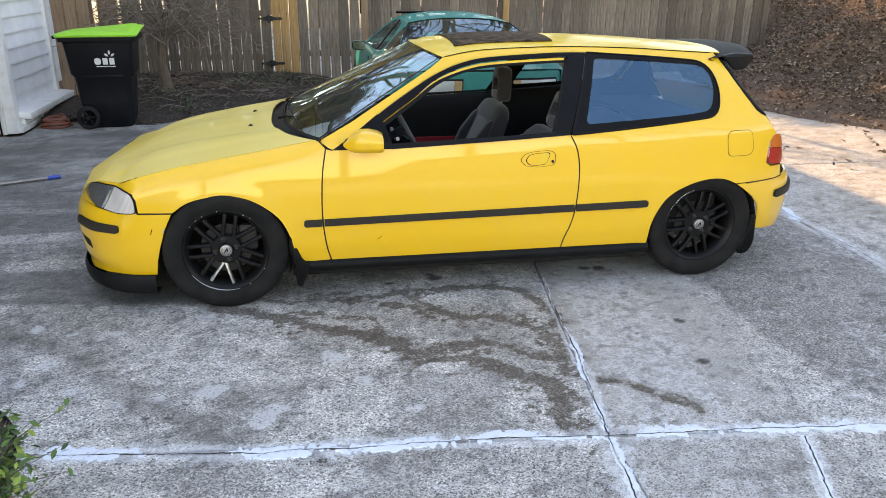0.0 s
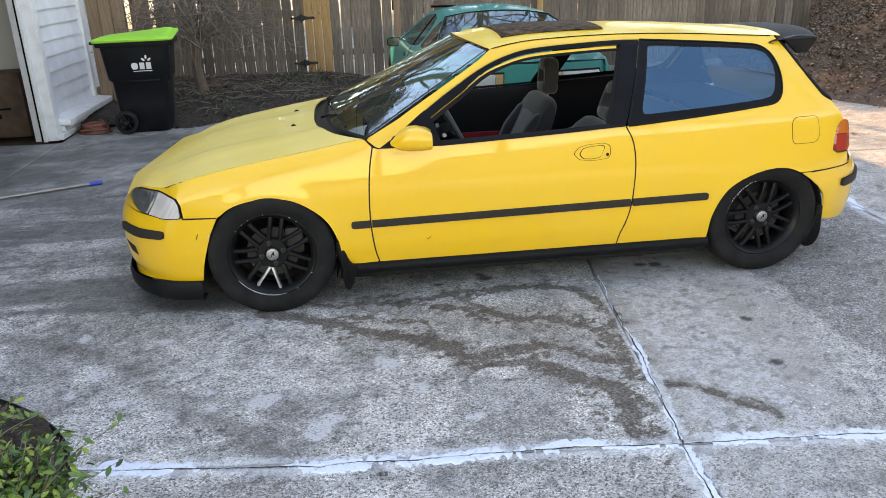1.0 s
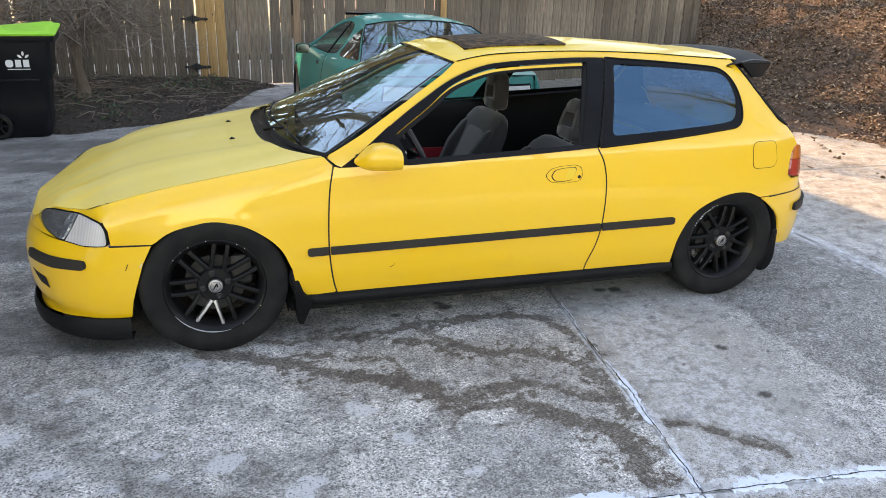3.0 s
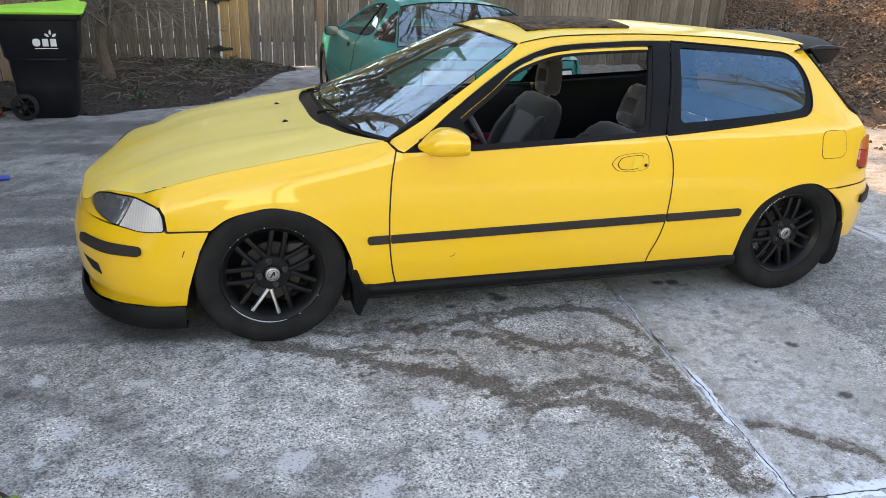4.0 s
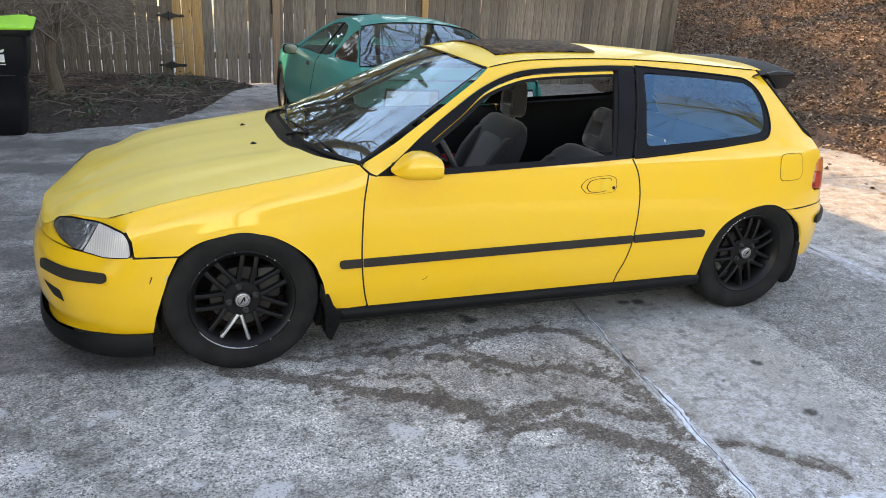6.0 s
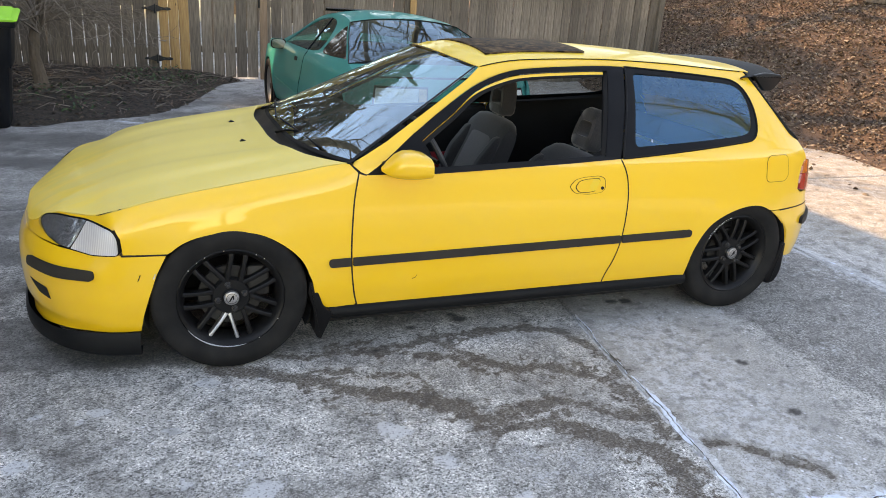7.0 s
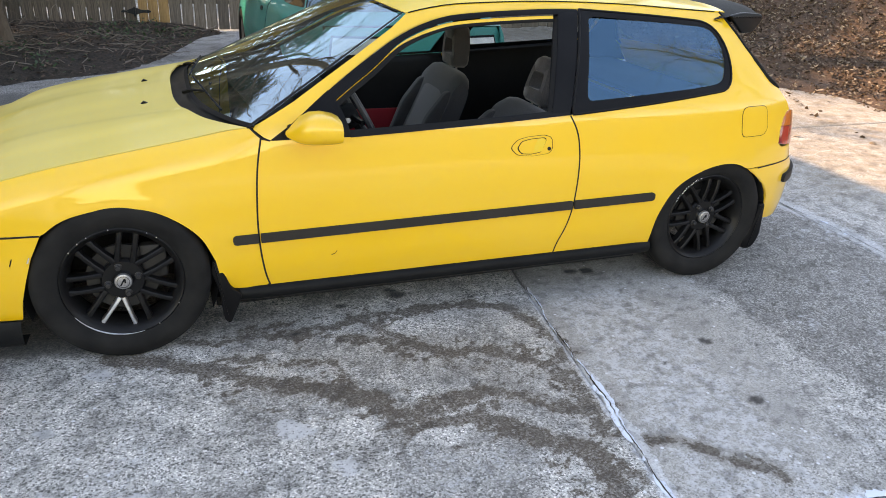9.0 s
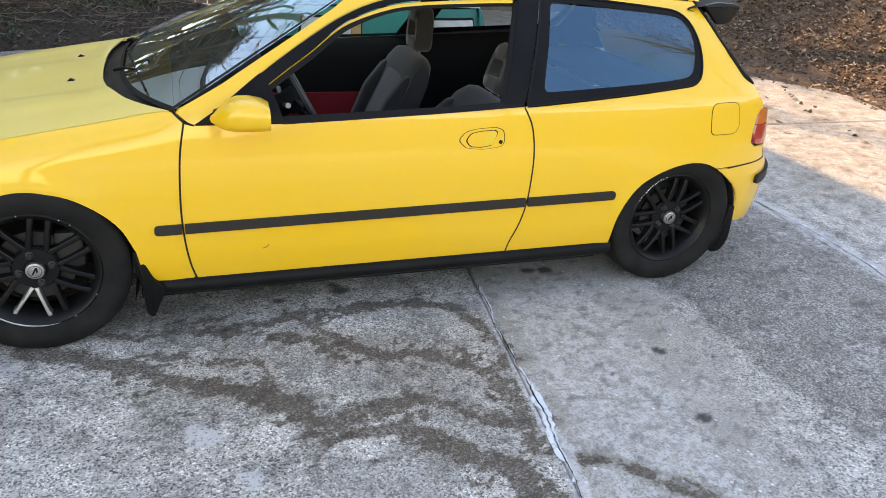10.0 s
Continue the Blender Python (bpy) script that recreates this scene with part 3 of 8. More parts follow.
# darker brown pine for the pickets left of the gate
M_FENCE_DARK = wood("dark_brown_pine", (0.088, 0.066, 0.050), (0.265, 0.205, 0.152), rnd=0.5, moss=0.5)
M_FENCE = wood("weathered_pine", (0.115, 0.089, 0.068), (0.37, 0.295, 0.225), rnd=0.7, moss=0.5)
M_NEWWOOD = wood("new_pine", (0.36, 0.19, 0.075), (0.58, 0.35, 0.15), rnd=0.2)
M_BROWNWOOD = wood("tan_pine", (0.23, 0.14, 0.085), (0.36, 0.24, 0.16), rnd=0.2)
M_BARK = (lambda a: (a.color(a.mix(a.noise(18, 6, 0.7, stretch=(3, 3, 0.6)), (0.06, 0.043, 0.032), (0.26, 0.185, 0.13))),
                     a.bump(a.noise(24, 6, 0.7, stretch=(3, 3, 0.5)), 0.8, 0.02), a.m)[-1])(Mat("bark", rough=0.9))
M_SIDING = (lambda a: (a.color(a.mix(a.ramp(a.noise(4, 5), (0.4, 0.0), (0.8, 1.0)), (0.80, 0.82, 0.84), (0.66, 0.68, 0.69))),
                       a.bump(a.noise(30, 4, stretch=(1, 0.1, 1)), 0.15, 0.002), a.m)[-1])(Mat("white_siding", rough=0.55))
M_TRIMWHITE = (lambda a: (a.color(a.mix(a.ramp(a.noise(7, 5), (0.5, 0.0), (0.85, 1.0)), (0.80, 0.80, 0.79), (0.60, 0.58, 0.54))), a.m)[-1])(Mat("white_trim_paint", rough=0.5))
M_PLASTER = (lambda a: (a.color(a.mix(a.noise(3, 5), (0.62, 0.59, 0.53), (0.72, 0.69, 0.63))), a.m)[-1])(Mat("garage_plaster", rough=0.9))
M_CARD = (lambda a: (a.color(a.mix(a.ramp(a.noise(6, 5), (0.4, 0.0), (0.7, 1.0)), (0.085, 0.050, 0.033), (0.14, 0.085, 0.055))), a.m)[-1])(Mat("cardboard", rough=0.9))
M_BLACKIRON = plastic("black_iron", (0.012, 0.012, 0.012), 0.5)
M_HOSE = plastic("brown_hose", (0.22, 0.07, 0.045), 0.55)
M_ROOF = (lambda a: (a.color(a.mix(a.noise(20, 5), (0.05, 0.05, 0.05), (0.11, 0.10, 0.10))), a.m)[-1])(Mat("roof_shingle", rough=0.9))
M_PINE = leaves("pine_needles", (0.012, 0.030, 0.012), (0.03, 0.06, 0.02), (0.05, 0.09, 0.03), rough=0.6)
# ---------------------------------------------------------------- ground
def hill_edge(y):
    return 6.25 + 0.30 * max(0.0, 5.0 - y) + 0.22 * max(0.0, y - 6.2) if y > -3 else 8.65


def ground_z(x, y):
    """Height of the land: level round the drive, a bank on the far right."""
    d = x - hill_edge(y) + 0.25 * math.sin(y * 1.3) + 0.12 * math.sin(y * 3.1 + 1)
    z = -0.06
    if d > -0.35:
        z = -0.06 + 0.085 * ease(-0.35, 0.0, d)
    if d > 0:
        z += 0.10 * ease(0, 0.6, d) + 0.40 * max(0.0, d - 0.25) ** 1.02
        z += 0.10 * ease(0, 1.5, d) * math.sin(x * 1.7 + y * 1.1)
    return min(z, 6.0)


def build_ground():
    xs = list(np.linspace(-150, -14, 8)) + list(np.arange(-12, 4.5, 1.0)) + list(np.arange(4.5, 16, 0.18)) + list(np.arange(16, 30, 1.5)) + [40, 70, 150]
    ys = list(np.linspace(-150, -12, 8)) + list(np.arange(-10, -1, 0.8)) + list(np.arange(-1, 14, 0.2)) + list(np.arange(14, 30, 1.5)) + [40, 70, 150]
    verts = [(x, y, ground_z(x, y) + (0.03 * (noise.noise((x * 2.5, y * 2.5, 0))) if x > hill_edge(y) else 0)) for y in ys for x in xs]
    n = len(xs)
    faces = [(j * n + i, j * n + i + 1, (j + 1) * n + i + 1, (j + 1) * n + i) for j in range(len(ys) - 1) for i in range(n - 1)]
    g = raw("ground", verts, faces, M_DIRT, smooth=True)
    tagged(g, "bare brown earth and wooded bank beside the drive", "ground", kind="structure")


build_ground()

# pale ground added beyond the fence so its gaps look bright
lawn = raw("lawn", [(x, y, -0.035) for y in np.linspace(20.1, 60, 9) for x in np.linspace(-34, 6.2, 12)],
           [(j * 12 + i, j * 12 + i + 1, (j + 1) * 12 + i + 1, (j + 1) * 12 + i) for j in range(8) for i in range(11)], M_BACKDROP, smooth=True)
tagged(lawn, "pale ground added beyond the fence to brighten its gaps", "lawn", kind="structure")

# joints of the drive: one across, two along
def joint_across(x):
    return -1.20 - 0.105 * (x + 0.5)


def joint_mid(y):
    return 1.673 + 0.135 * y


def joint_right(y):
    return 3.725 + 0.085 * y


STREAM_A = [(-0.07, -0.02), (0.06, -0.07), (0.19, -0.15), (0.30, -0.24), (0.42, -0.33), (0.57, -0.40), (0.67, -0.47), (0.75, -0.53), (0.82, -0.60), (0.88, -0.67), (0.97, -0.72),
            (1.08, -0.74), (1.16, -0.80), (1.23, -0.89), (1.31, -0.95), (1.37, -1.02), (1.39, -1.11), (1.38, -1.21), (1.37, -1.30), (1.40, -1.36)]
STREAM_A2 = [(0.30, -0.13), (0.45, -0.20), (0.53, -0.26), (0.60, -0.27), (0.70, -0.28), (0.74, -0.40), (0.79, -0.53)]
STREAM_B = [(0.94, -0.66), (1.03, -0.63), (1.12, -0.62), (1.21, -0.61), (1.31, -0.67), (1.36, -0.75), (1.42, -0.79), (1.48, -0.85), (1.49, -0.90)]
STREAM_C = [(0.20, 0.02), (0.51, -0.01), (0.65, -0.02), (0.77, 0.0), (0.85, 0.03), (0.93, -0.05), (0.96, -0.13), (1.01, -0.22), (1.09, -0.29), (1.17, -0.34), (1.31, -0.33), (1.40, -0.41),
            (1.46, -0.49), (1.49, -0.60), (1.51, -0.71), (1.50, -0.81)]
STREAM_D = [(1.55, -0.96), (1.59, -1.03), (1.68, -1.04), (1.72, -1.10), (1.77, -1.15), (1.85, -1.21), (1.88, -1.30)]
STREAM_E = [(0.62, -0.06), (0.78, -0.12), (0.92, -0.16), (1.04, -0.25), (1.15, -0.30)]
STREAM_F = [(0.86, 0.06), (1.03, 0.03), (1.26, 0.06), (1.43, 0.03), (1.54, -0.06), (1.55, -0.17), (1.57, -0.28), (1.61, -0.36), (1.59, -0.47)]
WASH = [(1.12, -0.36), (1.29, -0.49), (1.40, -0.58), (1.47, -0.68), (1.49, -0.81)]
TRACK = [(-1.6, 0.0), (-1.2, -0.10), (-0.93, -0.22), (-0.77, -0.34), (-0.58, -0.49), (-0.44, -0.70), (-0.34, -0.84), (-0.14, -1.01), (-0.02, -1.11), (0.06, -1.22)]
PATCHES = [(-0.88, -0.13, 0.06), (-0.74, -0.52, 0.07), (-0.78, -0.64, 0.05), (-0.24, -0.76, 0.045), (-0.20, -0.87, 0.06), (-0.55, -0.77, 0.07), (-0.36, -0.92, 0.05), (-0.10, -0.12, 0.07), (-0.03, -0.84, 0.09),
           (-0.24, -0.43, 0.06), (0.19, -1.09, 0.09), (-0.50, -0.25, 0.04), (-0.55, -0.29, 0.035), (-0.71, -0.22, 0.045), (0.50, -0.62, 0.09), (0.78, -1.08, 0.05), (0.25, -1.02, 0.07), (0.62, -0.85, 0.06)]
OIL = [(2.205, -0.534, 0.030), (2.115, -0.936, 0.034), (1.09, 0.199, 0.045), (1.07, 0.25, 0.03), (1.98, 0.22, 0.035), (2.06, 0.21, 0.04), (0.83, 0.16, 0.025), (1.40, 0.10, 0.02),
       (2.40, -0.62, 0.010), (2.33, -0.95, 0.010), (1.93, -0.63, 0.008), (-0.16, -1.02, 0.018), (-0.24, -1.01, 0.016), (0.6, -0.02, 0.02)]


# white-filled joints and cracks: line, width
JOINTS = [([(-0.62, joint_across(-0.62)), (0.2, joint_across(0.2) - 0.03), (1.0, joint_across(1.0)), (1.47, joint_across(1.47)), (2.0, joint_across(2.0) + 0.01), (3.6, joint_across(3.6))], 0.052),
          ([(1.484, -1.388), (1.521, -1.147), (1.551, -0.979), (1.58, -0.779), (1.604, -0.626)], 0.026),
          ([(1.604, -0.626), (1.616, -0.46), (1.640, -0.20), (1.675, 0.0), (1.70, 0.12)], 0.013),
          ([(1.475, -1.42), (1.455, -1.6), (1.43, -1.78), (1.40, -2.1)], 0.055),
          ([(2.21, -1.53), (2.15, -1.68), (2.07, -1.86), (2.0, -2.1)], 0.036),
          ([(3.85, 1.2), (3.80, 0.76), (3.80, 0.51), (3.80, 0.23), (3.77, -0.01), (3.74, -0.25), (3.69, -0.5), (3.66, -1.0)], 0.075),
          ([(-0.55, 5.30), (-0.42, 5.22), (-0.30, 5.17)], 0.05)]


def concrete_marks(x, y):
    """Stain, damp and darkening, grit, pale and oil, between 0 and 1, at places of the drive."""
    wx = x + 0.04 * (fbm(x * 3.1, y * 3.1 + 9) - 0.5) + 0.09 * (fbm(x * 13, y * 13 + 3) - 0.5)
    wy = y + 0.04 * (fbm(x * 3.1 + 40, y * 3.1) - 0.5) + 0.10 * (fbm(x * 13 + 7, y * 13) - 0.5)
    f = fbm(x * 7 + 3, y * 14 + 8, 5)
    f2 = fbm(x * 2.2 + 30, y * 2.2 + 11)
    stain = np.zeros_like(x)
    for line, w, k in ((STREAM_A, 0.058, 0.95), (STREAM_A2, 0.036, 0.6), (STREAM_B, 0.045, 0.8), (STREAM_C, 0.042, 0.8), (STREAM_D, 0.030, 0.75), (STREAM_E, 0.030, 0.6), (STREAM_F, 0.045, 0.8), (WASH, 0.13, 0.12)):
        d = line_dist(wx, wy, line)
        stain = np.maximum(stain, (0.45 + 0.6 * k) * np.clip(1 - d / (w * 1.42), 0, 1) ** 0.8)
    stain = stain * (0.62 + 0.7 * f)
    # fine veins where the water spread between the runs
    ridge = 1 - np.abs(2 * fbm(x * 6 + 14, y * 11 + 5, 4) - 1)
    corridor = smooth_np(0.26, 0.08, line_dist(wx, wy, STREAM_A[3:])) + smooth_np(0.20, 0.05, line_dist(wx, wy, STREAM_C[1:]))
    stain = np.maximum(stain, 0.78 * smooth_np(0.86, 0.96, ridge) * np.clip(corridor, 0, 1))
    soft = line_dist(wx, wy, TRACK)
    stain = np.maximum(stain, 0.42 * smooth_np(0.11, 0.02, soft) * (0.5 + 0.8 * f2))
    # damp streaks ahead of the car, and darker ground under it
    band = fbm(x * 0.9 + 3, y * 7 + 1, 4)
    edge = 0.05 - 0.13 * (x + 0.3) + 0.05 * (fbm(x * 5, y * 5) - 0.5)
    left = smooth_np(-0.01, 0.035, y - edge) * smooth_np(0.6, -0.3, x)
    damp_dark = left * (0.17 + 0.72 * smooth_np(0.42, 0.60, band)) * smooth_np(4.2, 1.5, y)
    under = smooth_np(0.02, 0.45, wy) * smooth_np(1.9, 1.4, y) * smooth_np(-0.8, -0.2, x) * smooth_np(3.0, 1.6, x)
    damp_dark = np.maximum(damp_dark, 0.72 * under * smooth_np(0.25, 0.6, f))
    far = smooth_np(1.5, 3.0, y) * smooth_np(2.5, 0.0, x)
    damp_dark = np.maximum(damp_dark, far * smooth_np(8.5, 6.5, y) * (0.52 + 0.50 * smooth_np(0.45, 0.62, fbm(x * 0.8 + 9, y * 3.3 + 5, 4))))
    spot = np.hypot(wx - 1.60, (wy + 0.03) * 1.4)
    damp_dark = np.maximum(damp_dark, 0.55 * smooth_np(0.13, 0.06, spot))
    damp_dark = np.maximum(damp_dark, 0.54 * smooth_np(0.10, 0.02, soft) * (0.6 + 0.8 * f))
    # slightly darker tone on the near row of slabs
    damp_dark = np.maximum(damp_dark, 0.20 * smooth_np(-1.25, -1.50, y) * smooth_np(0.2, 1.2, x))
    # coarse dark aggregate beside the rear wheel, and paler skin in between
    q = (x - 2.34) - 0.10 * (-y - 0.1) + 0.35 * (f2 - 0.5)
    grit = smooth_np(0.02, 0.28, q) * smooth_np(-2.0, -0.8, y) * smooth_np(4.2, 3.4, x)
    grit = np.maximum(grit, 0.51 * smooth_np(0.42, 0.60, f2) * smooth_np(1.7, 1.3, x))
    pale = smooth_np(0.40, 0.72, fbm(x * 3.3 + 50, y * 4.0 + 21, 5)) * 0.45
    pale = np.maximum(pale, 0.55 * smooth_np(0.40, 0.16, np.abs(x - joint_mid(0) - 0.30 - 0.13 * y)) * smooth_np(0.3, -0.1, y))
    pale = pale * (1 - stain) * (1 - 0.8 * damp_dark)
    for px, py, r in PATCHES:
        pale = np.maximum(pale, 0.85 * smooth_np(r * 1.2, r * 0.4, np.hypot(wx - px, (wy - py) * 1.3)))
    oil = np.zeros_like(x)
    for px, py, r in OIL:
        d = np.hypot(x - px + 0.02 * (f - 0.5), (y - py) * 1.25 + 0.03 * (f2 - 0.5))
        oil = np.maximum(oil, (0.85 if r < 0.05 else 0.9) * smooth_np(r * 1.15, r * 0.75, d))
    oil = np.maximum(oil, 0.35 * smooth_np(0.66, 0.72, fbm(x * 26, y * 30, 2)))
    skim = np.zeros_like(x)
    for line, w in JOINTS:
        d = line_dist(x + 0.05 * (fbm(x * 5 + 2, y * 5) - 0.5), y + 0.05 * (fbm(x * 5, y * 5 + 6) - 0.5), line)
        skim = np.maximum(skim, np.clip(1 - d / (w * 1.9), 0, 1) * (0.75 + 0.5 * fbm(x * 1.7 + 5, y * 1.7 + 2)))
    side = smooth_np(-0.03, 0.03, x - joint_mid(y))
    rough_right = np.maximum(smooth_np(2.4, 2.9, x - 0.3 * y - 0.4 * (f2 - 0.5)), smooth_np(-1.1, -1.5, y) * 0.6)
    grain = 1 - side * (1 - rough_right) * 0.72 - 0.25 * smooth_np(0.5, 0.7, f2) * (1 - side)
    return {"stain": stain, "damp_dark": damp_dark, "grit": grit, "pale": pale, "oil": oil, "skim": skim, "grain": grain,
            "tan_tint": smooth_np(3.5, 5.2, x + 0.8 * (f2 - 0.5)) * smooth_np(-0.6, 1.2, y) * 0.9}


drive = thing("driveway", "grey stained concrete drive in slabs with white-filled joints", "driveway", kind="structure")


def slab(corners, step):
    """One slab of the drive, from its four corners, with its edges worn down."""
    a, b, c, d = (np.array(p, float) for p in corners)
    n = max(3, int(np.linalg.norm(b - a) / step))
    m = max(3, int(np.linalg.norm(d - a) / step))
    u = np.concatenate([[0, 0], np.linspace(0.003, 0.997, n), [1, 1]])
    v = np.concatenate([[0, 0], np.linspace(0.003, 0.997, m), [1, 1]])
    uu, vv = np.meshgrid(u, v)
    x = (a[0] * (1 - uu) + b[0] * uu) * (1 - vv) + (d[0] * (1 - uu) + c[0] * uu) * vv
    y = (a[1] * (1 - uu) + b[1] * uu) * (1 - vv) + (d[1] * (1 - uu) + c[1] * uu) * vv
    rim = (uu == 0) | (uu == 1) | (vv == 0) | (vv == 1)
    z = 0.003 * (fbm(x * 1.5, y * 1.5) - 0.5) * 2 - 0.004 * rim
    z[0, :], z[-1, :], z[:, 0], z[:, -1] = -0.06, -0.06, -0.06, -0.06
    w = len(u)
    h = len(v)
    verts = np.stack([x, y, z], -1).reshape(-1, 3)
    i = np.arange(h - 1)[:, None] * w + np.arange(w - 1)[None, :]
    quads = np.stack([i, i + 1, i + w + 1, i + w], -1).reshape(-1, 4)
    me = bpy.data.meshes.new("slab")
    me.from_pydata(verts.tolist(), [], quads.tolist())
    me.shade_smooth()
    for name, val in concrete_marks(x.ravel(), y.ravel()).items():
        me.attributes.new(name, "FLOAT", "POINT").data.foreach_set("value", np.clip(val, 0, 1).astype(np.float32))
    me.update()
    return mesh_ob("slab", me, M_CONCRETE, drive)


def build_drive():
    g = 0.004
    left, right = -2.46, 8.6
    top, far, low = 2.35, 20.0, -6.0
    ja, jm, jr = joint_across, joint_mid, joint_right

    def cross(xf):
        y = -1.4
        for _ in range(6):
            y = ja(xf(y))
        return xf(y), y
    m0, r0 = cross(jm), cross(jr)
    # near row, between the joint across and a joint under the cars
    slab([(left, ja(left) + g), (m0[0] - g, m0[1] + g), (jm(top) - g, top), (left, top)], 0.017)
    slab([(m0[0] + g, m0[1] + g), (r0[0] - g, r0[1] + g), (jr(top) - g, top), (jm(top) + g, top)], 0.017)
    slab([(r0[0] + g, r0[1] + g), (right, ja(right) + g), (right, top), (jr(top) + g, top)], 0.04)
    # the row the camera stands on
    slab([(left, low), (1.35, low), (m0[0] - g, m0[1] - g), (left, ja(left) - g)], 0.03)
    slab([(1.37, low), (3.6, low), (r0[0] - g, r0[1] - g), (m0[0] + g, m0[1] - g)], 0.03)
    slab([(3.62, low), (right, low), (right, ja(right) - g), (r0[0] + g, r0[1] - g)], 0.08)
    # the row towards the gate
    slab([(left, top + g), (jm(top) - g, top + g), (jm(top) - g, far), (left, far)], 0.08)
    slab([(jm(top) + g, top + g), (jr(top) - g, top + g), (jr(top) - g, far), (jm(top) + g, far)], 0.10)
    slab([(jr(top) + g, top + g), (right, top + g), (right, far), (jr(top) + g, far)], 0.10)
    # apron of the garage
    slab([(-9.0, -4.0), (left - g, -4.0), (left - g, 4.58), (-9.0, 4.58)], 0.08)


build_drive()
# unseen bright strip, added for the car's side to reflect
road = raw("road", [(x, y, -0.045 + 0.01 * math.sin(x * 0.2)) for y in np.linspace(-13.5, -6.1, 9) for x in np.linspace(-60, 8.4, 40)],
           [(j * 40 + i, j * 40 + i + 1, (j + 1) * 40 + i + 1, (j + 1) * 40 + i) for j in range(8) for i in range(39)], M_ROAD, smooth=True)
tagged(road, "unseen pale concrete strip added to reflect in the car", "road", kind="structure")


def filler(name, pts, width, seed, gaps=0.35, up=0.004):
    """Ragged smears of white filler on both sides of a joint, with the dark joint open between them."""
    n = max(12, int(sum(math.dist(a, b) for a, b in zip(pts, pts[1:])) / 0.006))
    line = resample([(x, y, 0) for x, y in pts], n)
    line = [p + Vector((noise.noise((p.x * 7, p.y * 7, 2)), noise.noise((p.x * 7, p.y * 7, 8)), 0)) * 0.014 + Vector((noise.noise((p.x * 40, p.y * 40, 2)), noise.noise((p.x * 40, p.y * 40, 8)), 0)) * 0.004 for p in line]
    across = []
    for i in range(n):
        t = (line[min(i + 1, n - 1)] - line[max(i - 1, 0)]).normalized()
        across.append(Vector((-t.y, t.x, 0)))
    bm = bmesh.new()
    for side in (1, -1):
        key, prev = seed + 50 * side, None
        for i, (p, v) in enumerate(zip(line, across)):
            body_w = 0.62 + 0.85 * noise.noise((i * 0.022, key, 0)) + 0.45 * noise.noise((i * 0.09, key, 3)) + 0.30 * noise.noise((i * 0.33, key, 5)) + 0.16 * noise.noise((i * 0.9, key, 7))
            there = noise.noise((i * 0.016, key, 21)) + 0.5 * noise.noise((i * 0.06, key, 25)) + 0.25 * noise.noise((i * 0.3, key, 27)) + 1 - gaps
            body_w *= min(1.0, max(0.0, there / 0.22))
            if body_w < 0.06:
                prev = None
                continue
            inner = 0.002 + 0.005 * max(0.0, noise.noise((i * 0.07, key, 31)) + 0.5 * noise.noise((i * 0.5, key, 33)))
            outer = inner + width * body_w
            edge = min(0.004, width * body_w * 0.3)
            bump = up * (0.8 + 0.5 * noise.noise((i * 0.12, key, 41)))
            row = [bm.verts.new(p + v * side * o + Vector((0, 0, z))) for o, z in ((inner, -0.002), (inner + edge * 0.5, bump), ((inner + outer) / 2, bump * 1.15), (outer - edge, bump * 0.8), (outer, -0.003))]
            if prev:
                for q in range(4):
                    f = (prev[q], prev[q + 1], row[q + 1], row[q])
                    bm.faces.new(f if side < 0 else f[::-1])
            prev = row
    # dark open joint with grit
    slit, prev = bmesh.new(), None
    for i, (p, v) in enumerate(zip(line, across)):
        w = 0.0035 * max(0.0, 0.55 + noise.noise((i * 0.03, seed, 31)) + 0.6 * noise.noise((i * 0.25, seed, 33)))
        c = p + v * 0.003 * noise.noise((i * 0.2, seed, 43)) + Vector((0, 0, 0.0016))
        row = [slit.verts.new(c + v * w), slit.verts.new(c - v * w)]
        if prev and w > 0.0004:
            slit.faces.new((prev[0], prev[1], row[1], row[0]))
        prev = row
    part("crack", slit, M_MULCH, drive, "dark open joint between the filler")
    return part(name, bm, M_FILLER, drive, "cracked white filler in a concrete joint")


for k, (line, w) in enumerate(JOINTS):
    filler("joint_filler", line, w * (1.0, 0.85, 0.85, 0.60, 0.62, 0.75, 0.7)[k], 4 + 7 * k, (0.86, 0.84, 0.95, 0.70, 0.70, 1.05, 0.9)[k])
# ---------------------------------------------------------------- house and garage
WALL_X = -2.58           # face of the wall towards the drive
G_END, W_END = 4.70, 6.35   # end of the garage opening, corner of the house

house = thing("house", "white-sided house with an open garage beside the drive", "house", kind="structure")
# shell: garage walls; unseen upper walls and roof sized to shade the drive
box("wall", (0.16, 2.6, 7.3), (WALL_X - 0.75, 7.65, 3.65), M_SIDING, house, bevel=0.003)
box("wall", (8.6, 0.16, 2.7), (WALL_X - 4.5, 5.60, 1.35), M_PLASTER, house, bevel=0.003)
box("wall", (0.16, 10.2, 7.3), (-12.0, 3.9, 3.65), M_SIDING, house, bevel=0.003)
box("wall", (9.2, 0.16, 7.3), (-7.32, -1.2, 3.65), M_SIDING, house, bevel=0.003)
box("wall", (8.8, 0.16, 7.3), (-7.6, 8.97, 3.65), M_SIDING, house, bevel=0.003)
box("wall", (0.16, 10.0, 4.9), (WALL_X - 0.09, 3.9, 4.9), M_SIDING, house, bevel=0.003)
box("wall", (0.16, 0.5, 2.45), (WALL_X - 0.09, -0.86, 1.22), M_SIDING, house, bevel=0.003)
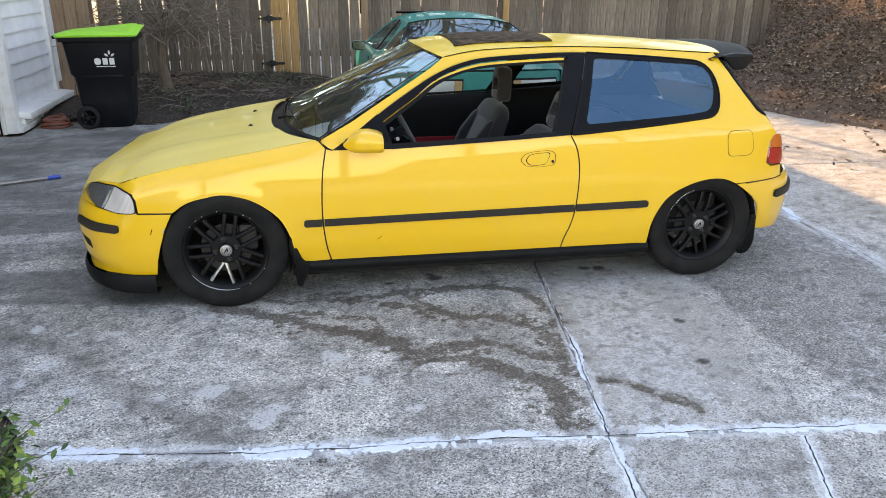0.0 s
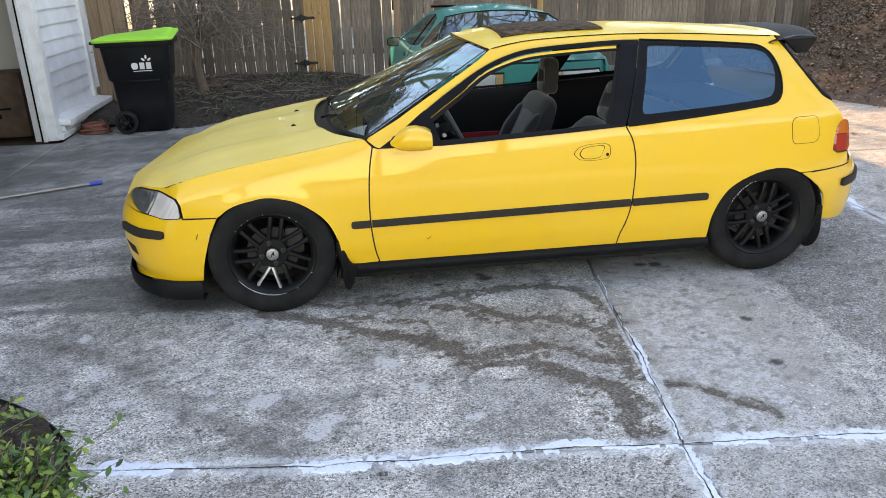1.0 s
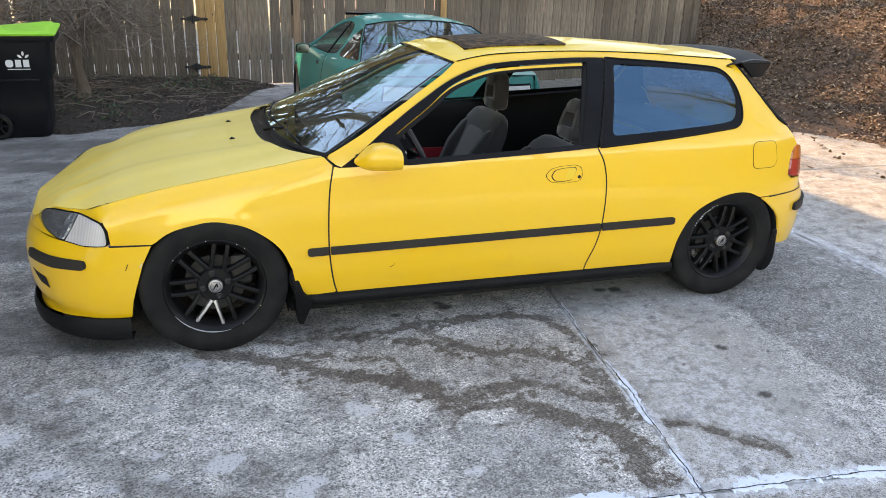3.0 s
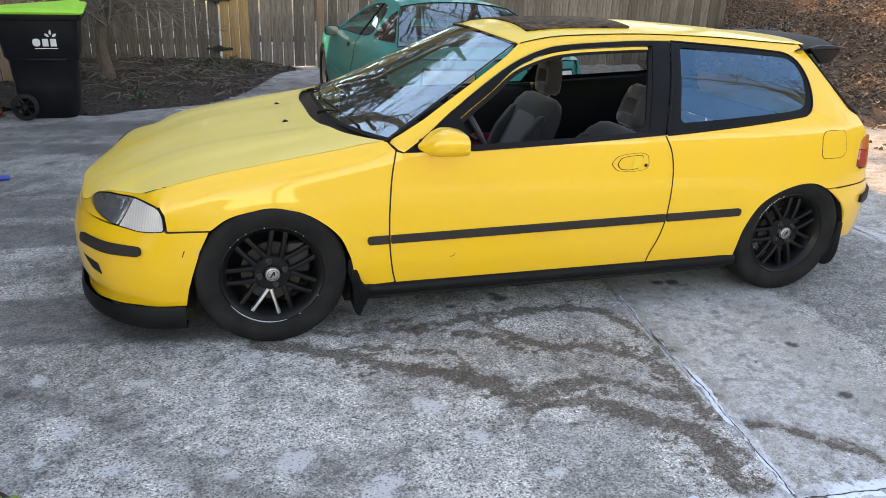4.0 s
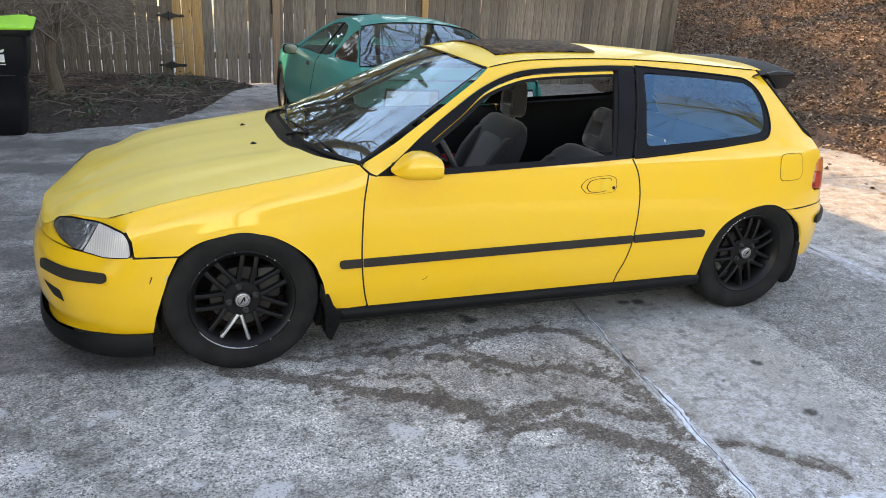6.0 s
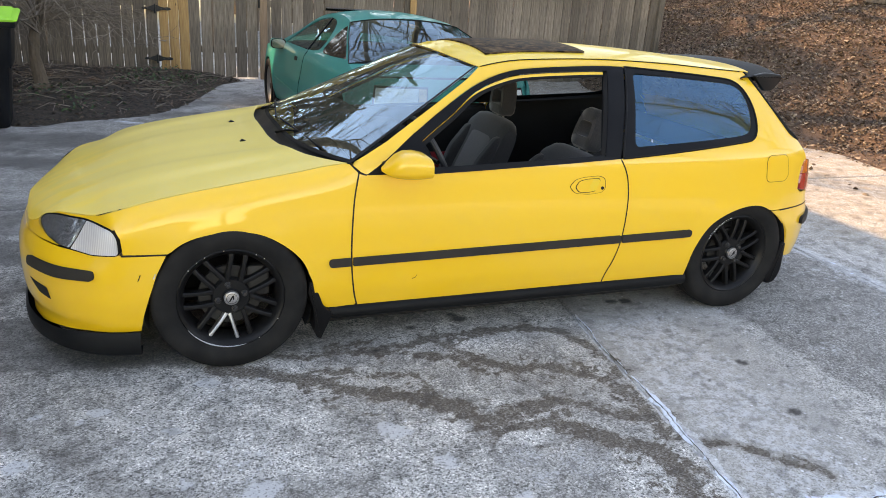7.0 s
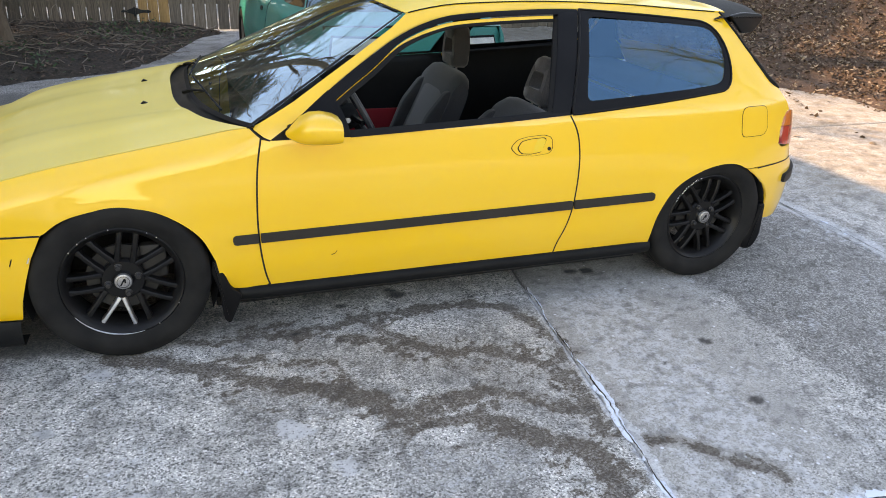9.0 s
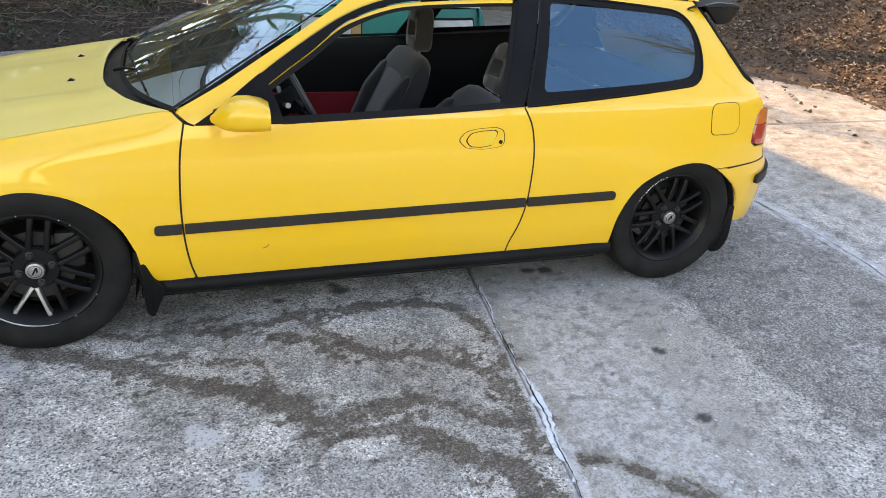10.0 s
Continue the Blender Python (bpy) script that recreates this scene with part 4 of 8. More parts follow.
box("garage_ceiling", (9.2, 6.6, 0.1), (-7.2, 2.25, 2.75), M_PLASTER, house)
box("roof", (9.9, 10.9, 0.2), (-7.5, 3.9, 7.45), M_ROOF, house)

# low wall beside the garage door: sheathing, clapboards, trim and ledge
box("wall", (0.14, W_END - G_END, 2.5), (WALL_X - 0.095, (G_END + W_END) / 2, 1.25), M_SIDING, house, bevel=0.002)


def clapboard():
    bm = prism_bm([(0, 0), (0.036, 0.0), (0.010, 0.168), (0, 0.168)], W_END - G_END - 0.17)
    me = bpy.data.meshes.new("clapboard")
    bm.to_mesh(me)
    bm.free()
    me.materials.append(M_SIDING)
    for i in range(15):
        ob = new("clapboard", me)
        ob.parent = house
        ob.location = (WALL_X - 0.025, G_END + 0.13, 0.20 + i * 0.155)


clapboard()
box("corner_board", (0.05, 0.10, 2.4), (WALL_X + 0.012, W_END - 0.035, 1.42), M_TRIMWHITE, house)
box("door_jamb", (0.22, 0.13, 2.45), (WALL_X - 0.045, G_END + 0.058, 1.225), M_TRIMWHITE, house, "white-painted timber door jamb")
box("door_jamb", (0.035, 0.05, 2.40), (WALL_X - 0.05, G_END - 0.035, 1.20), M_TRIMWHITE, house)
box("weather_strip", (0.012, 0.02, 2.4), (WALL_X - 0.09, G_END - 0.02, 1.2), M_RUBBER, house, "black rubber weather strip")
box("sill_ledge", (0.20, W_END - G_END - 0.02, 0.07), (WALL_X + 0.085, (G_END + W_END) / 2 + 0.08, 0.175), M_TRIMWHITE, house, "white-painted sloping ledge", bevel=0.012,
    rot=Euler((0, radians(6), 0)).to_matrix())


def base_bricks():
    bm = box_bm((0.095, 0.20, 0.062), (0, 0, 0), 0.008, 2)
    me = bpy.data.meshes.new("brick")
    bm.to_mesh(me)
    bm.free()
    me.materials.append(M_TRIMWHITE)
    for row in range(2):
        for i in range(7):
            y = G_END + 0.12 + i * 0.212 + (0.1 if row else 0)
            if y > W_END:
                continue
            ob = new("brick", me)
            ob.parent = house
            ob.location = (WALL_X + 0.06, y, 0.032 + row * 0.07)


base_bricks()

# boxes in the garage
def carton(x, y, sx, sy, sz, mark, turn=0):
    b = thing("cardboard_box", "brown corrugated cardboard box on the garage floor", "box", at=pose(x, y, 0.0, 0, 0, turn))
    part("carton", box_bm((sx, sy, sz), (0, 0, sz / 2), 0.008), M_CARD, b)
    box("flap", (sx * 1.005, sy * 0.49, 0.006), (0, -sy * 0.252, sz + 0.004), M_CARD, b, bevel=0.001)
    box("flap", (sx * 1.005, sy * 0.49, 0.006), (0, sy * 0.252, sz + 0.004), M_CARD, b, bevel=0.001)
    if mark:
        box("printed_mark", (0.34, 0.003, 0.022), (0, -sy / 2 - 0.003, sz * 0.46), M_TRIM, b, "dark printed band", bevel=0)
        box("printed_mark", (0.10, 0.003, 0.06), (0.02, -sy / 2 - 0.003, sz * 0.42 + 0.16), M_TRIM, b, bevel=0)
        box("printed_mark", (0.07, 0.003, 0.05), (0.03, -sy / 2 - 0.003, sz * 0.42 - 0.05), M_TRIM, b, bevel=0)


carton(-3.22, 5.22, 0.62, 0.45, 0.66, True, 4)
carton(-4.1, 5.15, 0.7, 0.5, 0.62, False, -3)

# boarded side fence between house and back fence
side = thing("side_fence", "short stub of tan vertical fence boards", "fence", kind="structure")
for i in range(3):
    box("board", (0.136, 0.022, 1.9 + 0.01 * (i % 2)), (-2.45 + i * 0.145, 6.43 + 0.004 * (i % 2), 0.96), M_BROWNWOOD, side, bevel=0.003, seg=1)
# ---------------------------------------------------------------- back fence and gate
FENCE_Y = 8.55
GATE_A, GATE_B = 0.37, 1.32


def build_fence():
    rnd = random.Random(5)
    fence = thing("back_fence", "weathered grey picket privacy fence with narrow gaps", "fence", kind="structure")
    gate = thing("gate", "weathered timber gate hung on black iron hinges", "gate", kind="structure")
    shapes, dark_shapes = [], []
    for k in range(4):
        w = (0.139, 0.144, 0.147, 0.142)[k]
        out = [(-w / 2, 0), (w / 2, 0), (w / 2, 1.80), (w / 2 - 0.03, 1.84), (-w / 2 + 0.03, 1.84), (-w / 2, 1.80)]
        bm = prism_bm(out, 0.018, bevel=0.002)
        for v in bm.verts:
            v.co.y += 0.006 * math.sin(v.co.z * (1.3 + k) + k) + 0.004 * (v.co.x / w) * (k - 1.5)
        me = bpy.data.meshes.new("picket")
        bm.to_mesh(me)
        bm.free()
        me.materials.append(M_FENCE)
        shapes.append(me)
        me = me.copy()
        me.materials[0] = M_FENCE_DARK
        dark_shapes.append(me)

    def picket(x, z, owner):
        ob = new("picket", rnd.choice(dark_shapes if x < -0.1 else shapes))
        ob.parent = owner
        ob.matrix_world = pose(x, FENCE_Y + rnd.uniform(-0.004, 0.004), z, rnd.uniform(-0.4, 0.4), rnd.uniform(-0.6, 0.6), rnd.uniform(-1.2, 1.2))

    x = -2.12
    while x < 8.22:
        if not (-0.06 < x + 0.02 < 1.44):
            z = ground_z(x, FENCE_Y) + 0.10 if x > 6 else 0.03
            picket(x, z + rnd.uniform(-0.012, 0.012), fence)
        x += 0.1545
    x = GATE_A + 0.085
    while x < GATE_B - 0.03:
        picket(x, 0.02 + rnd.uniform(-0.006, 0.006), gate)
        x += 0.158
    for z in (0.35, 1.0, 1.6):
        box("rail", (2.0, 0.04, 0.09), (-1.16, FENCE_Y + 0.045, z), M_FENCE, fence, bevel=0.003)
        box("rail", (6.7, 0.04, 0.09), (4.85, FENCE_Y + 0.045, z + 0.06), M_FENCE, fence, bevel=0.003)
    for z in (0.40, 1.45):
        box("rail", (GATE_B - GATE_A, 0.04, 0.09), ((GATE_A + GATE_B) / 2, FENCE_Y + 0.045, z), M_FENCE, gate, bevel=0.003)
    # new timber beside the gate
    for i, (xa, xb) in enumerate(((-0.011, 0.105), (0.112, 0.238), (0.245, 0.375))):
        box("post_board", (xb - xa, 0.03, 2.2), ((xa + xb) / 2, FENCE_Y - 0.012 - 0.004 * (i % 2), 1.1), M_NEWWOOD, fence, "unweathered yellow pine board", bevel=0.004)
    box("post_board", (0.10, 0.09, 2.2), (1.395, FENCE_Y - 0.02, 1.1), M_BROWNWOOD, fence, "tan pine gate post", bevel=0.005)
    box("post_board", (0.10, 0.03, 2.2), (3.66, FENCE_Y - 0.022, 1.12), M_NEWWOOD, fence, "unweathered yellow pine board", bevel=0.004)
    box("end_post", (0.10, 0.09, 1.95), (8.22, FENCE_Y - 0.01, 1.25), M_FENCE, fence, "weathered end post")
    box("latch_plate", (0.03, 0.02, 0.7), (1.335, FENCE_Y - 0.04, 1.35), M_BLACKIRON, gate, "black iron latch bar", bevel=0.003)

    def hinge(z):
        h = thing("strap_hinge", "black iron ornamental strap hinge on the gate", "hinge", "gate hinges")
        out = [(-0.26, 0.01), (-0.22, 0.035), (-0.17, 0.02), (-0.12, 0.045), (-0.05, 0.075), (0.02, 0.075), (0.07, 0.045), (0.14, 0.03), (0.20, 0.04), (0.25, 0.02), (0.26, 0.0)]
        out = [(p[0] * 0.72, p[1] * 0.62) for p in out]
        out = out + [(p[0], -p[1] * 0.8) for p in out[::-1]][1:]
        part("strap", prism_bm(out, 0.008, pose(-0.04, FENCE_Y - 0.05, z), bevel=0.002), M_BLACKIRON, h)
        part("pin", lathe_bm([(0.001, -0.065), (0.012, -0.06), (0.012, 0.06), (0.001, 0.065)], 12, "z", at=(-0.06, FENCE_Y - 0.054, z)), M_BLACKIRON, h)
        for dx in (-0.12, 0.06, 0.12):
            part("bolt", lathe_bm([(0.001, -0.012), (0.010, -0.010), (0.012, 0.0)], 8, "y", at=(-0.04 + dx, FENCE_Y - 0.05, z)), M_BLACKIRON, h)
    for z in (0.26, 0.925, 1.55):
        hinge(z)


build_fence()
# ---------------------------------------------------------------- yellow hatchback: its shape
# car axes: x from the front axle to the rear, y = 0 at the driver's side, z up
MID = 0.80
SIDE = Curve1((0.02, 0.09), (0.10, 0.055), (0.16, 0.028), (0.23, 0.006), (0.33, -0.014), (0.45, -0.020), (0.55, -0.018), (0.63, -0.011), (0.70, -0.002), (0.77, 0.008),
              (0.83, 0.020), (0.87, 0.046), (0.95, 0.110), (1.05, 0.195), (1.15, 0.295), (1.20, 0.350), (1.25, 0.43), (1.32, 0.55))
NOSE = Curve1((0.0, 0.10), (0.06, 0.05), (0.12, 0.03), (0.18, 0.030), (0.25, 0.008), (0.35, 0.0), (0.40, 0.0), (0.45, 0.010), (0.505, 0.034), (0.55, 0.056), (0.60, 0.078), (0.64, 0.100),
              (0.68, 0.15), (0.75, 0.28))
TAIL = Curve1((0.0, 0.12), (0.15, 0.07), (0.24, 0.02), (0.33, 0.004), (0.42, 0.0), (0.50, 0.004), (0.545, 0.02), (0.56, 0.035), (0.65, 0.05), (0.75, 0.075), (0.85, 0.12), (0.92, 0.2))
SEAM = Curve1((-0.84, 0.522), (-0.80, 0.528), (-0.77, 0.548), (-0.735, 0.586), (-0.675, 0.624), (-0.60, 0.632), (-0.565, 0.634), (-0.50, 0.643), (-0.43, 0.665), (-0.375, 0.682), (-0.20, 0.722),
              (0.04, 0.763), (0.30, 0.805), (0.47, 0.836), (0.60, 0.85))
PLAN = [(-0.820, MID), (-0.817, 0.66), (-0.806, 0.55), (-0.786, 0.42), (-0.750, 0.31), (-0.708, 0.225), (-0.640, 0.13), (-0.565, 0.065), (-0.48, 0.022), (-0.38, 0.004), (-0.26, 0.0), (-0.10, 0.0),
        (0.3, 0), (0.8, 0), (1.3, 0), (1.8, 0), (2.2, 0.0), (2.45, 0.004), (2.7, 0.018), (2.88, 0.042), (3.02, 0.085), (3.145, 0.155), (3.238, 0.26), (3.293, 0.40), (3.322, 0.56), (3.336, 0.70), (3.34, MID)]
_pl = resample(spline([(x, y) for x, y in PLAN], 10), 700)
_len = [0.0]
for _a, _b in zip(_pl, _pl[1:]):
    _len.append(_len[-1] + (_b - _a).length)
_off = next(_len[i] for i in range(700) if _pl[i].x > 0.4) - 0.4
PU, PX, PY = np.array(_len) - _off, np.array([p.x for p in _pl]), np.array([p.y for p in _pl])
U0, U1 = float(PU[0]), float(PU[-1])


def u_of(x):
    """The way along the plan's outline at which it has this x."""
    return float(np.interp(x, PX, PU))


def flare(x, z):
    """The lips of the wheel arches stand out a little."""
    f = 0.0
    for hx, r0 in ((0.0, 0.305), (2.57, 0.30)):
        r = math.hypot(x - hx, z - 0.29)
        f -= 0.004 * math.exp(-((r - r0) / 0.05) ** 2) * ease(0.18, 0.35, z)
    return f


def body(u, z):
    """The skin of the car below the glass: u along the plan's outline, z up."""
    u = min(max(u, U0), U1)
    x, y = float(np.interp(u, PU, PX)), float(np.interp(u, PU, PY))
    e = 0.03
    xa, ya, xb, yb = (float(np.interp(min(max(u + d, U0), U1), PU, q)) for d in (-e, e) for q in (PX, PY))
    t = Vector((xb - xa, yb - ya)).normalized()
    n = Vector((-t.y, t.x))
    s = SIDE(z) + (flare(x, z) if -0.6 < x < 3.1 else 0)
    if x < 0.55:
        top = SEAM(x)
        s += 0.046 * max(0.0, (z - (top - 0.11)) / 0.11) ** 3.2 * (1 - ease(0.35, 0.55, x))
    wf, wr = 1 - ease(-0.60, -0.38, x), ease(2.98, 3.24, x)
    inset = s * (1 - wf - wr) + NOSE(z) * wf + TAIL(z) * wr
    return Vector((x + n.x * inset, y + n.y * inset, z))


car = thing("hatchback_car", "yellow two-door hatchback with black wheels and open driver's window", "car")


def both(name, poly, mat, label="", owner=None, **kw):
    """A panel on the driver's side and its twin on the other."""
    owner = owner or car
    a = panel(name, poly, body, mat, owner, label, **kw)
    b = twin(a, name)
    return a, b


def twin(ob, name):
    """The mirror image of a part, across the car's middle."""
    me = ob.data
    n = len(me.vertices)
    co = np.empty(n * 3)
    me.vertices.foreach_get("co", co)
    co = co.reshape(-1, 3)
    co[:, 1] = 2 * MID - co[:, 1]
    faces = [list(p.vertices)[::-1] for p in me.polygons]
    nor = np.empty(n * 3)
    me.vertex_normals.foreach_get("vector", nor)
    nor = nor.reshape(-1, 3)
    nor[:, 1] *= -1
    m2 = bpy.data.meshes.new(name)
    m2.from_pydata(co.tolist(), [], faces)
    m2.shade_smooth()
    m2.update()
    if me.has_custom_normals:
        acc = np.zeros((n, 3))
        ln = np.empty(len(me.loops) * 3)
        me.corner_normals.foreach_get("vector", ln)
        vi = np.empty(len(me.loops), dtype=int)
        me.loops.foreach_get("vertex_index", vi)
        acc[vi] = ln.reshape(-1, 3)
        acc[:, 1] *= -1
        m2.normals_split_custom_set_from_vertices(acc.tolist())
    return mesh_ob(name, m2, me.materials[0], ob.parent, ob["label"] if "label" in ob else "")


def arch(hx, hz, r, a0, a1, n=22):
    return [(hx + r * math.cos(radians(a0 + (a1 - a0) * i / n)), hz + r * math.sin(radians(a0 + (a1 - a0) * i / n))) for i in range(n + 1)]


GAP = 0.004
D_FRONT = spline([(0.514, 0.800), (0.494, 0.69), (0.484, 0.54), (0.486, 0.41), (0.501, 0.288), (0.521, 0.214)], 5)
D_REAR = spline([(1.748, 0.214), (1.757, 0.275), (1.785, 0.350), (1.806, 0.442), (1.816, 0.56), (1.818, 0.665), (1.803, 0.760), (1.768, 0.829)], 5)
BELT = [(0.549, 0.790), (0.84, 0.788), (1.05, 0.796), (1.279, 0.806), (1.50, 0.816), (1.681, 0.826), (1.768, 0.831)]
A_LOW = spline([(0.549, 0.790), (0.658, 0.862), (0.776, 0.941), (0.929, 1.032), (1.091, 1.116), (1.251, 1.171), (1.405, 1.195), (1.718, 1.211), (1.872, 1.214)], 5)
A_UP = [(0.485, 0.837), (0.645, 0.914), (0.789, 0.993), (0.942, 1.075), (1.074, 1.145), (1.150, 1.194)]
RAIL = spline([(1.150, 1.194), (1.26, 1.213), (1.42, 1.228), (1.80, 1.238), (2.20, 1.230), (2.50, 1.214), (2.748, 1.201)], 4)
C_EDGE = spline([(2.748, 1.201), (2.789, 1.125), (2.820, 1.054), (2.870, 0.972), (2.900, 0.922), (2.945, 0.888), (2.975, 0.835), (3.005, 0.790)], 4)
Q_WIN = round_poly([(1.952, 1.212), (2.353, 1.189), (2.658, 1.163), (2.692, 1.05), (2.635, 0.900), (2.188, 0.860), (1.777, 0.832)],
                   [0.0, 0.3, 0.09, 0.15, 0.075, 0.2, 0.0], 6)
ARCH_F = spline([(0.322, 0.352), (0.279, 0.447), (0.208, 0.518), (0.112, 0.571), (-0.006, 0.589), (-0.116, 0.574), (-0.181, 0.550), (-0.231, 0.514)], 5)
ARCH_R = spline([(2.920, 0.300), (2.907, 0.397), (2.834, 0.476), (2.707, 0.554), (2.589, 0.576), (2.448, 0.548), (2.325, 0.478), (2.255, 0.349), (2.247, 0.218)], 5)


def build_body():
    # front wing: from the lamp to the door
    wing = [(0.505 - GAP, 0.212)] + [(p[0] - GAP, p[1]) for p in D_FRONT[::-1]][1:] + [(0.478, 0.834)]
    wing += [(x, SEAM(x) - 0.002) for x in np.linspace(0.45, -0.47, 26)]
    wing += [(-0.455, 0.634), (-0.412, 0.614), (-0.393, 0.578), (-0.388, 0.518)] + [(-0.235, 0.514)]
    wing += [(p[0], p[1]) for p in ARCH_F[::-1][1:]] + [(0.338, 0.26), (0.356, 0.222)]
    both("front_wing", wing, M_YELLOW, step=0.014)
    # door skin
    door_poly = list(D_FRONT[::-1])[:-1] + [(0.516, 0.800)] + BELT + [(p[0], p[1]) for p in D_REAR[::-1]][1:]
    doors = both("door", door_poly, M_YELLOW, "yellow door with an open window", step=0.028)
    # one pressing: screen pillar, roof rail and rear quarter
    q = list(A_UP[:-1]) + [(p[0], p[1]) for p in RAIL[:-1]] + list(C_EDGE)
    q += [(2.955, 0.762), (2.935, 0.70), (2.930, 0.640), (2.965, 0.618), (3.07, 0.612), (3.075, 0.552), (2.745, 0.541)]
    q += [(p[0], p[1]) for p in ARCH_R if p[0] < 2.735] + [(2.250, 0.214)]
    q += [(p[0] + GAP, p[1]) for p in D_REAR]
    q += [(p[0], p[1]) for p in Q_WIN[::-1]][:-1]
    q += [(1.940, 1.216)] + [(p[0] - 0.003, p[1] + 0.003) for p in A_LOW[::-1]][1:]
    q += [(0.524, 0.803)]
    both("body_side", q, M_YELLOW, step=0.026)
    return doors


DOOR, DOOR_FAR = build_body()


# ---- hood, windscreen, roof, hatch: sheets right across the car
def hood_rows():
    zc = Curve1((-0.84, 0.522), (-0.80, 0.540), (-0.76, 0.560), (-0.71, 0.588), (-0.62, 0.630), (-0.50, 0.681), (-0.35, 0.732), (-0.20, 0.770), (0.0, 0.801), (0.2, 0.822), (0.47, 0.838))
    us = list(np.linspace(U0, u_of(-0.77), 14)) + list(np.linspace(u_of(-0.755), u_of(-0.50), 18)) + list(np.linspace(u_of(-0.46), 0.468, 34))
    rows = []
    for u in us:
        x0 = float(np.interp(u, PU, PX))
        p = body(u, SEAM(x0) + 0.001)
        qb = MID - p.y
        row = []
        bend = 0.235 * ease(-0.25, 0.47, p.x)
        for k in range(-24, 25):
            f = k / 24
            g = math.copysign(abs(f) ** 0.75, f)
            q = qb * g
            x = p.x - bend * (1 - abs(g) ** 3.4)
            c = max(zc(x), p.z)
            z = p.z + (c - p.z) * (1 - abs(g) ** 2.3)
            w = ease(-0.66, -0.30, x)
            aq = abs(q)
            z += w * (0.008 * ease(0.60, 0.50, aq) - 0.009 * ease(0.42 + 0.1 * (x + 0.3), 0.33 + 0.1 * (x + 0.3), aq) + 0.006 * ease(0.2, 0.1, aq)) * (1 - ease(0.1, 0.45, x) * 0.6)
            row.append((x, MID + q, z))
        rows.append(row)
    return rows


HOOD = hood_rows()
hood = sheet("hood", HOOD, M_HOOD, car, "dusty yellow hood with two washer jets", thick=-0.006)
for y in (0.569, 1.02):
    part("washer_jet", prism_bm([(-0.016, 0), (0.018, 0), (0.014, 0.008), (-0.002, 0.015), (-0.012, 0.006)], 0.022, pose(0.125, y, 0.808), bevel=0.003), M_TRIM, hood, "black washer jet")


def shield_point(f, v):
    """Windscreen: f from -1 to 1 across, v from 0 at the foot to 1 at the roof."""
    base = Vector((0.298 + 0.187 * abs(f) ** 3.2, MID - 0.781 * f, 0.848 - 0.011 * abs(f) ** 2))
    top = Vector((1.040 + 0.110 * abs(f) ** 2.0, MID - 0.452 * f, 1.236 - 0.042 * abs(f) ** 2))
    p = base.lerp(top, v)
    b = 0.005 * math.sin(math.pi * v) * (1 - f * f)
    return p + Vector((-0.55, 0, 0.83)) * b


def build_glasshouse():
    n, m = 24, 16
    rows = [[shield_point(-1 + 2 * i / n, 0.012 + 0.976 * j / m) for i in range(n + 1)] for j in range(m + 1)]
    ws = sheet("windscreen", rows, M_SHIELD, car, "windscreen reflecting bare trees", flip=True)
    ws.visible_shadow = False
    # black band round the glass
    bm = bmesh.new()

    def ribbon(pa, pb):
        va, vb = [bm.verts.new(p) for p in pa], [bm.verts.new(p) for p in pb]
        for i in range(len(va) - 1):
            bm.faces.new((va[i], va[i + 1], vb[i + 1], vb[i]))
    up = Vector((-0.0035, 0, 0.005))
    ribbon([shield_point(-1 + 2 * i / 30, 1.0) + up * 0.4 for i in range(31)], [shield_point((-1 + 2 * i / 30) * 0.985, 0.988) + up for i in range(31)])
    for s in (-1, 1):
        ribbon([shield_point(s * 1.0, j / 20) + up for j in range(21)], [shield_point(s * 0.982, j / 20) + up for j in range(21)])
    ribbon([shield_point(-1 + 2 * i / 30, 0.0) + up * 0.4 for i in range(31)], [shield_point((-1 + 2 * i / 30) * 0.985, 0.022) + up for i in range(31)])
    bmesh.ops.recalc_face_normals(bm, faces=bm.faces[:])
    part("screen_seal", bm, M_RUBBER, car)
    # cowl between hood and glass
    rows = []
    for j in range(5):
        row = []
        for i in range(31):
            f = -1 + 2 * i / 30
            g = shield_point(f, 0.02)
            h = HOOD[-1][int(round((1 - (f + 1) / 2) * 48))]
            h = Vector(h) + Vector((-0.012, 0, -0.004 - 0.012))
            p = h.lerp(g, j / 4)
            p.z -= 0.016 * math.sin(math.pi * j / 4)
            row.append(p)
        rows.append(row)
    sheet("cowl", rows, M_TRIM, car, "black cowl panel below the windscreen", flip=True)
    # wipers
    for y0, y1, yp in ((0.20, 0.78, 0.52), (0.86, 1.36, 1.16)):
        w = thing_part("wiper", car)
        fa, fb, fp = ((MID - y) / 0.781 for y in (y0, y1, yp))
        a, b = shield_point(fa, 0.035), shield_point(fb, 0.05)
        o = Vector((-0.004, 0, 0.009))
        part("blade", tube_bm([a + o, a.lerp(b, 0.5) + o * 1.2, b + o], 0.0045, 6), M_RUBBER, w)
        piv = shield_point(fp - 0.12, 0.0) + Vector((-0.02, 0, 0.0))
        part("arm", tube_bm([piv, piv.lerp(a.lerp(b, 0.5), 0.4) + Vector((0, 0, 0.012)), a.lerp(b, 0.5) + o * 1.6], [0.008, 0.006, 0.004], 6), M_TRIM, w)


def thing_part(name, parent, label=""):
    """A part that is itself only a holder of pieces: a small hub mesh."""
    bm = bmesh.new()
    bmesh.ops.create_icosphere(bm, subdivisions=1, radius=0.008, matrix=Matrix.Translation((0.40, MID, 0.842)))
    return part(name, bm, M_TRIM, parent, label)


build_glasshouse()


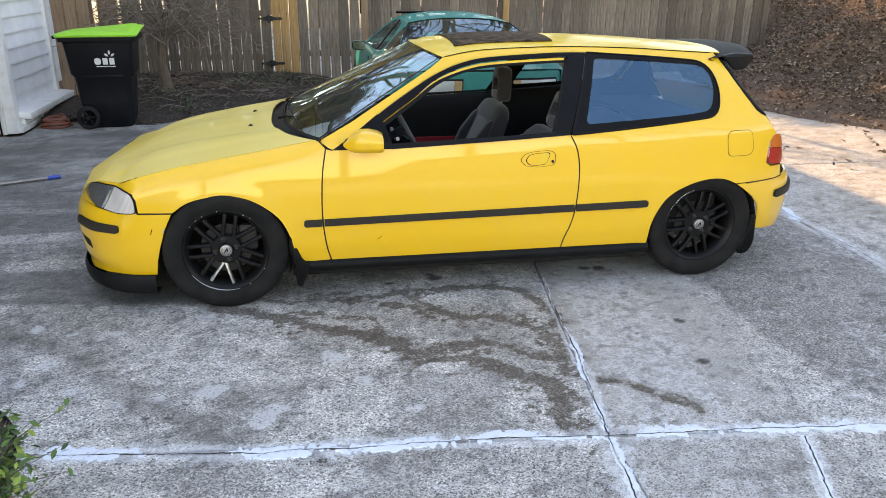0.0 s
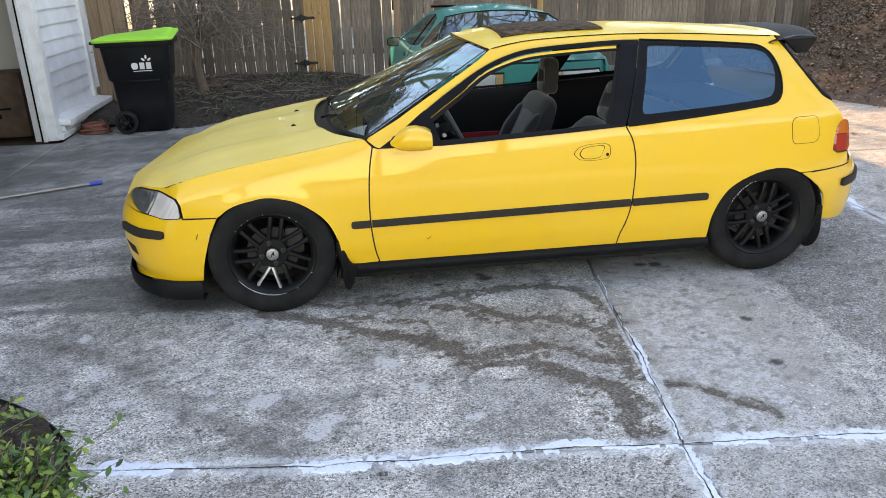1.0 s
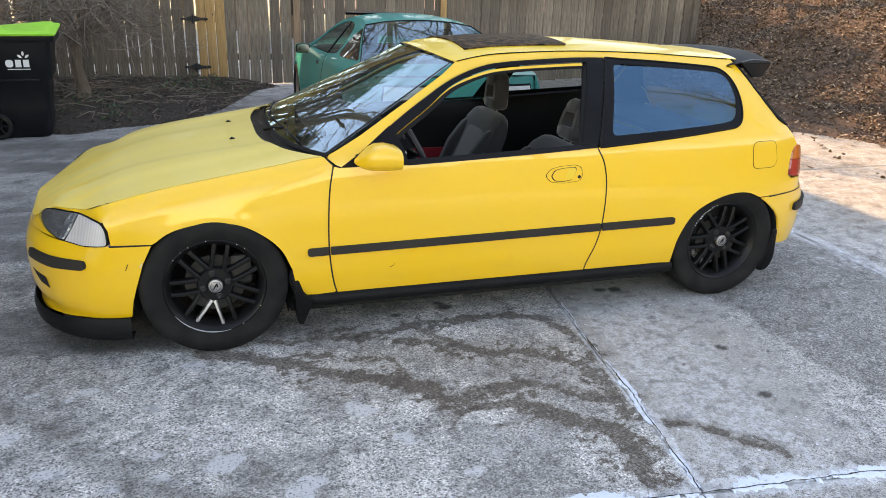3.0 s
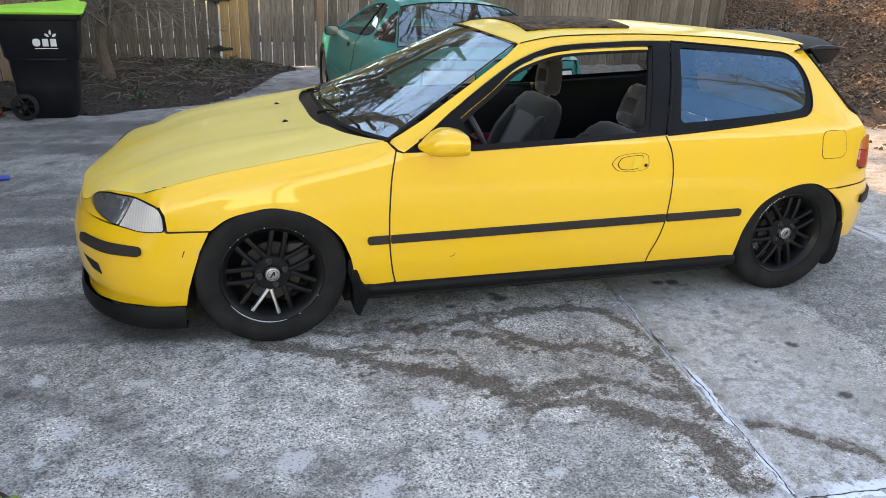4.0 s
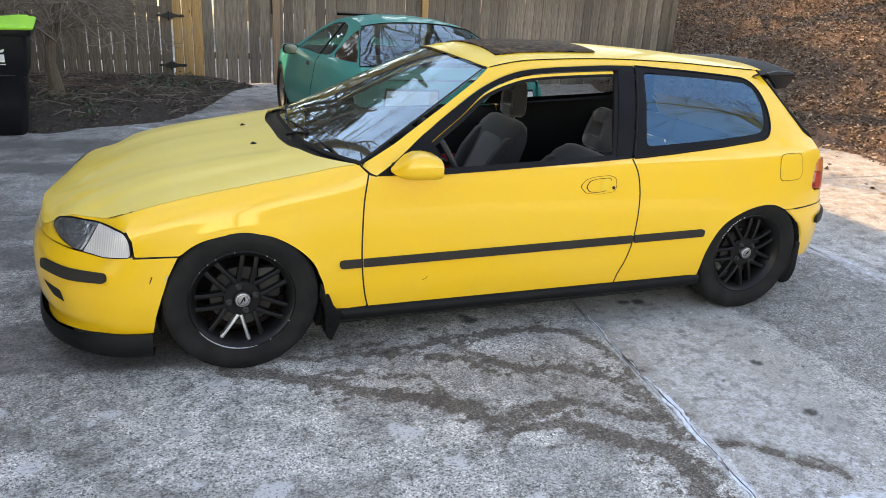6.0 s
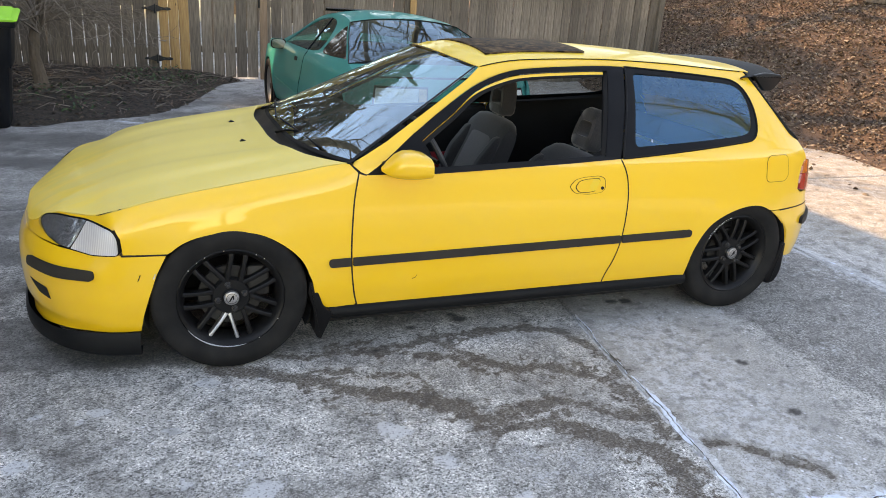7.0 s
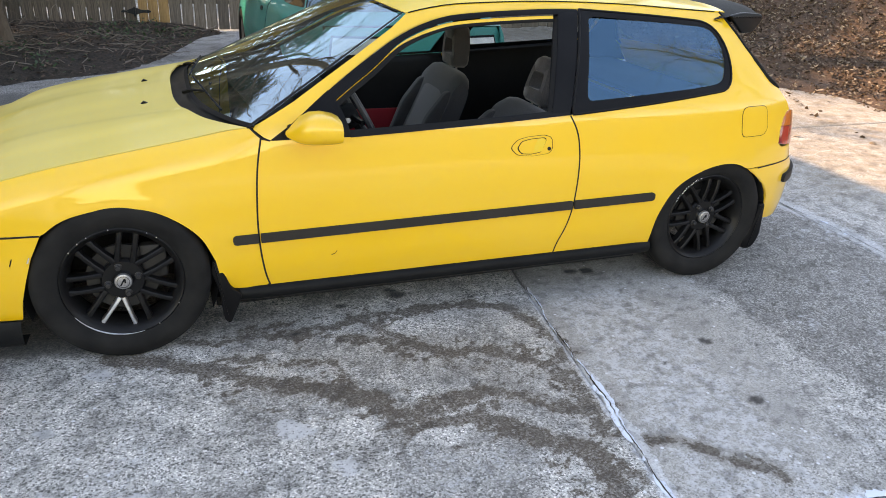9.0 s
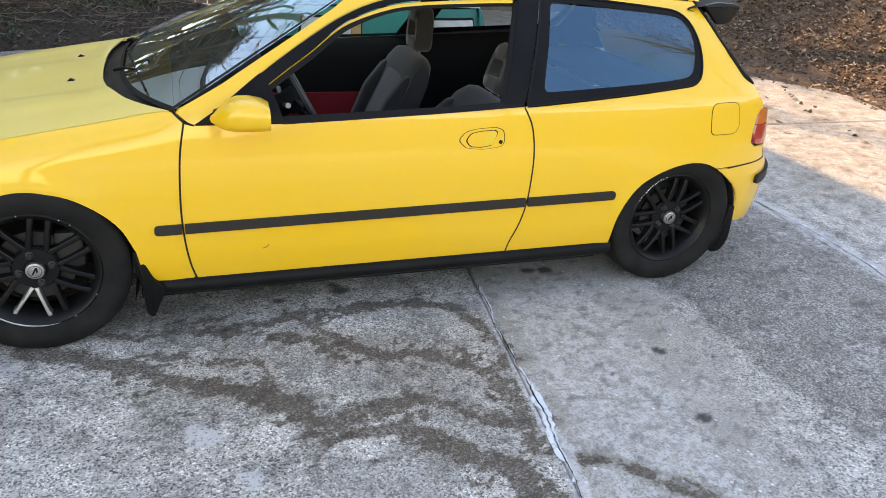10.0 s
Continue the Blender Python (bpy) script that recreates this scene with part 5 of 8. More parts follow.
def roof_point(x, g):
    zc = Curve1((0.98, 1.228), (1.05, 1.237), (1.2, 1.255), (1.35, 1.266), (1.5, 1.271), (1.98, 1.268), (2.16, 1.260), (2.5, 1.238), (2.71, 1.220), (2.85, 1.21))
    zb = float(np.interp(x, [p[0] for p in RAIL], [p[1] for p in RAIL]))
    yb = body(x, zb).y
    q = (MID - yb) * g
    z = zb + (max(zc(x), zb + 0.012) - zb) * (1 - abs(g) ** 2.6)
    return Vector((x, MID - q, z))


def build_roof():
    xs = np.linspace(1.150, 2.748, 44)
    rows = []
    for x in xs:
        row = []
        for k in range(-20, 21):
            g = k / 20
            g = math.copysign(abs(g) ** 0.8, g)
            sh = -0.110 * (1 - g * g) * (1 - ease(1.150, 1.6, x)) + 0.07 * (1 - g * g) * ease(2.2, 2.748, x)
            p = roof_point(x, g)
            zc = roof_point(min(max(x + sh, 1.15), 2.748), g).z
            if x + sh < 1.150:
                top = shield_point(g, 1.0)
                zc = top.z + (roof_point(1.3, g).z - top.z) * ease(0, 0.30, x + sh - top.x)
            row.append((x + sh, p.y, zc))
        rows.append(row)
    roof = sheet("roof", rows, M_TOP, car, "dusty yellow roof", thick=-0.004)
    # tilted sunroof pane
    rows = []
    for i in range(13):
        row = []
        for k in range(17):
            g = 0.77 - 1.54 * k / 16
            x = 1.24 + 0.56 * i / 12
            p = roof_point(max(x, 1.155), g * (0.985 if i in (0, 12) else 1))
            row.append(p + Vector((0, 0, 0.003 + 0.003 * i / 12)))
        rows.append(row)
    sheet("sunroof", rows, M_SUNROOF, car, "dark glass sunroof covered with dust and leaf litter", thick=-0.008, flip=True)
    for y in (0.33, 2 * MID - 0.33):
        pts = [body(x, float(np.interp(x, [p[0] for p in RAIL], [p[1] for p in RAIL]))) for x in np.linspace(1.16, 2.72, 30)]
        pts = [Vector((p.x, p.y if y < MID else 2 * MID - p.y, p.z + 0.002)) for p in pts]
        part("roof_seam", tube_bm(pts, 0.003, 5), M_RUBBER, car, "thin dark roof drip seam")


build_roof()


def build_tail():
    edge = [body(p[0], p[1]) for p in C_EDGE]
    low = [body(u_of(x), z) for x, z in ((3.02, 0.73), (3.05, 0.66), (3.07, 0.60), (3.075, 0.555))]
    pts = resample(edge + low, 30)

    def rows(a, b, bulge=0.17, out=0.0):
        r = []
        for p in pts[a:b]:
            qb = MID - p.y
            r.append([(p.x + out + bulge * (1 - abs(k / 14) ** 2.4), MID - qb * k / 14, p.z) for k in range(14, -15, -1)])
        return r
    sheet("hatch_window", rows(0, 15), M_TINT, car, "tinted rear hatch window")
    sheet("tailgate", rows(14, 30), M_YELLOW, car, "yellow lower tailgate")
    for s in (0, 1):
        line = [Vector((p.x + 0.006, p.y + 0.004, p.z)) for p in pts[0:17]]
        if s:
            line = [Vector((p.x, 2 * MID - p.y, p.z)) for p in line]
        bm = tube_bm(line, [0.008] * 10 + [0.011] * 4 + [0.013, 0.012, 0.006], 6)
        part("hatch_seal", bm, M_RUBBER, car)
    # roof spoiler
    rows_t = []
    prof = [(2.68, 1.203), (2.73, 1.213), (2.80, 1.220), (2.88, 1.219), (2.940, 1.212), (2.950, 1.205), (2.90, 1.203), (2.81, 1.199), (2.74, 1.186)]
    for k in range(-16, 17):
        f = k / 16
        q = 0.475 * f
        drop = 0.030 * abs(f) ** 3
        shift = 0.10 * (1 - f * f)
        rows_t.append([(x + shift - 0.02 * abs(f) ** 6, MID + q, z + 0.012 * (1 - f * f) - drop) for x, z in prof])
    sp = sheet("spoiler", rows_t, M_RUBBER, car, "black roof spoiler over the hatch", closed=True)
    for s in (0, 1):
        fin = round_poly([(2.735, 1.192), (2.81, 1.208), (2.925, 1.202), (2.925, 1.172), (2.880, 1.115), (2.822, 1.112)], [0.02, 0.02, 0.03, 0.03, 0.02, 0.01], 3)
        y = 0.305 if s == 0 else 2 * MID - 0.305 - 0.03
        part("fin", prism_bm(fin, 0.03, pose(0, y, 0), bevel=0.008, seg=2), M_SATIN, sp)
    # rear lamps
    for who in ("near",):
        amber = round_poly([(2.965, 0.784), (3.012, 0.792), (3.055, 0.772), (3.062, 0.715), (2.950, 0.722)], [0.03, 0.02, 0.02, 0, 0], 4)
        red = round_poly([(2.948, 0.718), (3.062, 0.711), (3.068, 0.640), (3.045, 0.624), (2.955, 0.632), (2.938, 0.66)], [0, 0, 0.02, 0.015, 0.02, 0.02], 4)
        lens_a, lens_b = both("tail_lamp", [(u_of(p[0]), p[1]) for p in red], M_RED_LENS, "red tail lamp lens", step=0.02, lift=0.006, thick=0.03)
        am = panel("indicator", [(u_of(p[0]), p[1]) for p in amber], body, M_AMBER, lens_a, "amber indicator lens", step=0.02, lift=0.006, thick=0.03)
    # rear bumper
    b = [(2.752, 0.534), (2.95, 0.540), (3.07, 0.547)] + [(u, 0.552) for u in np.linspace(u_of(3.10), U1, 10)]
    b += [(U1, 0.22), (u_of(3.2), 0.225), (u_of(3.0), 0.245), (2.905, 0.26)]
    b += [(p[0], p[1]) for p in ARCH_R[:18] if p[1] > 0.27 and p[0] > 2.755]
    b = [(u_of(p[0]) if p[0] < 3.09 and i < 3 else p[0], p[1]) for i, p in enumerate(b)]
    panel("rear_bumper", b, body, M_YELLOW, car, "yellow rear bumper", step=0.045, mirror=MID)
    s = [(u, 0.478 + 0.004 * (i > 1)) for i, u in enumerate(np.linspace(u_of(3.02), U1, 14))]
    s = round_poly([(u_of(3.015), 0.432), (U1, 0.442), (U1, 0.484), (u_of(3.015), 0.474)], [0.018, 0, 0, 0.018], 5)
    panel("bumper_strip", s, body, M_STRIP, car, "dark grey rubber bumper strip", step=0.04, lift=0.016, thick=0.02, mirror=MID)
    # filler flap
    flap = round_poly([(2.672, 0.690), (2.815, 0.690), (2.838, 0.722), (2.820, 0.828), (2.680, 0.828), (2.664, 0.80)], [0.03, 0.03, 0.02, 0.03, 0.03, 0.02], 5)
    panel("filler_seam", flap, body, M_RUBBER, car, lift=0.0006, thick=0.0, step=0.04)
    c = Vector((2.75, 0.76))
    panel("filler_flap", [c + (Vector(p[:2]) - c) * 0.965 for p in flap], body, M_YELLOW, car, "yellow fuel filler flap", lift=0.0014, thick=0.0, step=0.03)


build_tail()


def build_nose():
    # bumper skin
    b = [(U0, 0.505)] + [(u, 0.507) for u in np.linspace(U0 + 0.05, u_of(-0.55), 12)] + [(u_of(-0.40), 0.511), (u_of(-0.237), 0.509)]
    edge = [(-0.276, 0.43), (-0.308, 0.335), (-0.330, 0.26), (-0.345, 0.185)]
    b += [(u_of(p[0]), p[1]) for p in edge]
    b += [(u_of(-0.55), 0.182), (u_of(-0.66), 0.170), (u_of(-0.74), 0.150), (U0, 0.140)]
    bump = panel("front_bumper", b[::-1], body, M_YELLOW, car, "yellow front bumper, chipped at the wheel", step=0.022, mirror=MID)
    # nose panel behind the lamps, closed to the hood
    n = [(U0, 0.509), (u_of(-0.40), 0.514)] + [(u_of(x), SEAM(x) - 0.002) for x in np.linspace(-0.43, -0.80, 22)] + [(U0, 0.521)]
    panel("nose_panel", n, body, M_YELLOW, car, step=0.04, lift=-0.003, mirror=MID)
    # rubber strip
    s = round_poly([(u_of(-0.49), 0.412), (u_of(-0.49), 0.449), (u_of(-0.62), 0.443), (u_of(-0.735), 0.440), (u_of(-0.735), 0.405), (u_of(-0.62), 0.402)], [0.017, 0.017, 0.05, 0.015, 0.017, 0.05], 5)
    both("bumper_strip", s[::-1], M_STRIP, "dark grey rubber bumper strip", step=0.03, lift=0.015, thick=0.022)
    # air slot beside the grille
    f = round_poly([(u_of(-0.742), 0.347), (u_of(-0.672), 0.338), (u_of(-0.662), 0.290), (u_of(-0.705), 0.300)], 0.010, 4)
    fog, _ = both("air_slot", f, M_DARK, "black air slot in the bumper", owner=bump, step=0.03, lift=0.002, thick=0.0)
    # lower lip
    rows = []
    for z, out in ((0.188, 0.002), (0.172, 0.010), (0.135, 0.013), (0.102, 0.010), (0.088, -0.004), (0.090, -0.08)):
        row = []
        for u in list(np.linspace(u_of(-0.348), U0, 40)):
            zz = z - 0.022 * ease(-0.5, -0.74, float(np.interp(u, PU, PX))) if z > 0.15 else z
            p = body(u, 0.24)
            e = 0.01
            t = (body(u + e, 0.24) - body(u - e, 0.24)).normalized() if u > U0 + e else Vector((0, -1, 0))
            nn = Vector((t.y, -t.x, 0))
            row.append(Vector((p.x, p.y, zz)) + nn * out)
        row += [Vector((p.x, 2 * MID - p.y, p.z)) for p in row[::-1]][1:]
        rows.append(row)
    lip = sheet("front_lip", rows, M_LIP, car, "black plastic lower front lip")
    for s in (1, -1):
        for dx, r in ((0.0, 0.028),):
            p = body(u_of(-0.705), 0.24) + Vector((0.014, 0.012, 0))
            p = Vector((p.x, p.y if s > 0 else 2 * MID - p.y, 0.118))
            bm = bmesh.new()
            bmesh.ops.create_uvsphere(bm, u_segments=14, v_segments=8, radius=1.0, matrix=Matrix.Translation(p) @ Matrix.Diagonal((0.03, 0.03, 0.018, 1)))
            part("vent", bm, M_DARK, lip, "dark oval lip vent")
    # head lamps: housing, bowl, cover glass, corner lens
    lamp_out = round_poly([(-0.394, 0.514), (-0.396, 0.578), (-0.414, 0.612), (-0.475, 0.623), (-0.545, 0.624), (-0.605, 0.622), (-0.675, 0.619), (-0.734, 0.600), (-0.748, 0.565), (-0.700, 0.530), (-0.62, 0.508), (-0.50, 0.504)], 0.02, 4)
    lu = [(u_of(p[0]), p[1]) for p in lamp_out][::-1]
    near, far = both("headlamp", lu, M_RUBBER, "clear head lamp with a fluted corner lens", step=0.03, lift=0.001, thick=0.05)
    for owner, mir in ((near, False), (far, True)):
        def lens(name, poly, mat, lift, label=""):
            poly = [(u_of(p[0]), p[1]) for p in poly][::-1]
            ob = panel(name, poly, body, mat, None if mir else owner, label, step=0.02, lift=lift, thick=0.008)
            if mir:
                t = twin(ob, name)
                t.parent = owner
                bpy.data.objects.remove(ob)
                return t
            return ob
        corner = round_poly([(-0.400, 0.519), (-0.402, 0.577), (-0.419, 0.607), (-0.477, 0.617), (-0.538, 0.618), (-0.590, 0.511), (-0.50, 0.509)], [0.012, 0.02, 0.02, 0.02, 0.004, 0.004, 0.01], 4)
        main = round_poly([(-0.598, 0.513), (-0.546, 0.618), (-0.605, 0.616), (-0.671, 0.613), (-0.727, 0.596), (-0.740, 0.565), (-0.699, 0.535), (-0.63, 0.515)], [0.004, 0.004, 0.02, 0.02, 0.02, 0.015, 0.02, 0.01], 4)
        lens("corner_lens", corner, M_FLUTE, 0.006, "clear fluted corner lens")
        lens("bowl", main, M_REFLECTOR, 0.003, "silvered lamp bowl")
        g = lens("lamp_glass", main, M_LENS, 0.014, "clear lamp glass")
        g.visible_shadow = False
    # peeled edge between hood and wing
    for x0, x1 in ((-0.50, -0.42), (-0.40, -0.385)):
        pts = [body(u_of(x), SEAM(x) - 0.001) + Vector((0, -0.001, 0.0015)) for x in np.linspace(x0, x1, 6)]
        part("paint_chip", tube_bm(pts, [0.0006] + [0.0013] * 4 + [0.0006], 5), M_RUBBER, hood, "dark chip in the paint")
    p = body(u_of(-0.336), 0.424)
    part("paint_chip", tube_bm([p + Vector((-0.006, -0.001, -0.014)), p + Vector((0.004, -0.001, 0.012))], [0.0015, 0.002], 5), M_RUBBER, bump, "dark scratch in the paint")
    q = body(u_of(-0.283), 0.43)
    part("paint_chip", tube_bm([q + Vector((-0.004, -0.001, -0.012)), q + Vector((0.004, -0.002, 0.008))], [0.003, 0.002], 6), M_PALE_LENS, bump, "pale primer chip at the wheel arch")


build_nose()
# ---------------------------------------------------------------- yellow hatchback: doors, glass, trim
def band(name, outer, inner, mat, parent, lift_a, lift_b, n=60, label="", far=False):
    """A strip on the car's side between two lines, each at its own height off the skin."""
    a, b = resample([(p[0], p[1]) for p in outer], n), resample([(p[0], p[1]) for p in inner], n)

    def at(p, lift):
        o = body(p.x, p.y)
        e = 0.004
        nn = (body(p.x + e, p.y) - body(p.x - e, p.y)).cross(body(p.x, p.y + e) - body(p.x, p.y - e)).normalized()
        q = o + nn * lift
        return Vector((q.x, 2 * MID - q.y if far else q.y, q.z))
    rows = [[at(p, lift_a) for p in a], [at(p.lerp(q, 0.5), (lift_a + lift_b) / 2 + 0.0015) for p, q in zip(a, b)], [at(q, lift_b) for q in b]]
    return sheet(name, rows, mat, parent, label, flip=far)


def offset_line(pts, d):
    """The line moved to its right by d."""
    p = [Vector((q[0], q[1])) for q in pts]
    out = []
    for i, q in enumerate(p):
        t = (p[min(i + 1, len(p) - 1)] - p[max(i - 1, 0)]).normalized()
        out.append(q + Vector((t.y, -t.x)) * d)
    return out


FRAME_TOP = [p for p in A_LOW] + [Vector((1.942, 1.2125))]
B_OUT = [Vector((1.943, 1.2115)), Vector((1.885, 1.08)), Vector((1.825, 0.95)), Vector((1.768, 0.834))]


def build_frame(far):
    door = DOOR_FAR if far else DOOR
    top = resample(FRAME_TOP, 50)
    wide = lambda k: [a + (b - a).normalized() * (0.018 + 0.017 * ease(1.12, 0.92, a.x) + k) for a, b in zip(top, offset_line(top, 0.05))]
    l1, l4 = wide(0), wide(0.018)
    l2 = [p + (q - p).normalized() * (0.0018 + 0.0085 * ease(0.95, 1.3, p.x)) for p, q in zip(l1, l4)]
    cut = lambda l: [p for p in l if p.x < 1.842]
    band("window_frame", top, l1, M_TRIM, door, -0.001, -0.004, label="black window frame", far=far)
    band("frame_seam", cut(l1), cut(l2), M_YELLOW, door, -0.012, -0.018, label="thin yellow line of the frame", far=far)
    band("window_channel", cut(l2), cut(l4), M_RUBBER, door, -0.014, -0.022, label="black rubber window channel", far=far)
    # black centre pillar
    inner = [Vector((1.842, 1.196)), Vector((1.790, 1.08)), Vector((1.734, 0.95)), Vector((1.683, 0.830))]
    band("pillar_cover", inner, B_OUT, M_TRIM, door, -0.003, -0.002, n=30, label="black centre pillar cover", far=far)
    rim = [p + Vector((-0.016, 0)) for p in inner]
    band("window_channel", rim, inner, M_RUBBER, door, -0.022, -0.008, n=30, far=far)
    # belt strip
    low = [Vector(p) for p in BELT]
    up = [p + Vector((0.0, 0.026)) for p in low]
    band("belt_strip", up[1:], low[1:], M_RUBBER, door, -0.012, 0.005, label="black rubber belt strip", far=far)
    # corner piece behind the mirror
    tri = round_poly([(0.549, 0.7925), (0.655, 0.866), (0.775, 0.950), (0.800, 0.925), (0.826, 0.865), (0.846, 0.792)], [0.01, 0, 0.004, 0.02, 0.03, 0.005], 3)
    ob = panel("mirror_mount", tri, body, M_TRIM, None if far else door, "black triangular mirror mount", step=0.03, lift=-0.002)
    if far:
        t = twin(ob, "mirror_mount")
        t.parent = door
        bpy.data.objects.remove(ob)
    return door


for side_far in (False, True):
    build_frame(side_far)


def build_side_glass():
    # rear quarter windows: dark border, then glass
    near, far = both("quarter_window", [(p[0] + 0.001, p[1]) for p in Q_WIN], M_TINT, "tinted rear quarter window with a dark border", step=0.05, lift=-0.003, thick=0.004)
    near.visible_shadow = far.visible_shadow = False
    glass_line = round_poly([(1.985, 1.187), (2.35, 1.166), (2.650, 1.143), (2.662, 1.05), (2.604, 0.936), (2.536, 0.918), (2.19, 0.895), (1.861, 0.878)],
                            [0.02, 0.2, 0.08, 0.12, 0.05, 0.1, 0.2, 0.03], 5)
    out = resample([Vector(p[:2]) for p in Q_WIN] + [Vector(Q_WIN[0][:2])], 90)
    inn = resample([Vector(p[:2]) for p in glass_line] + [Vector(glass_line[0][:2])], 300)
    ring = [min(inn, key=lambda v: (v - p).length) for p in out]
    for side_far, owner in ((False, near), (True, far)):
        band("glass_border", out, ring, M_TRIM, owner, 0.0008, -0.001, n=150, label="dark printed glass border", far=side_far)
        seal = [body(p.x, p.y) + Vector((0, -0.0015, 0)) for p in out[:-1]]
        seal = [Vector((p.x, 2 * MID - p.y, p.z)) if side_far else p for p in seal]
        part("seal", tube_bm(seal + [seal[0]], 0.0055, 5, cap=False), M_RUBBER, owner)
    # the passenger's window is up
    w = [(p.x, p.y) for p in offset_line(resample(FRAME_TOP, 40), 0.030) if 0.80 < p.x < 1.82] + [(1.70, 0.835), (0.85, 0.80)]
    ob = panel("window_pane", w, body, M_GLASS, None, step=0.06, lift=-0.018, thick=0.0)
    t = twin(ob, "window_pane")
    t.parent = DOOR_FAR
    t.visible_shadow = False
    bpy.data.objects.remove(ob)


build_side_glass()


def build_rear_trim():
    back = [Vector(p) for p in ((2.600, 1.176), (2.672, 1.150), (2.705, 1.05), (2.645, 0.890), (2.60, 0.80))]
    edge = [Vector((p[0] - 0.004, p[1])) for p in C_EDGE]
    for side_far in (False, True):
        band("pillar_trim", back, edge, M_CABIN, car, -0.018, -0.022, n=24, label="black rear pillar trim", far=side_far)


build_rear_trim()


def build_trim():
    # rub strips on wing, door and quarter
    for a, b, za, zb, ra, rb in ((0.388, 0.4795, 0.0, 0.0, 0.016, 0.003), (0.489, 1.8005, 0, 0, 0.003, 0.003), (1.812, 2.218, 0, 0, 0.003, 0.016)):
        zl = lambda x: 0.412 + 0.0135 * (x - 0.39)
        zt = lambda x: 0.447 + 0.0145 * (x - 0.39)
        poly = round_poly([(a, zl(a)), (b, zl(b)), (b, zt(b)), (a, zt(a))], [ra, rb, rb, ra], 5)
        core = [(x, z) for x, z in [(p[0], p[1]) for p in poly]]
        near, far = both("rub_strip", core, M_STRIP, "dark grey rubber rub strip", step=0.03, lift=0.012, thick=0.016)
    # sills
    rows = []
    for k, (z, y) in enumerate(((0.222, 0.012), (0.214, -0.002), (0.196, -0.010), (0.175, -0.006), (0.160, 0.012), (0.158, 0.12))):
        rows.append([(x, y + (0.01 if i in (0, 24) else 0), z) for i, x in enumerate(np.linspace(0.40, 2.262, 25))])
    sill = sheet("side_sill", rows, M_LIP, car, "black plastic side sill")
    twin(sill, "side_sill")
    # mud flaps
    f1 = round_poly([(0.312, 0.352), (0.338, 0.338), (0.372, 0.228), (0.412, 0.205), (0.400, 0.165), (0.362, 0.080), (0.338, 0.095), (0.330, 0.22), (0.305, 0.30)], [0.008, 0.02, 0.03, 0.02, 0.01, 0.01, 0.02, 0.03, 0.01], 3)
    f2 = round_poly([(2.868, 0.352), (2.905, 0.350), (2.912, 0.18), (2.880, 0.118), (2.820, 0.112), (2.795, 0.165), (2.84, 0.21), (2.862, 0.29)], [0.01, 0.012, 0.03, 0.03, 0.03, 0.02, 0.04, 0.03], 3)
    for y, d in ((-0.012, 0.13), (2 * MID + 0.012 - 0.13, 0.13)):
        part("mud_flap", prism_bm(f1, d, pose(0, y, 0), bevel=0.006, seg=2), M_TRIM, car, "black front mud flap")
        part("mud_flap", prism_bm(f2, d, pose(0, y + (0.02 if y < 0 else -0.02), 0), bevel=0.012, seg=2), M_TRIM, car, "black rear mud flap")
    # door handles
    plate = round_poly([(1.500, 0.712), (1.528, 0.742), (1.570, 0.752), (1.650, 0.757), (1.683, 0.745), (1.688, 0.700), (1.672, 0.682), (1.600, 0.675), (1.530, 0.682)], 0.014, 4)
    cup = round_poly([(1.530, 0.709), (1.548, 0.735), (1.585, 0.743), (1.648, 0.746), (1.655, 0.735), (1.632, 0.690), (1.590, 0.684), (1.548, 0.688)], 0.010, 4)
    lever = round_poly([(1.618, 0.742), (1.648, 0.745), (1.654, 0.735), (1.634, 0.692), (1.598, 0.688), (1.603, 0.71)], 0.008, 3)
    for side_far, owner in ((False, DOOR), (True, DOOR_FAR)):
        def stick(name, poly, mat, lift, parent, label="", thick=0.006):
            ob = panel(name, poly, body, mat, None if side_far else parent, label, step=0.02, lift=lift, thick=thick)
            if side_far:
                t = twin(ob, name)
                t.parent = parent
                bpy.data.objects.remove(ob)
                return t
            return ob
        grow = lambda poly, k: [Vector((1.595, 0.715)) + (Vector(p[:2]) - Vector((1.595, 0.715))) * k for p in poly]
        stick("handle_seam", grow(plate, 1.045), M_RUBBER, 0.0006, owner, thick=0.0)
        h = stick("door_handle", plate, M_YELLOW, 0.003, owner, "yellow recessed door handle")
        # flat dark ring painted in for the shade at the recess's edge
        stick_ob = stick("cup_rim", grow(cup, 1.085), M_RUBBER, 0.0036, owner, thick=0.0)
        stick("cup", cup, M_YELLOW, 0.0042, owner, "recess behind the door handle", thick=0.0)
        # paler roof paint on the lever, for the light it catches
        stick("lever", lever, M_TOP, 0.010, owner, "yellow pull lever")
        stick("key_lock", [(1.672 + 0.008 * math.cos(a), 0.701 + 0.008 * math.sin(a)) for a in np.linspace(0, 2 * math.pi, 13)[:-1]], M_SATIN, 0.0055, owner, "dark key lock", thick=0.003)
    # small scratch low on the driver's door
    p = body(0.767, 0.335)
    part("scratch", tube_bm([p + Vector((-0.012, -0.0008, -0.006)), p + Vector((0.004, -0.0008, 0.0)), p + Vector((0.010, -0.0008, 0.010))], 0.0012, 4), M_RUBBER, DOOR, "short dark scratch")


build_trim()


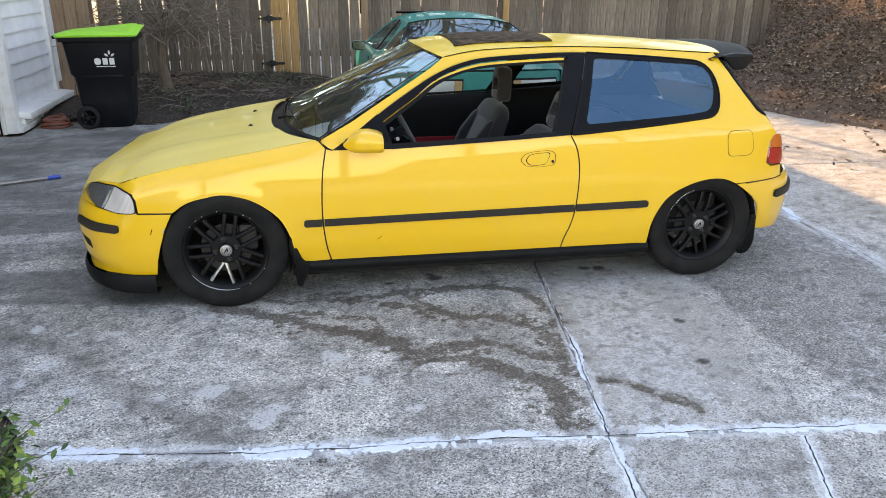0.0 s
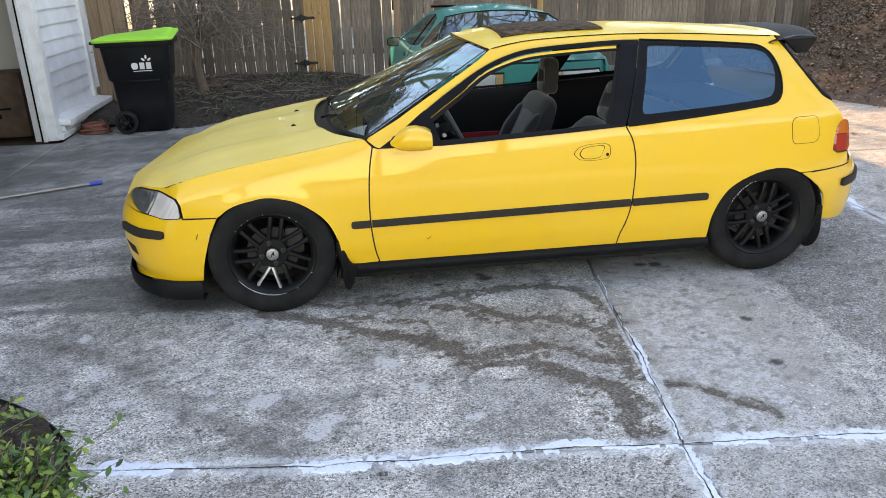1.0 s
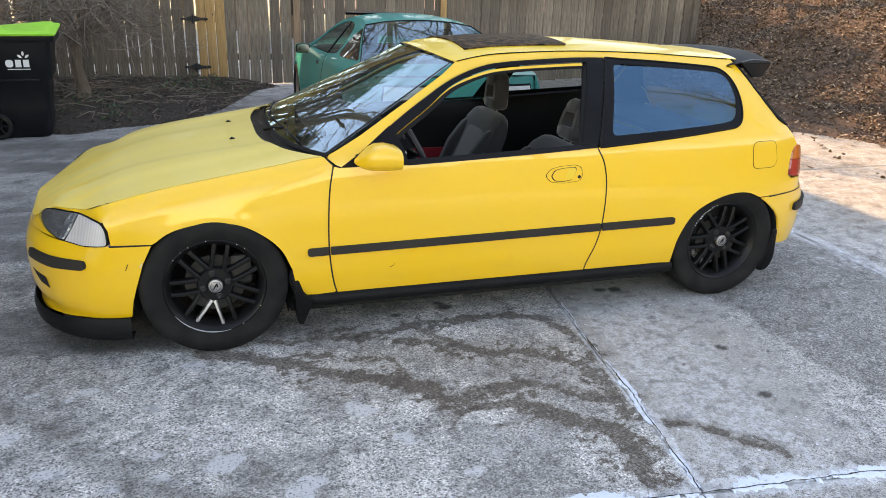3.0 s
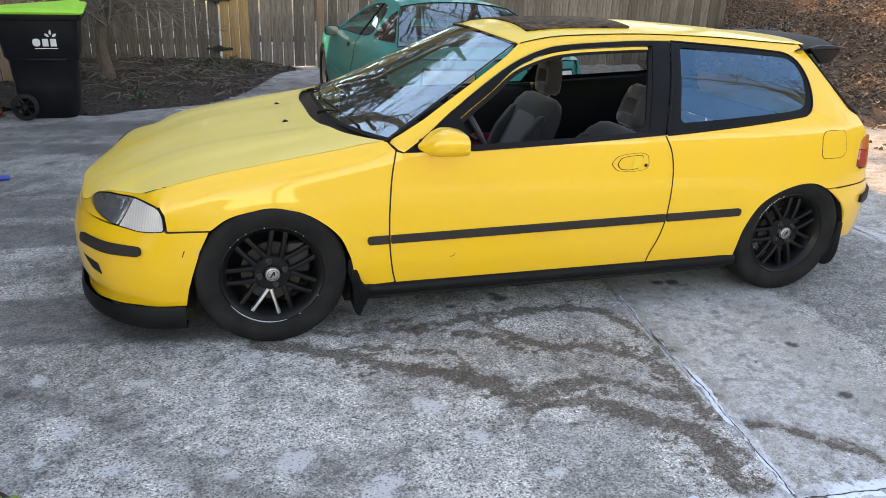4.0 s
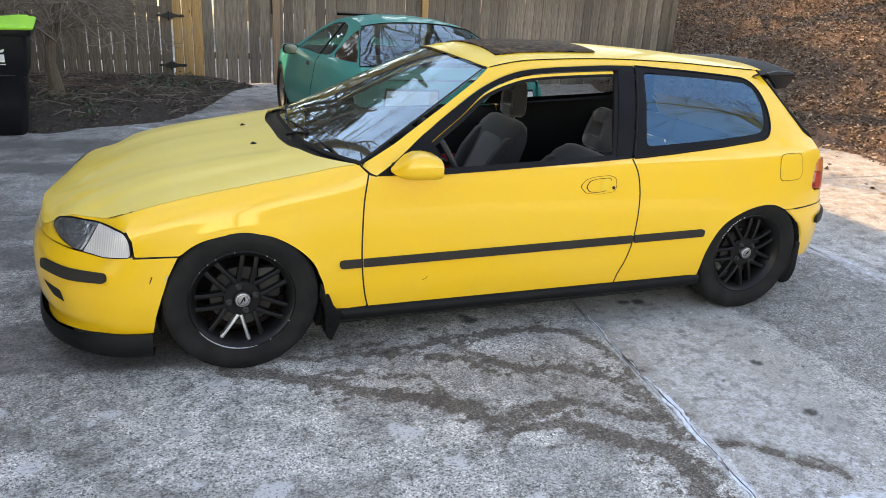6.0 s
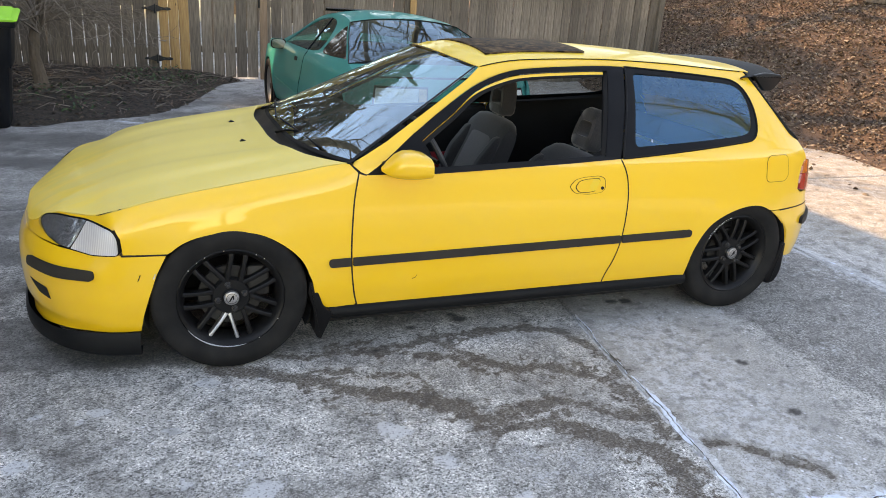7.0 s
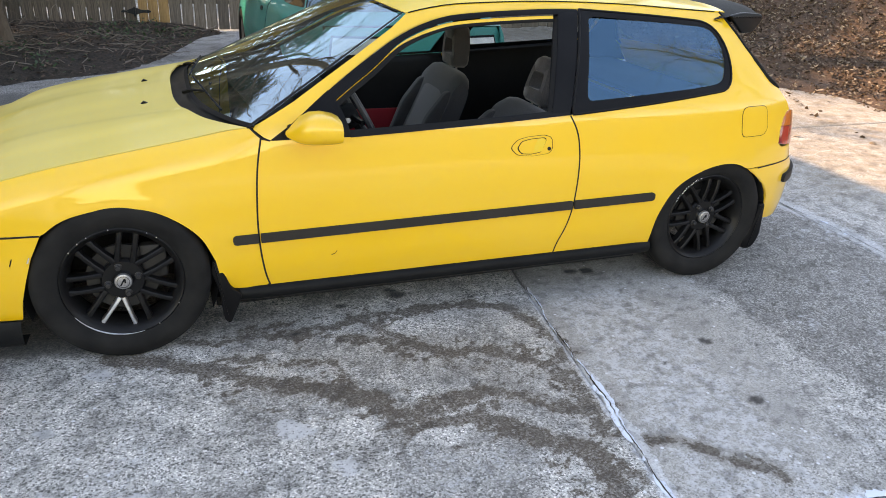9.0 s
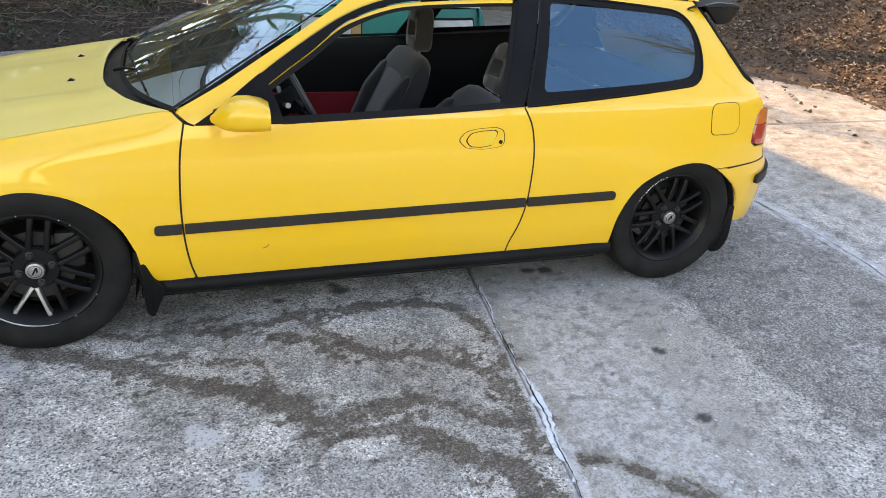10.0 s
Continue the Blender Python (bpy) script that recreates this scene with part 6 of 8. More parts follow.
def build_gaps():
    """Dark shut lines round the door and along the bumpers."""
    lines = [[(p[0] - 0.002, p[1]) for p in D_FRONT], [(p[0] + 0.002, p[1]) for p in D_REAR], [(0.478, 0.836), (0.498, 0.815), (0.516, 0.799), (0.545, 0.791)],
             [(u_of(-0.392), 0.5135), (u_of(-0.32), 0.5125), (u_of(-0.236), 0.5115)], [(u_of(2.80), 0.5375), (u_of(2.95), 0.545), (u_of(3.08), 0.551)]]
    for line in lines:
        p = resample([(q[0], q[1]) for q in line], 26)
        t = offset_line(p, 0.0032)
        o = offset_line(p, -0.0032)
        for side_far in (False, True):
            band("shut_line", t, o, M_DARK, car, 0.0012, 0.0012, n=30, far=side_far)


build_gaps()


def build_mirror(far):
    """Door mirror: a tapered shell, open towards the rear."""
    # stations: x, middle y, low z, high z, half width
    prof = [(0.612, -0.020, 0.806, 0.836, 0.030), (0.630, -0.030, 0.797, 0.858, 0.050), (0.655, -0.040, 0.792, 0.884, 0.066), (0.685, -0.047, 0.790, 0.900, 0.074), (0.720, -0.050, 0.790, 0.902, 0.079),
            (0.762, -0.051, 0.792, 0.892, 0.080), (0.786, -0.051, 0.795, 0.878, 0.078)]
    rows = []
    for i, (x, cy, z0, z1, w) in enumerate(prof):
        row = []
        for k in range(28):
            a = 2 * math.pi * k / 28
            c, s = math.cos(a), math.sin(a)
            yy = cy + w * math.copysign(abs(c) ** 0.7, c)
            zz = (z0 + z1) / 2 + (z1 - z0) / 2 * math.copysign(abs(s) ** 0.75, s)
            row.append(Vector((x + 0.012 * (c > 0) * c * (i > 3), yy, zz)))
        rows.append(row)
    first = rows[0]
    mid = sum(first, Vector()) / len(first)
    rows = [[mid.lerp(p, 0.05) + Vector((-0.014, 0, 0)) for p in first], [mid.lerp(p, 0.6) + Vector((-0.010, 0, 0)) for p in first]] + rows
    inner = [[mid2.lerp(p, 0.93) + Vector((-0.004, 0, 0)) for p in rows[-1]] for mid2 in [sum(rows[-1], Vector()) / 28]]
    rows = rows + inner + [[p + Vector((-0.02, 0, 0)) for p in inner[0]]]
    if far:
        rows = [[Vector((p.x, 2 * MID - p.y, p.z)) for p in r] for r in rows]
    owner = DOOR_FAR if far else DOOR
    m = sheet("mirror", rows, M_YELLOW, owner, "yellow door mirror shell", closed=True, flip=not far)
    last = rows[-1]
    c = sum(last, Vector()) / 28
    bm = bmesh.new()
    bm.faces.new([bm.verts.new(c.lerp(p, 0.99)) for p in last])
    part("mirror_glass", bm, M_CHROME, owner, "silvered mirror glass")
    y = 2 * MID - 0.03 if far else 0.03
    box("mirror_foot", (0.11, 0.06, 0.045), (0.665, y, 0.822), M_TRIM, owner, "black mirror foot", bevel=0.012)


for side_far in (False, True):
    build_mirror(side_far)


# ---------------------------------------------------------------- wheels
def rim_mesh(pairs=8, worn=True):
    """Spoked face of a wheel, turned to -y, its hub at the origin."""
    obs = {}
    bm = lathe_bm([(0.168, 0.09), (0.176, 0.020), (0.186, 0.008), (0.192, -0.002), (0.199, -0.006), (0.204, -0.002), (0.204, 0.012), (0.196, 0.02), (0.190, 0.09), (0.185, 0.10)], 72)
    obs["barrel"] = bm
    pairs_bm = []
    for k in range(pairs):
        target = bmesh.new()
        pairs_bm.append((target, worn and k == 0))
        base = radians(-101 + 360 / pairs * k)
        for s in (-1, 1):
            a0, a1 = base + s * radians(4.0), base + s * radians(17.5)
            r0, r1 = 0.070, 0.184
            p0 = Vector((r0 * math.cos(a0), 0.020, r0 * math.sin(a0)))
            p1 = Vector((r1 * math.cos(a1), 0.012, r1 * math.sin(a1)))
            d = (p1 - p0)
            nrm = Vector((-d.z, 0, d.x)).normalized()
            vs = []
            thin = 0.72 if worn and k == 0 else 1.0
            for f, w, y in ((0.0, 0.0095, 0.0), (0.35, 0.0078, -0.003), (0.75, 0.0080, 0.0), (1.0, 0.0105, 0.006)):
                q, w = p0 + d * f + Vector((0, y, 0)), w * thin
                vs.append([target.verts.new(q + nrm * w * 1.25 + Vector((0, 0.030, 0))), target.verts.new(q + nrm * w + Vector((0, 0.003, 0))), target.verts.new(q + nrm * w * 0.55),
                           target.verts.new(q - nrm * w * 0.55), target.verts.new(q - nrm * w + Vector((0, 0.003, 0))), target.verts.new(q - nrm * w * 1.25 + Vector((0, 0.030, 0)))])
            for a, b in zip(vs, vs[1:]):
                for j in range(5):
                    f_ = (a[j], a[j + 1], b[j + 1], b[j])
                    target.faces.new(f_)
        bmesh.ops.recalc_face_normals(target, faces=target.faces[:])
    obs["spokes"] = pairs_bm
    obs["hub"] = lathe_bm([(0.001, 0.012), (0.030, 0.012), (0.036, 0.020), (0.068, 0.022), (0.075, 0.032), (0.07, 0.06)], 40)
    return obs


def tyre_bm():
    prof = [(0.198, 0.015), (0.204, -0.004), (0.222, -0.016), (0.248, -0.022), (0.270, -0.020), (0.284, -0.012), (0.2915, 0.002), (0.2945, 0.022), (0.2945, 0.040), (0.2895, 0.043), (0.2895, 0.049), (0.2945, 0.052),
            (0.295, 0.075), (0.289, 0.079), (0.289, 0.087), (0.295, 0.090), (0.2945, 0.113), (0.289, 0.117), (0.289, 0.123), (0.293, 0.126), (0.290, 0.150), (0.280, 0.168), (0.248, 0.186), (0.205, 0.176), (0.192, 0.16)]
    return lathe_bm(prof, 84)


def build_wheel(x, y, front, far=False, owner=None, place=None):
    owner = owner or car
    w = None
    rot = Matrix.Rotation(math.pi, 4, "Z") if far else Matrix()
    at = Matrix.Translation((x, y, 0.301)) @ rot @ Matrix.Diagonal((1.045, 1, 1.045, 1))
    bm = tyre_bm()
    for v in bm.verts:        # flattened where it stands
        if v.co.z < -0.2875:
            v.co.z = -0.2878
    wheel = part("wheel", bm, M_TYRE, owner, "black alloy wheel with a worn tyre")
    wheel.matrix_local = at
    obs = rim_mesh(7, worn=front and not far)
    part("barrel", obs["barrel"], M_SATIN, wheel, "satin black rim")
    for spoke, bare in obs["spokes"]:
        part("spoke", spoke, M_SILVER if bare else M_SATIN, wheel, "forked spoke with bare silver metal" if bare else "")
    part("hub", obs["hub"], M_SATIN, wheel)
    part("centre_cap", lathe_bm([(0.001, -0.001), (0.0225, -0.001), (0.0272, 0.001), (0.0293, 0.006), (0.0293, 0.014)], 32), M_CAP, wheel, "dull silver centre cap")
    # plain dark ring and wedge on the cap
    part("cap_mark", lathe_bm([(0.0195, -0.0016), (0.0210, -0.0016), (0.0210, 0.0), (0.0195, 0.0)], 32, close=True), M_TRIM, wheel)
    part("cap_mark", prism_bm([(-0.012, -0.012), (-0.006, -0.012), (0.003, 0.004), (0.004, -0.006), (0.009, -0.002), (0.008, 0.014), (0.002, 0.013)], 0.001, pose(0, -0.0022, 0)), M_TRIM, wheel)
    for k in range(4):
        a = radians(90 * k + (13 if front else 35))
        c = (0.051 * math.cos(a), 0.012, 0.051 * math.sin(a))
        part("lug_nut", lathe_bm([(0.001, -0.008), (0.007, -0.008), (0.0095, -0.005), (0.0095, 0.004), (0.013, 0.006), (0.013, 0.010)], 12, at=c), M_NUT, wheel, "dark steel lug nut")
    part("brake_disc", lathe_bm([(0.05, 0.060), (0.055, 0.052), (0.120, 0.052), (0.122, 0.060), (0.120, 0.07)], 48), M_OLDIRON, wheel, "rusty brake disc")
    if front:
        part("caliper", box_bm((0.09, 0.05, 0.13), (0.105, 0.065, 0.05), 0.015), M_OLDIRON, wheel, "grey brake caliper")
    arc = [(0.2005 * math.cos(a), -0.0070, 0.2005 * math.sin(a)) for a in (np.radians(np.linspace(214, 284, 30)) if front else np.radians(np.linspace(118, 160, 30)))]
    if not far:
        if front:
            part("kerb_scrape", tube_bm(arc, [0.0008 + 0.0018 * math.sin(math.pi * i / 29) for i in range(30)], 5), M_SILVER, wheel, "bare scraped metal on the rim")
            for a in (52, 62, 97, 118, 128, 140, 300, 330):
                q = (0.200 * math.cos(radians(a)), -0.007, 0.200 * math.sin(radians(a)))
                bm = bmesh.new()
                bmesh.ops.create_icosphere(bm, subdivisions=1, radius=0.0028, matrix=Matrix.Translation(q))
                part("chip", bm, M_SILVER, wheel)
        else:
            rnd = random.Random(3)
            for a in np.linspace(110, 152, 12):
                q = ((0.203 + rnd.uniform(-0.003, 0.003)) * math.cos(radians(a)), -0.008, 0.203 * math.sin(radians(a)))
                part("chip", tube_bm([q, (q[0] + rnd.uniform(0.001, 0.009), q[1], q[2] + rnd.uniform(0.001, 0.007))], rnd.uniform(0.0012, 0.0022), 5), M_WHITE, wheel, "white scuff on the tyre")
    return wheel


build_wheel(0.0, -0.004, True)
build_wheel(2.57, 0.030, False)
build_wheel(0.0, 2 * MID + 0.004, True, True)
build_wheel(2.57, 2 * MID - 0.030, False, True)


def build_under():
    # wheel housings and underbody
    for hx in (0.0, 2.573):
        for s in (0, 1):
            rows = []
            for y in (0.020, 0.08, 0.30):
                yy = y if s == 0 else 2 * MID - y
                rows.append([(hx + 0.334 * math.cos(a), yy, 0.285 + 0.334 * math.sin(a)) for a in np.linspace(-0.45, math.pi + 0.35, 28)])
            sheet("wheel_housing", rows, M_DARK, car, flip=bool(s))
            out = [(hx + 0.334 * math.cos(a), 0.285 + 0.334 * math.sin(a)) for a in np.linspace(-0.3, math.pi + 0.3, 20)]
            part("wheel_housing", prism_bm(out, 0.01, pose(0, 0.30 if s == 0 else 2 * MID - 0.31, 0)), M_DARK, car)
    box("floor_pan", (1.93, 1.40, 0.04), (1.285, MID, 0.125), M_DARK, car)
    box("floor_pan", (0.72, 1.05, 0.05), (0.0, MID, 0.21), M_DARK, car)
    box("floor_pan", (0.75, 1.05, 0.30), (2.68, MID, 0.33), M_DARK, car)
    box("exhaust", (1.6, 0.07, 0.07), (1.9, MID + 0.2, 0.125), M_STEEL, car, "rusty exhaust pipe", bevel=0.03, seg=3)


build_under()
# ---------------------------------------------------------------- yellow hatchback: cabin
def build_cabin():
    # inner door cards
    for s, owner in ((0, DOOR), (1, DOOR_FAR)):
        y = (lambda v: v) if s == 0 else (lambda v: 2 * MID - v)
        rows = []
        for z, yy in ((0.24, 0.10), (0.45, 0.085), (0.60, 0.080), (0.70, 0.085), (0.775, 0.080), (0.800, 0.055), (0.803, 0.040)):
            rows.append([(x, y(yy), z + 0.02 * (x - 0.9)) for x in np.linspace(0.53, 1.76, 14)])
        sill_z = lambda x: float(np.interp(x, [p[0] for p in BELT], [p[1] for p in BELT])) + 0.004
        rows.append([(x, y(SIDE(sill_z(x)) + 0.017), sill_z(x)) for x in np.linspace(0.53, 1.76, 14)])
        sheet("door_card", rows, M_CABIN, owner, "black inner door trim", flip=(s == 0))
        insert = round_poly([(0.66, 0.36), (1.60, 0.36), (1.66, 0.53), (0.66, 0.53)], 0.04, 4)
        part("door_insert", prism_bm(insert, 0.012, pose(0, y(0.096) - 0.006, 0), bevel=0.004), M_REDVINYL, owner, "red vinyl door insert")
        # rear side trim
        rows = [[(x, y(0.075 + 0.02 * (x > 2.3)), z + 0.04 * (x - 1.8)) for x in np.linspace(1.76, 2.68, 10)] for z in (0.22, 0.5, 0.7, 0.822)]
        rows.append([(x, y(0.105), 0.846 + 0.05 * (x - 1.8)) for x in np.linspace(1.76, 2.68, 10)])
        edge_z = lambda x: 0.842 + 0.078 * (x - 1.8)
        rows.append([(x, y(SIDE(edge_z(x)) + 0.017), edge_z(x)) for x in np.linspace(1.76, 2.68, 10)])
        sheet("side_trim", rows, M_CABIN, car, "black rear side trim", flip=(s == 0))
        # inner faces of the pillars
        for name, a, b in (("pillar_trim", (1.700, 0.845, 0.085), (1.85, 1.20, 0.40)),):
            w = 0.10
            rows = [[(a[0], y(a[2]), a[1]), (a[0] + w, y(a[2]), a[1])], [(b[0], y(b[2]), b[1]), (b[0] + w, y(b[2]), b[1])]]
            sheet(name, rows, M_CABIN, car, flip=(s == 0))
    # dashboard
    prof = [(0.50, 0.84), (0.62, 0.866), (0.76, 0.868), (0.815, 0.845), (0.835, 0.79), (0.825, 0.72), (0.78, 0.66), (0.74, 0.55), (0.62, 0.50)]
    rows = [[(x + 0.015 * math.sin(k * 0.7), 0.10 + (2 * MID - 0.20) * k / 12, z) for k in range(13)] for x, z in prof]
    dash = sheet("dashboard", rows, M_CABIN, car, "black dashboard", thick=0.01, flip=True)
    box("instrument_hood", (0.17, 0.40, 0.07), (0.76, 0.45, 0.885), M_CABIN, dash, bevel=0.03, seg=3)
    # steering wheel
    tilt = Matrix.Translation((0.978, 0.45, 0.778)) @ Matrix.Rotation(radians(-28), 4, "Y")
    ring = [(0.0, 0.178 * math.cos(a), 0.178 * math.sin(a)) for a in np.linspace(0, 2 * math.pi, 49)]
    bm = tube_bm(ring, 0.0145, 8, cap=False)
    bmesh.ops.transform(bm, matrix=tilt, verts=bm.verts[:])
    sw = part("steering_wheel", bm, M_WHEELRIM, car, "black steering wheel with dark spokes")
    for a in (0, 180, 250, 290):
        q = (-0.02, 0.17 * math.cos(radians(a)), 0.17 * math.sin(radians(a)))
        b2 = tube_bm([(-0.035, 0, 0), q], [0.020, 0.011], 6)
        bmesh.ops.transform(b2, matrix=tilt, verts=b2.verts[:])
        part("spoke", b2, M_SATIN, sw)
    b3 = lathe_bm([(0.001, 0.0), (0.045, -0.005), (0.055, -0.03), (0.05, -0.07)], 20, "x")
    bmesh.ops.transform(b3, matrix=tilt, verts=b3.verts[:])
    part("hub", b3, M_CABIN, sw)
    part("column", tube_bm([(0.935, 0.45, 0.758), (0.74, 0.45, 0.67)], [0.045, 0.055], 12), M_CABIN, sw, "black steering column")
    for dy in (-0.14, 0.14):
        part("stalk", tube_bm([(0.900, 0.45, 0.742), (0.905, 0.45 + dy, 0.775)], [0.008, 0.011], 8), M_STEEL, sw, "grey column stalk")
    # floor, console, carpet
    box("carpet", (2.0, 1.42, 0.03), (1.5, MID, 0.16), M_CABIN, car, "black carpet")
    box("console", (0.75, 0.20, 0.20), (1.15, MID, 0.28), M_CABIN, car, bevel=0.03, seg=3)
    box("parcel_shelf", (0.45, 1.25, 0.03), (2.62, MID, 0.80), M_CABIN, car, "black parcel shelf", bevel=0.01)
    box("dome_lamp", (0.10, 0.08, 0.02), (1.80, MID, 1.255), M_WHITE, car, "white dome lamp", bevel=0.006)


def seat(name, label, x, y, recline, nod, headrest=True, width=0.50):
    """A bucket seat: cushion, bolstered back and a headrest with a slot."""
    s = thing(name, label, "car seat", "car seats", at=pose(x, y, 0.17))

    def pad(pname, outline, w, mat, edge, m=None, plabel=""):
        rows = []
        n = 10
        for k in range(n + 1):
            f = -1 + 2 * k / n
            sc = 1 - edge * abs(f) ** 6
            c = sum((Vector(p) for p in outline), Vector((0, 0))) / len(outline)
            rows.append([(c.x + (p[0] - c.x) * sc, f * w / 2, c.y + (p[1] - c.y) * sc) for p in outline])
        bm = bmesh.new()
        vs = [[bm.verts.new(p) for p in r] for r in rows]
        mm = len(outline)
        for a, b in zip(vs, vs[1:]):
            for j in range(mm):
                bm.faces.new((a[j], a[(j + 1) % mm], b[(j + 1) % mm], b[j]))
        bm.faces.new(vs[0])
        bm.faces.new(vs[-1][::-1])
        bmesh.ops.recalc_face_normals(bm, faces=bm.faces[:])
        if m is not None:
            bmesh.ops.transform(bm, matrix=m, verts=bm.verts[:])
        return part(pname, bm, mat, s, plabel, sharp=60)
    cush = round_poly([(-0.28, 0.10), (-0.26, 0.20), (0.10, 0.17), (0.26, 0.16), (0.26, 0.05), (-0.2, 0.02)], 0.04, 4)
    pad("cushion", cush, width, M_SEAT, 0.25)
    m = Matrix.Translation((0.22, 0, 0.12)) @ Matrix.Rotation(radians(recline), 4, "Y")
    back = round_poly([(-0.075, 0.0), (-0.070, 0.20), (-0.050, 0.40), (-0.045, 0.52), (-0.015, 0.575), (0.045, 0.575), (0.065, 0.50), (0.07, 0.0)], 0.035, 4)
    pad("backrest", back, width, M_SEAT, 0.22, m)
    mid = round_poly([(-0.078, 0.02), (-0.074, 0.20), (-0.055, 0.40), (-0.040, 0.50), (0.0, 0.50), (0.0, 0.02)], 0.02, 3)
    pad("back_panel", mid, width * 0.52, M_SEAT_MID, 0.06, m, "lighter grey centre panel")
    for sy in (-1, 1):
        bol = round_poly([(-0.125, 0.05), (-0.115, 0.30), (-0.06, 0.46), (0.0, 0.48), (0.03, 0.05)], 0.03, 4)
        pad("bolster", bol, 0.075, M_SEAT, 0.35, m @ Matrix.Translation((0, sy * (width / 2 - 0.045), 0)))
    if headrest:
        hm = m @ Matrix.Translation((0.02, 0, 0.585)) @ Matrix.Rotation(radians(nod - recline), 4, "Y") @ Matrix.Diagonal((0.92, 0.78, 1.08, 1))
        out = round_poly([(-0.12, 0.0), (0.12, 0.0), (0.125, 0.10), (0.088, 0.20), (-0.088, 0.20), (-0.125, 0.10)], 0.05, 6)
        hole = round_poly([(-0.078, 0.058), (0.078, 0.058), (0.066, 0.132), (-0.066, 0.132)], 0.02, 4)
        o, h = resample(out + [out[0]], 49)[:-1], None
        c = Vector((0, 0.095))
        hl = resample(hole + [hole[0]], 200)
        h = [min(hl, key=lambda v: abs((v - c).angle_signed(p - c))) for p in o]
        bm = bmesh.new()
        ring = lambda pts, d, k=1.0: [bm.verts.new((d, c.x + (p.x - c.x) * k, c.y + (p.y - c.y) * k)) for p in pts]
        loops = [ring(o, -0.045, 0.90), ring(o, -0.025), ring(o, 0.035), ring(o, 0.05, 0.92), ring(h, 0.05), ring(h, -0.045)]
        for a, b in zip(loops, loops[1:] + loops[:1]):
            for j in range(48):
                bm.faces.new((a[j], a[(j + 1) % 48], b[(j + 1) % 48], b[j]))
        bmesh.ops.recalc_face_normals(bm, faces=bm.faces[:])
        bmesh.ops.transform(bm, matrix=hm, verts=bm.verts[:])
        hr = part("headrest", bm, M_SEAT, s, "dark cloth headrest with a slot", sharp=60)
        for sy in (-0.05, 0.05):
            part("post", tube_bm([hm @ Vector((0, sy, -0.05)), hm @ Vector((0, sy, 0.03))], 0.006, 8), M_STEEL, s, "steel headrest post")
    return s


build_cabin()
seat("front_seat", "charcoal cloth front passenger seat of the hatchback", 1.245, 1.15, 20, 3)
seat("front_seat", "charcoal cloth driver's seat pushed back and reclined", 1.29, 0.44, 31, 17)
back_seat = thing("rear_bench", "dark cloth rear bench seat of the hatchback", "car seat", at=pose(2.2, MID, 0.25))
part("cushion", box_bm((0.45, 1.15, 0.16), (-0.08, 0, 0.12), 0.05, 4), M_SEAT, back_seat)
part("backrest", box_bm((0.14, 1.15, 0.42), (0.20, 0, 0.30), 0.05, 4, Euler((0, radians(18), 0)).to_matrix()), M_SEAT, back_seat)
# ---------------------------------------------------------------- teal coupe behind the hatchback
# its axes are as the hatchback's: x from the front axle to the rear, y = 0 at the driver's side
TEAL_AT = pose(1.08, 5.98, 0.0, 0, 0, -90)
teal = thing("coupe_car", "teal green coupe parked behind the hatchback", "car", at=TEAL_AT)
T_MID = 0.845
T_SIDE = Curve1((0.05, 0.09), (0.16, 0.05), (0.24, 0.015), (0.34, -0.004), (0.45, -0.010), (0.56, -0.006), (0.66, 0.010), (0.76, 0.028), (0.83, 0.050), (0.88, 0.095), (1.0, 0.205), (1.12, 0.315), (1.20, 0.40), (1.27, 0.52))
T_TAPER = Curve1((-0.9, 0.30), (-0.7, 0.12), (-0.45, 0.03), (-0.1, 0.0), (0.5, 0), (2.4, 0.0), (2.8, 0.02), (3.1, 0.045), (3.3, 0.075), (3.42, 0.125), (3.48, 0.21))


def teal_skin(x, z):
    f = 0.0
    for hx in (0.0, 2.57):
        f -= 0.012 * math.exp(-((math.hypot(x - hx, z - 0.29) - 0.33) / 0.05) ** 2)
    return Vector((x, T_SIDE(z) + T_TAPER(x) + f, z))


def teal_twin(ob, name):
    me = ob.data.copy()
    co = np.empty(len(me.vertices) * 3)
    me.vertices.foreach_get("co", co)
    co = co.reshape(-1, 3)
    co[:, 1] = 2 * T_MID - co[:, 1]
    m2 = bpy.data.meshes.new(name)
    m2.from_pydata(co.tolist(), [], [list(p.vertices)[::-1] for p in me.polygons])
    m2.shade_smooth()
    m2.update()
    return mesh_ob(name, m2, ob.data.materials[0], ob.parent, ob["label"] if "label" in ob else "")


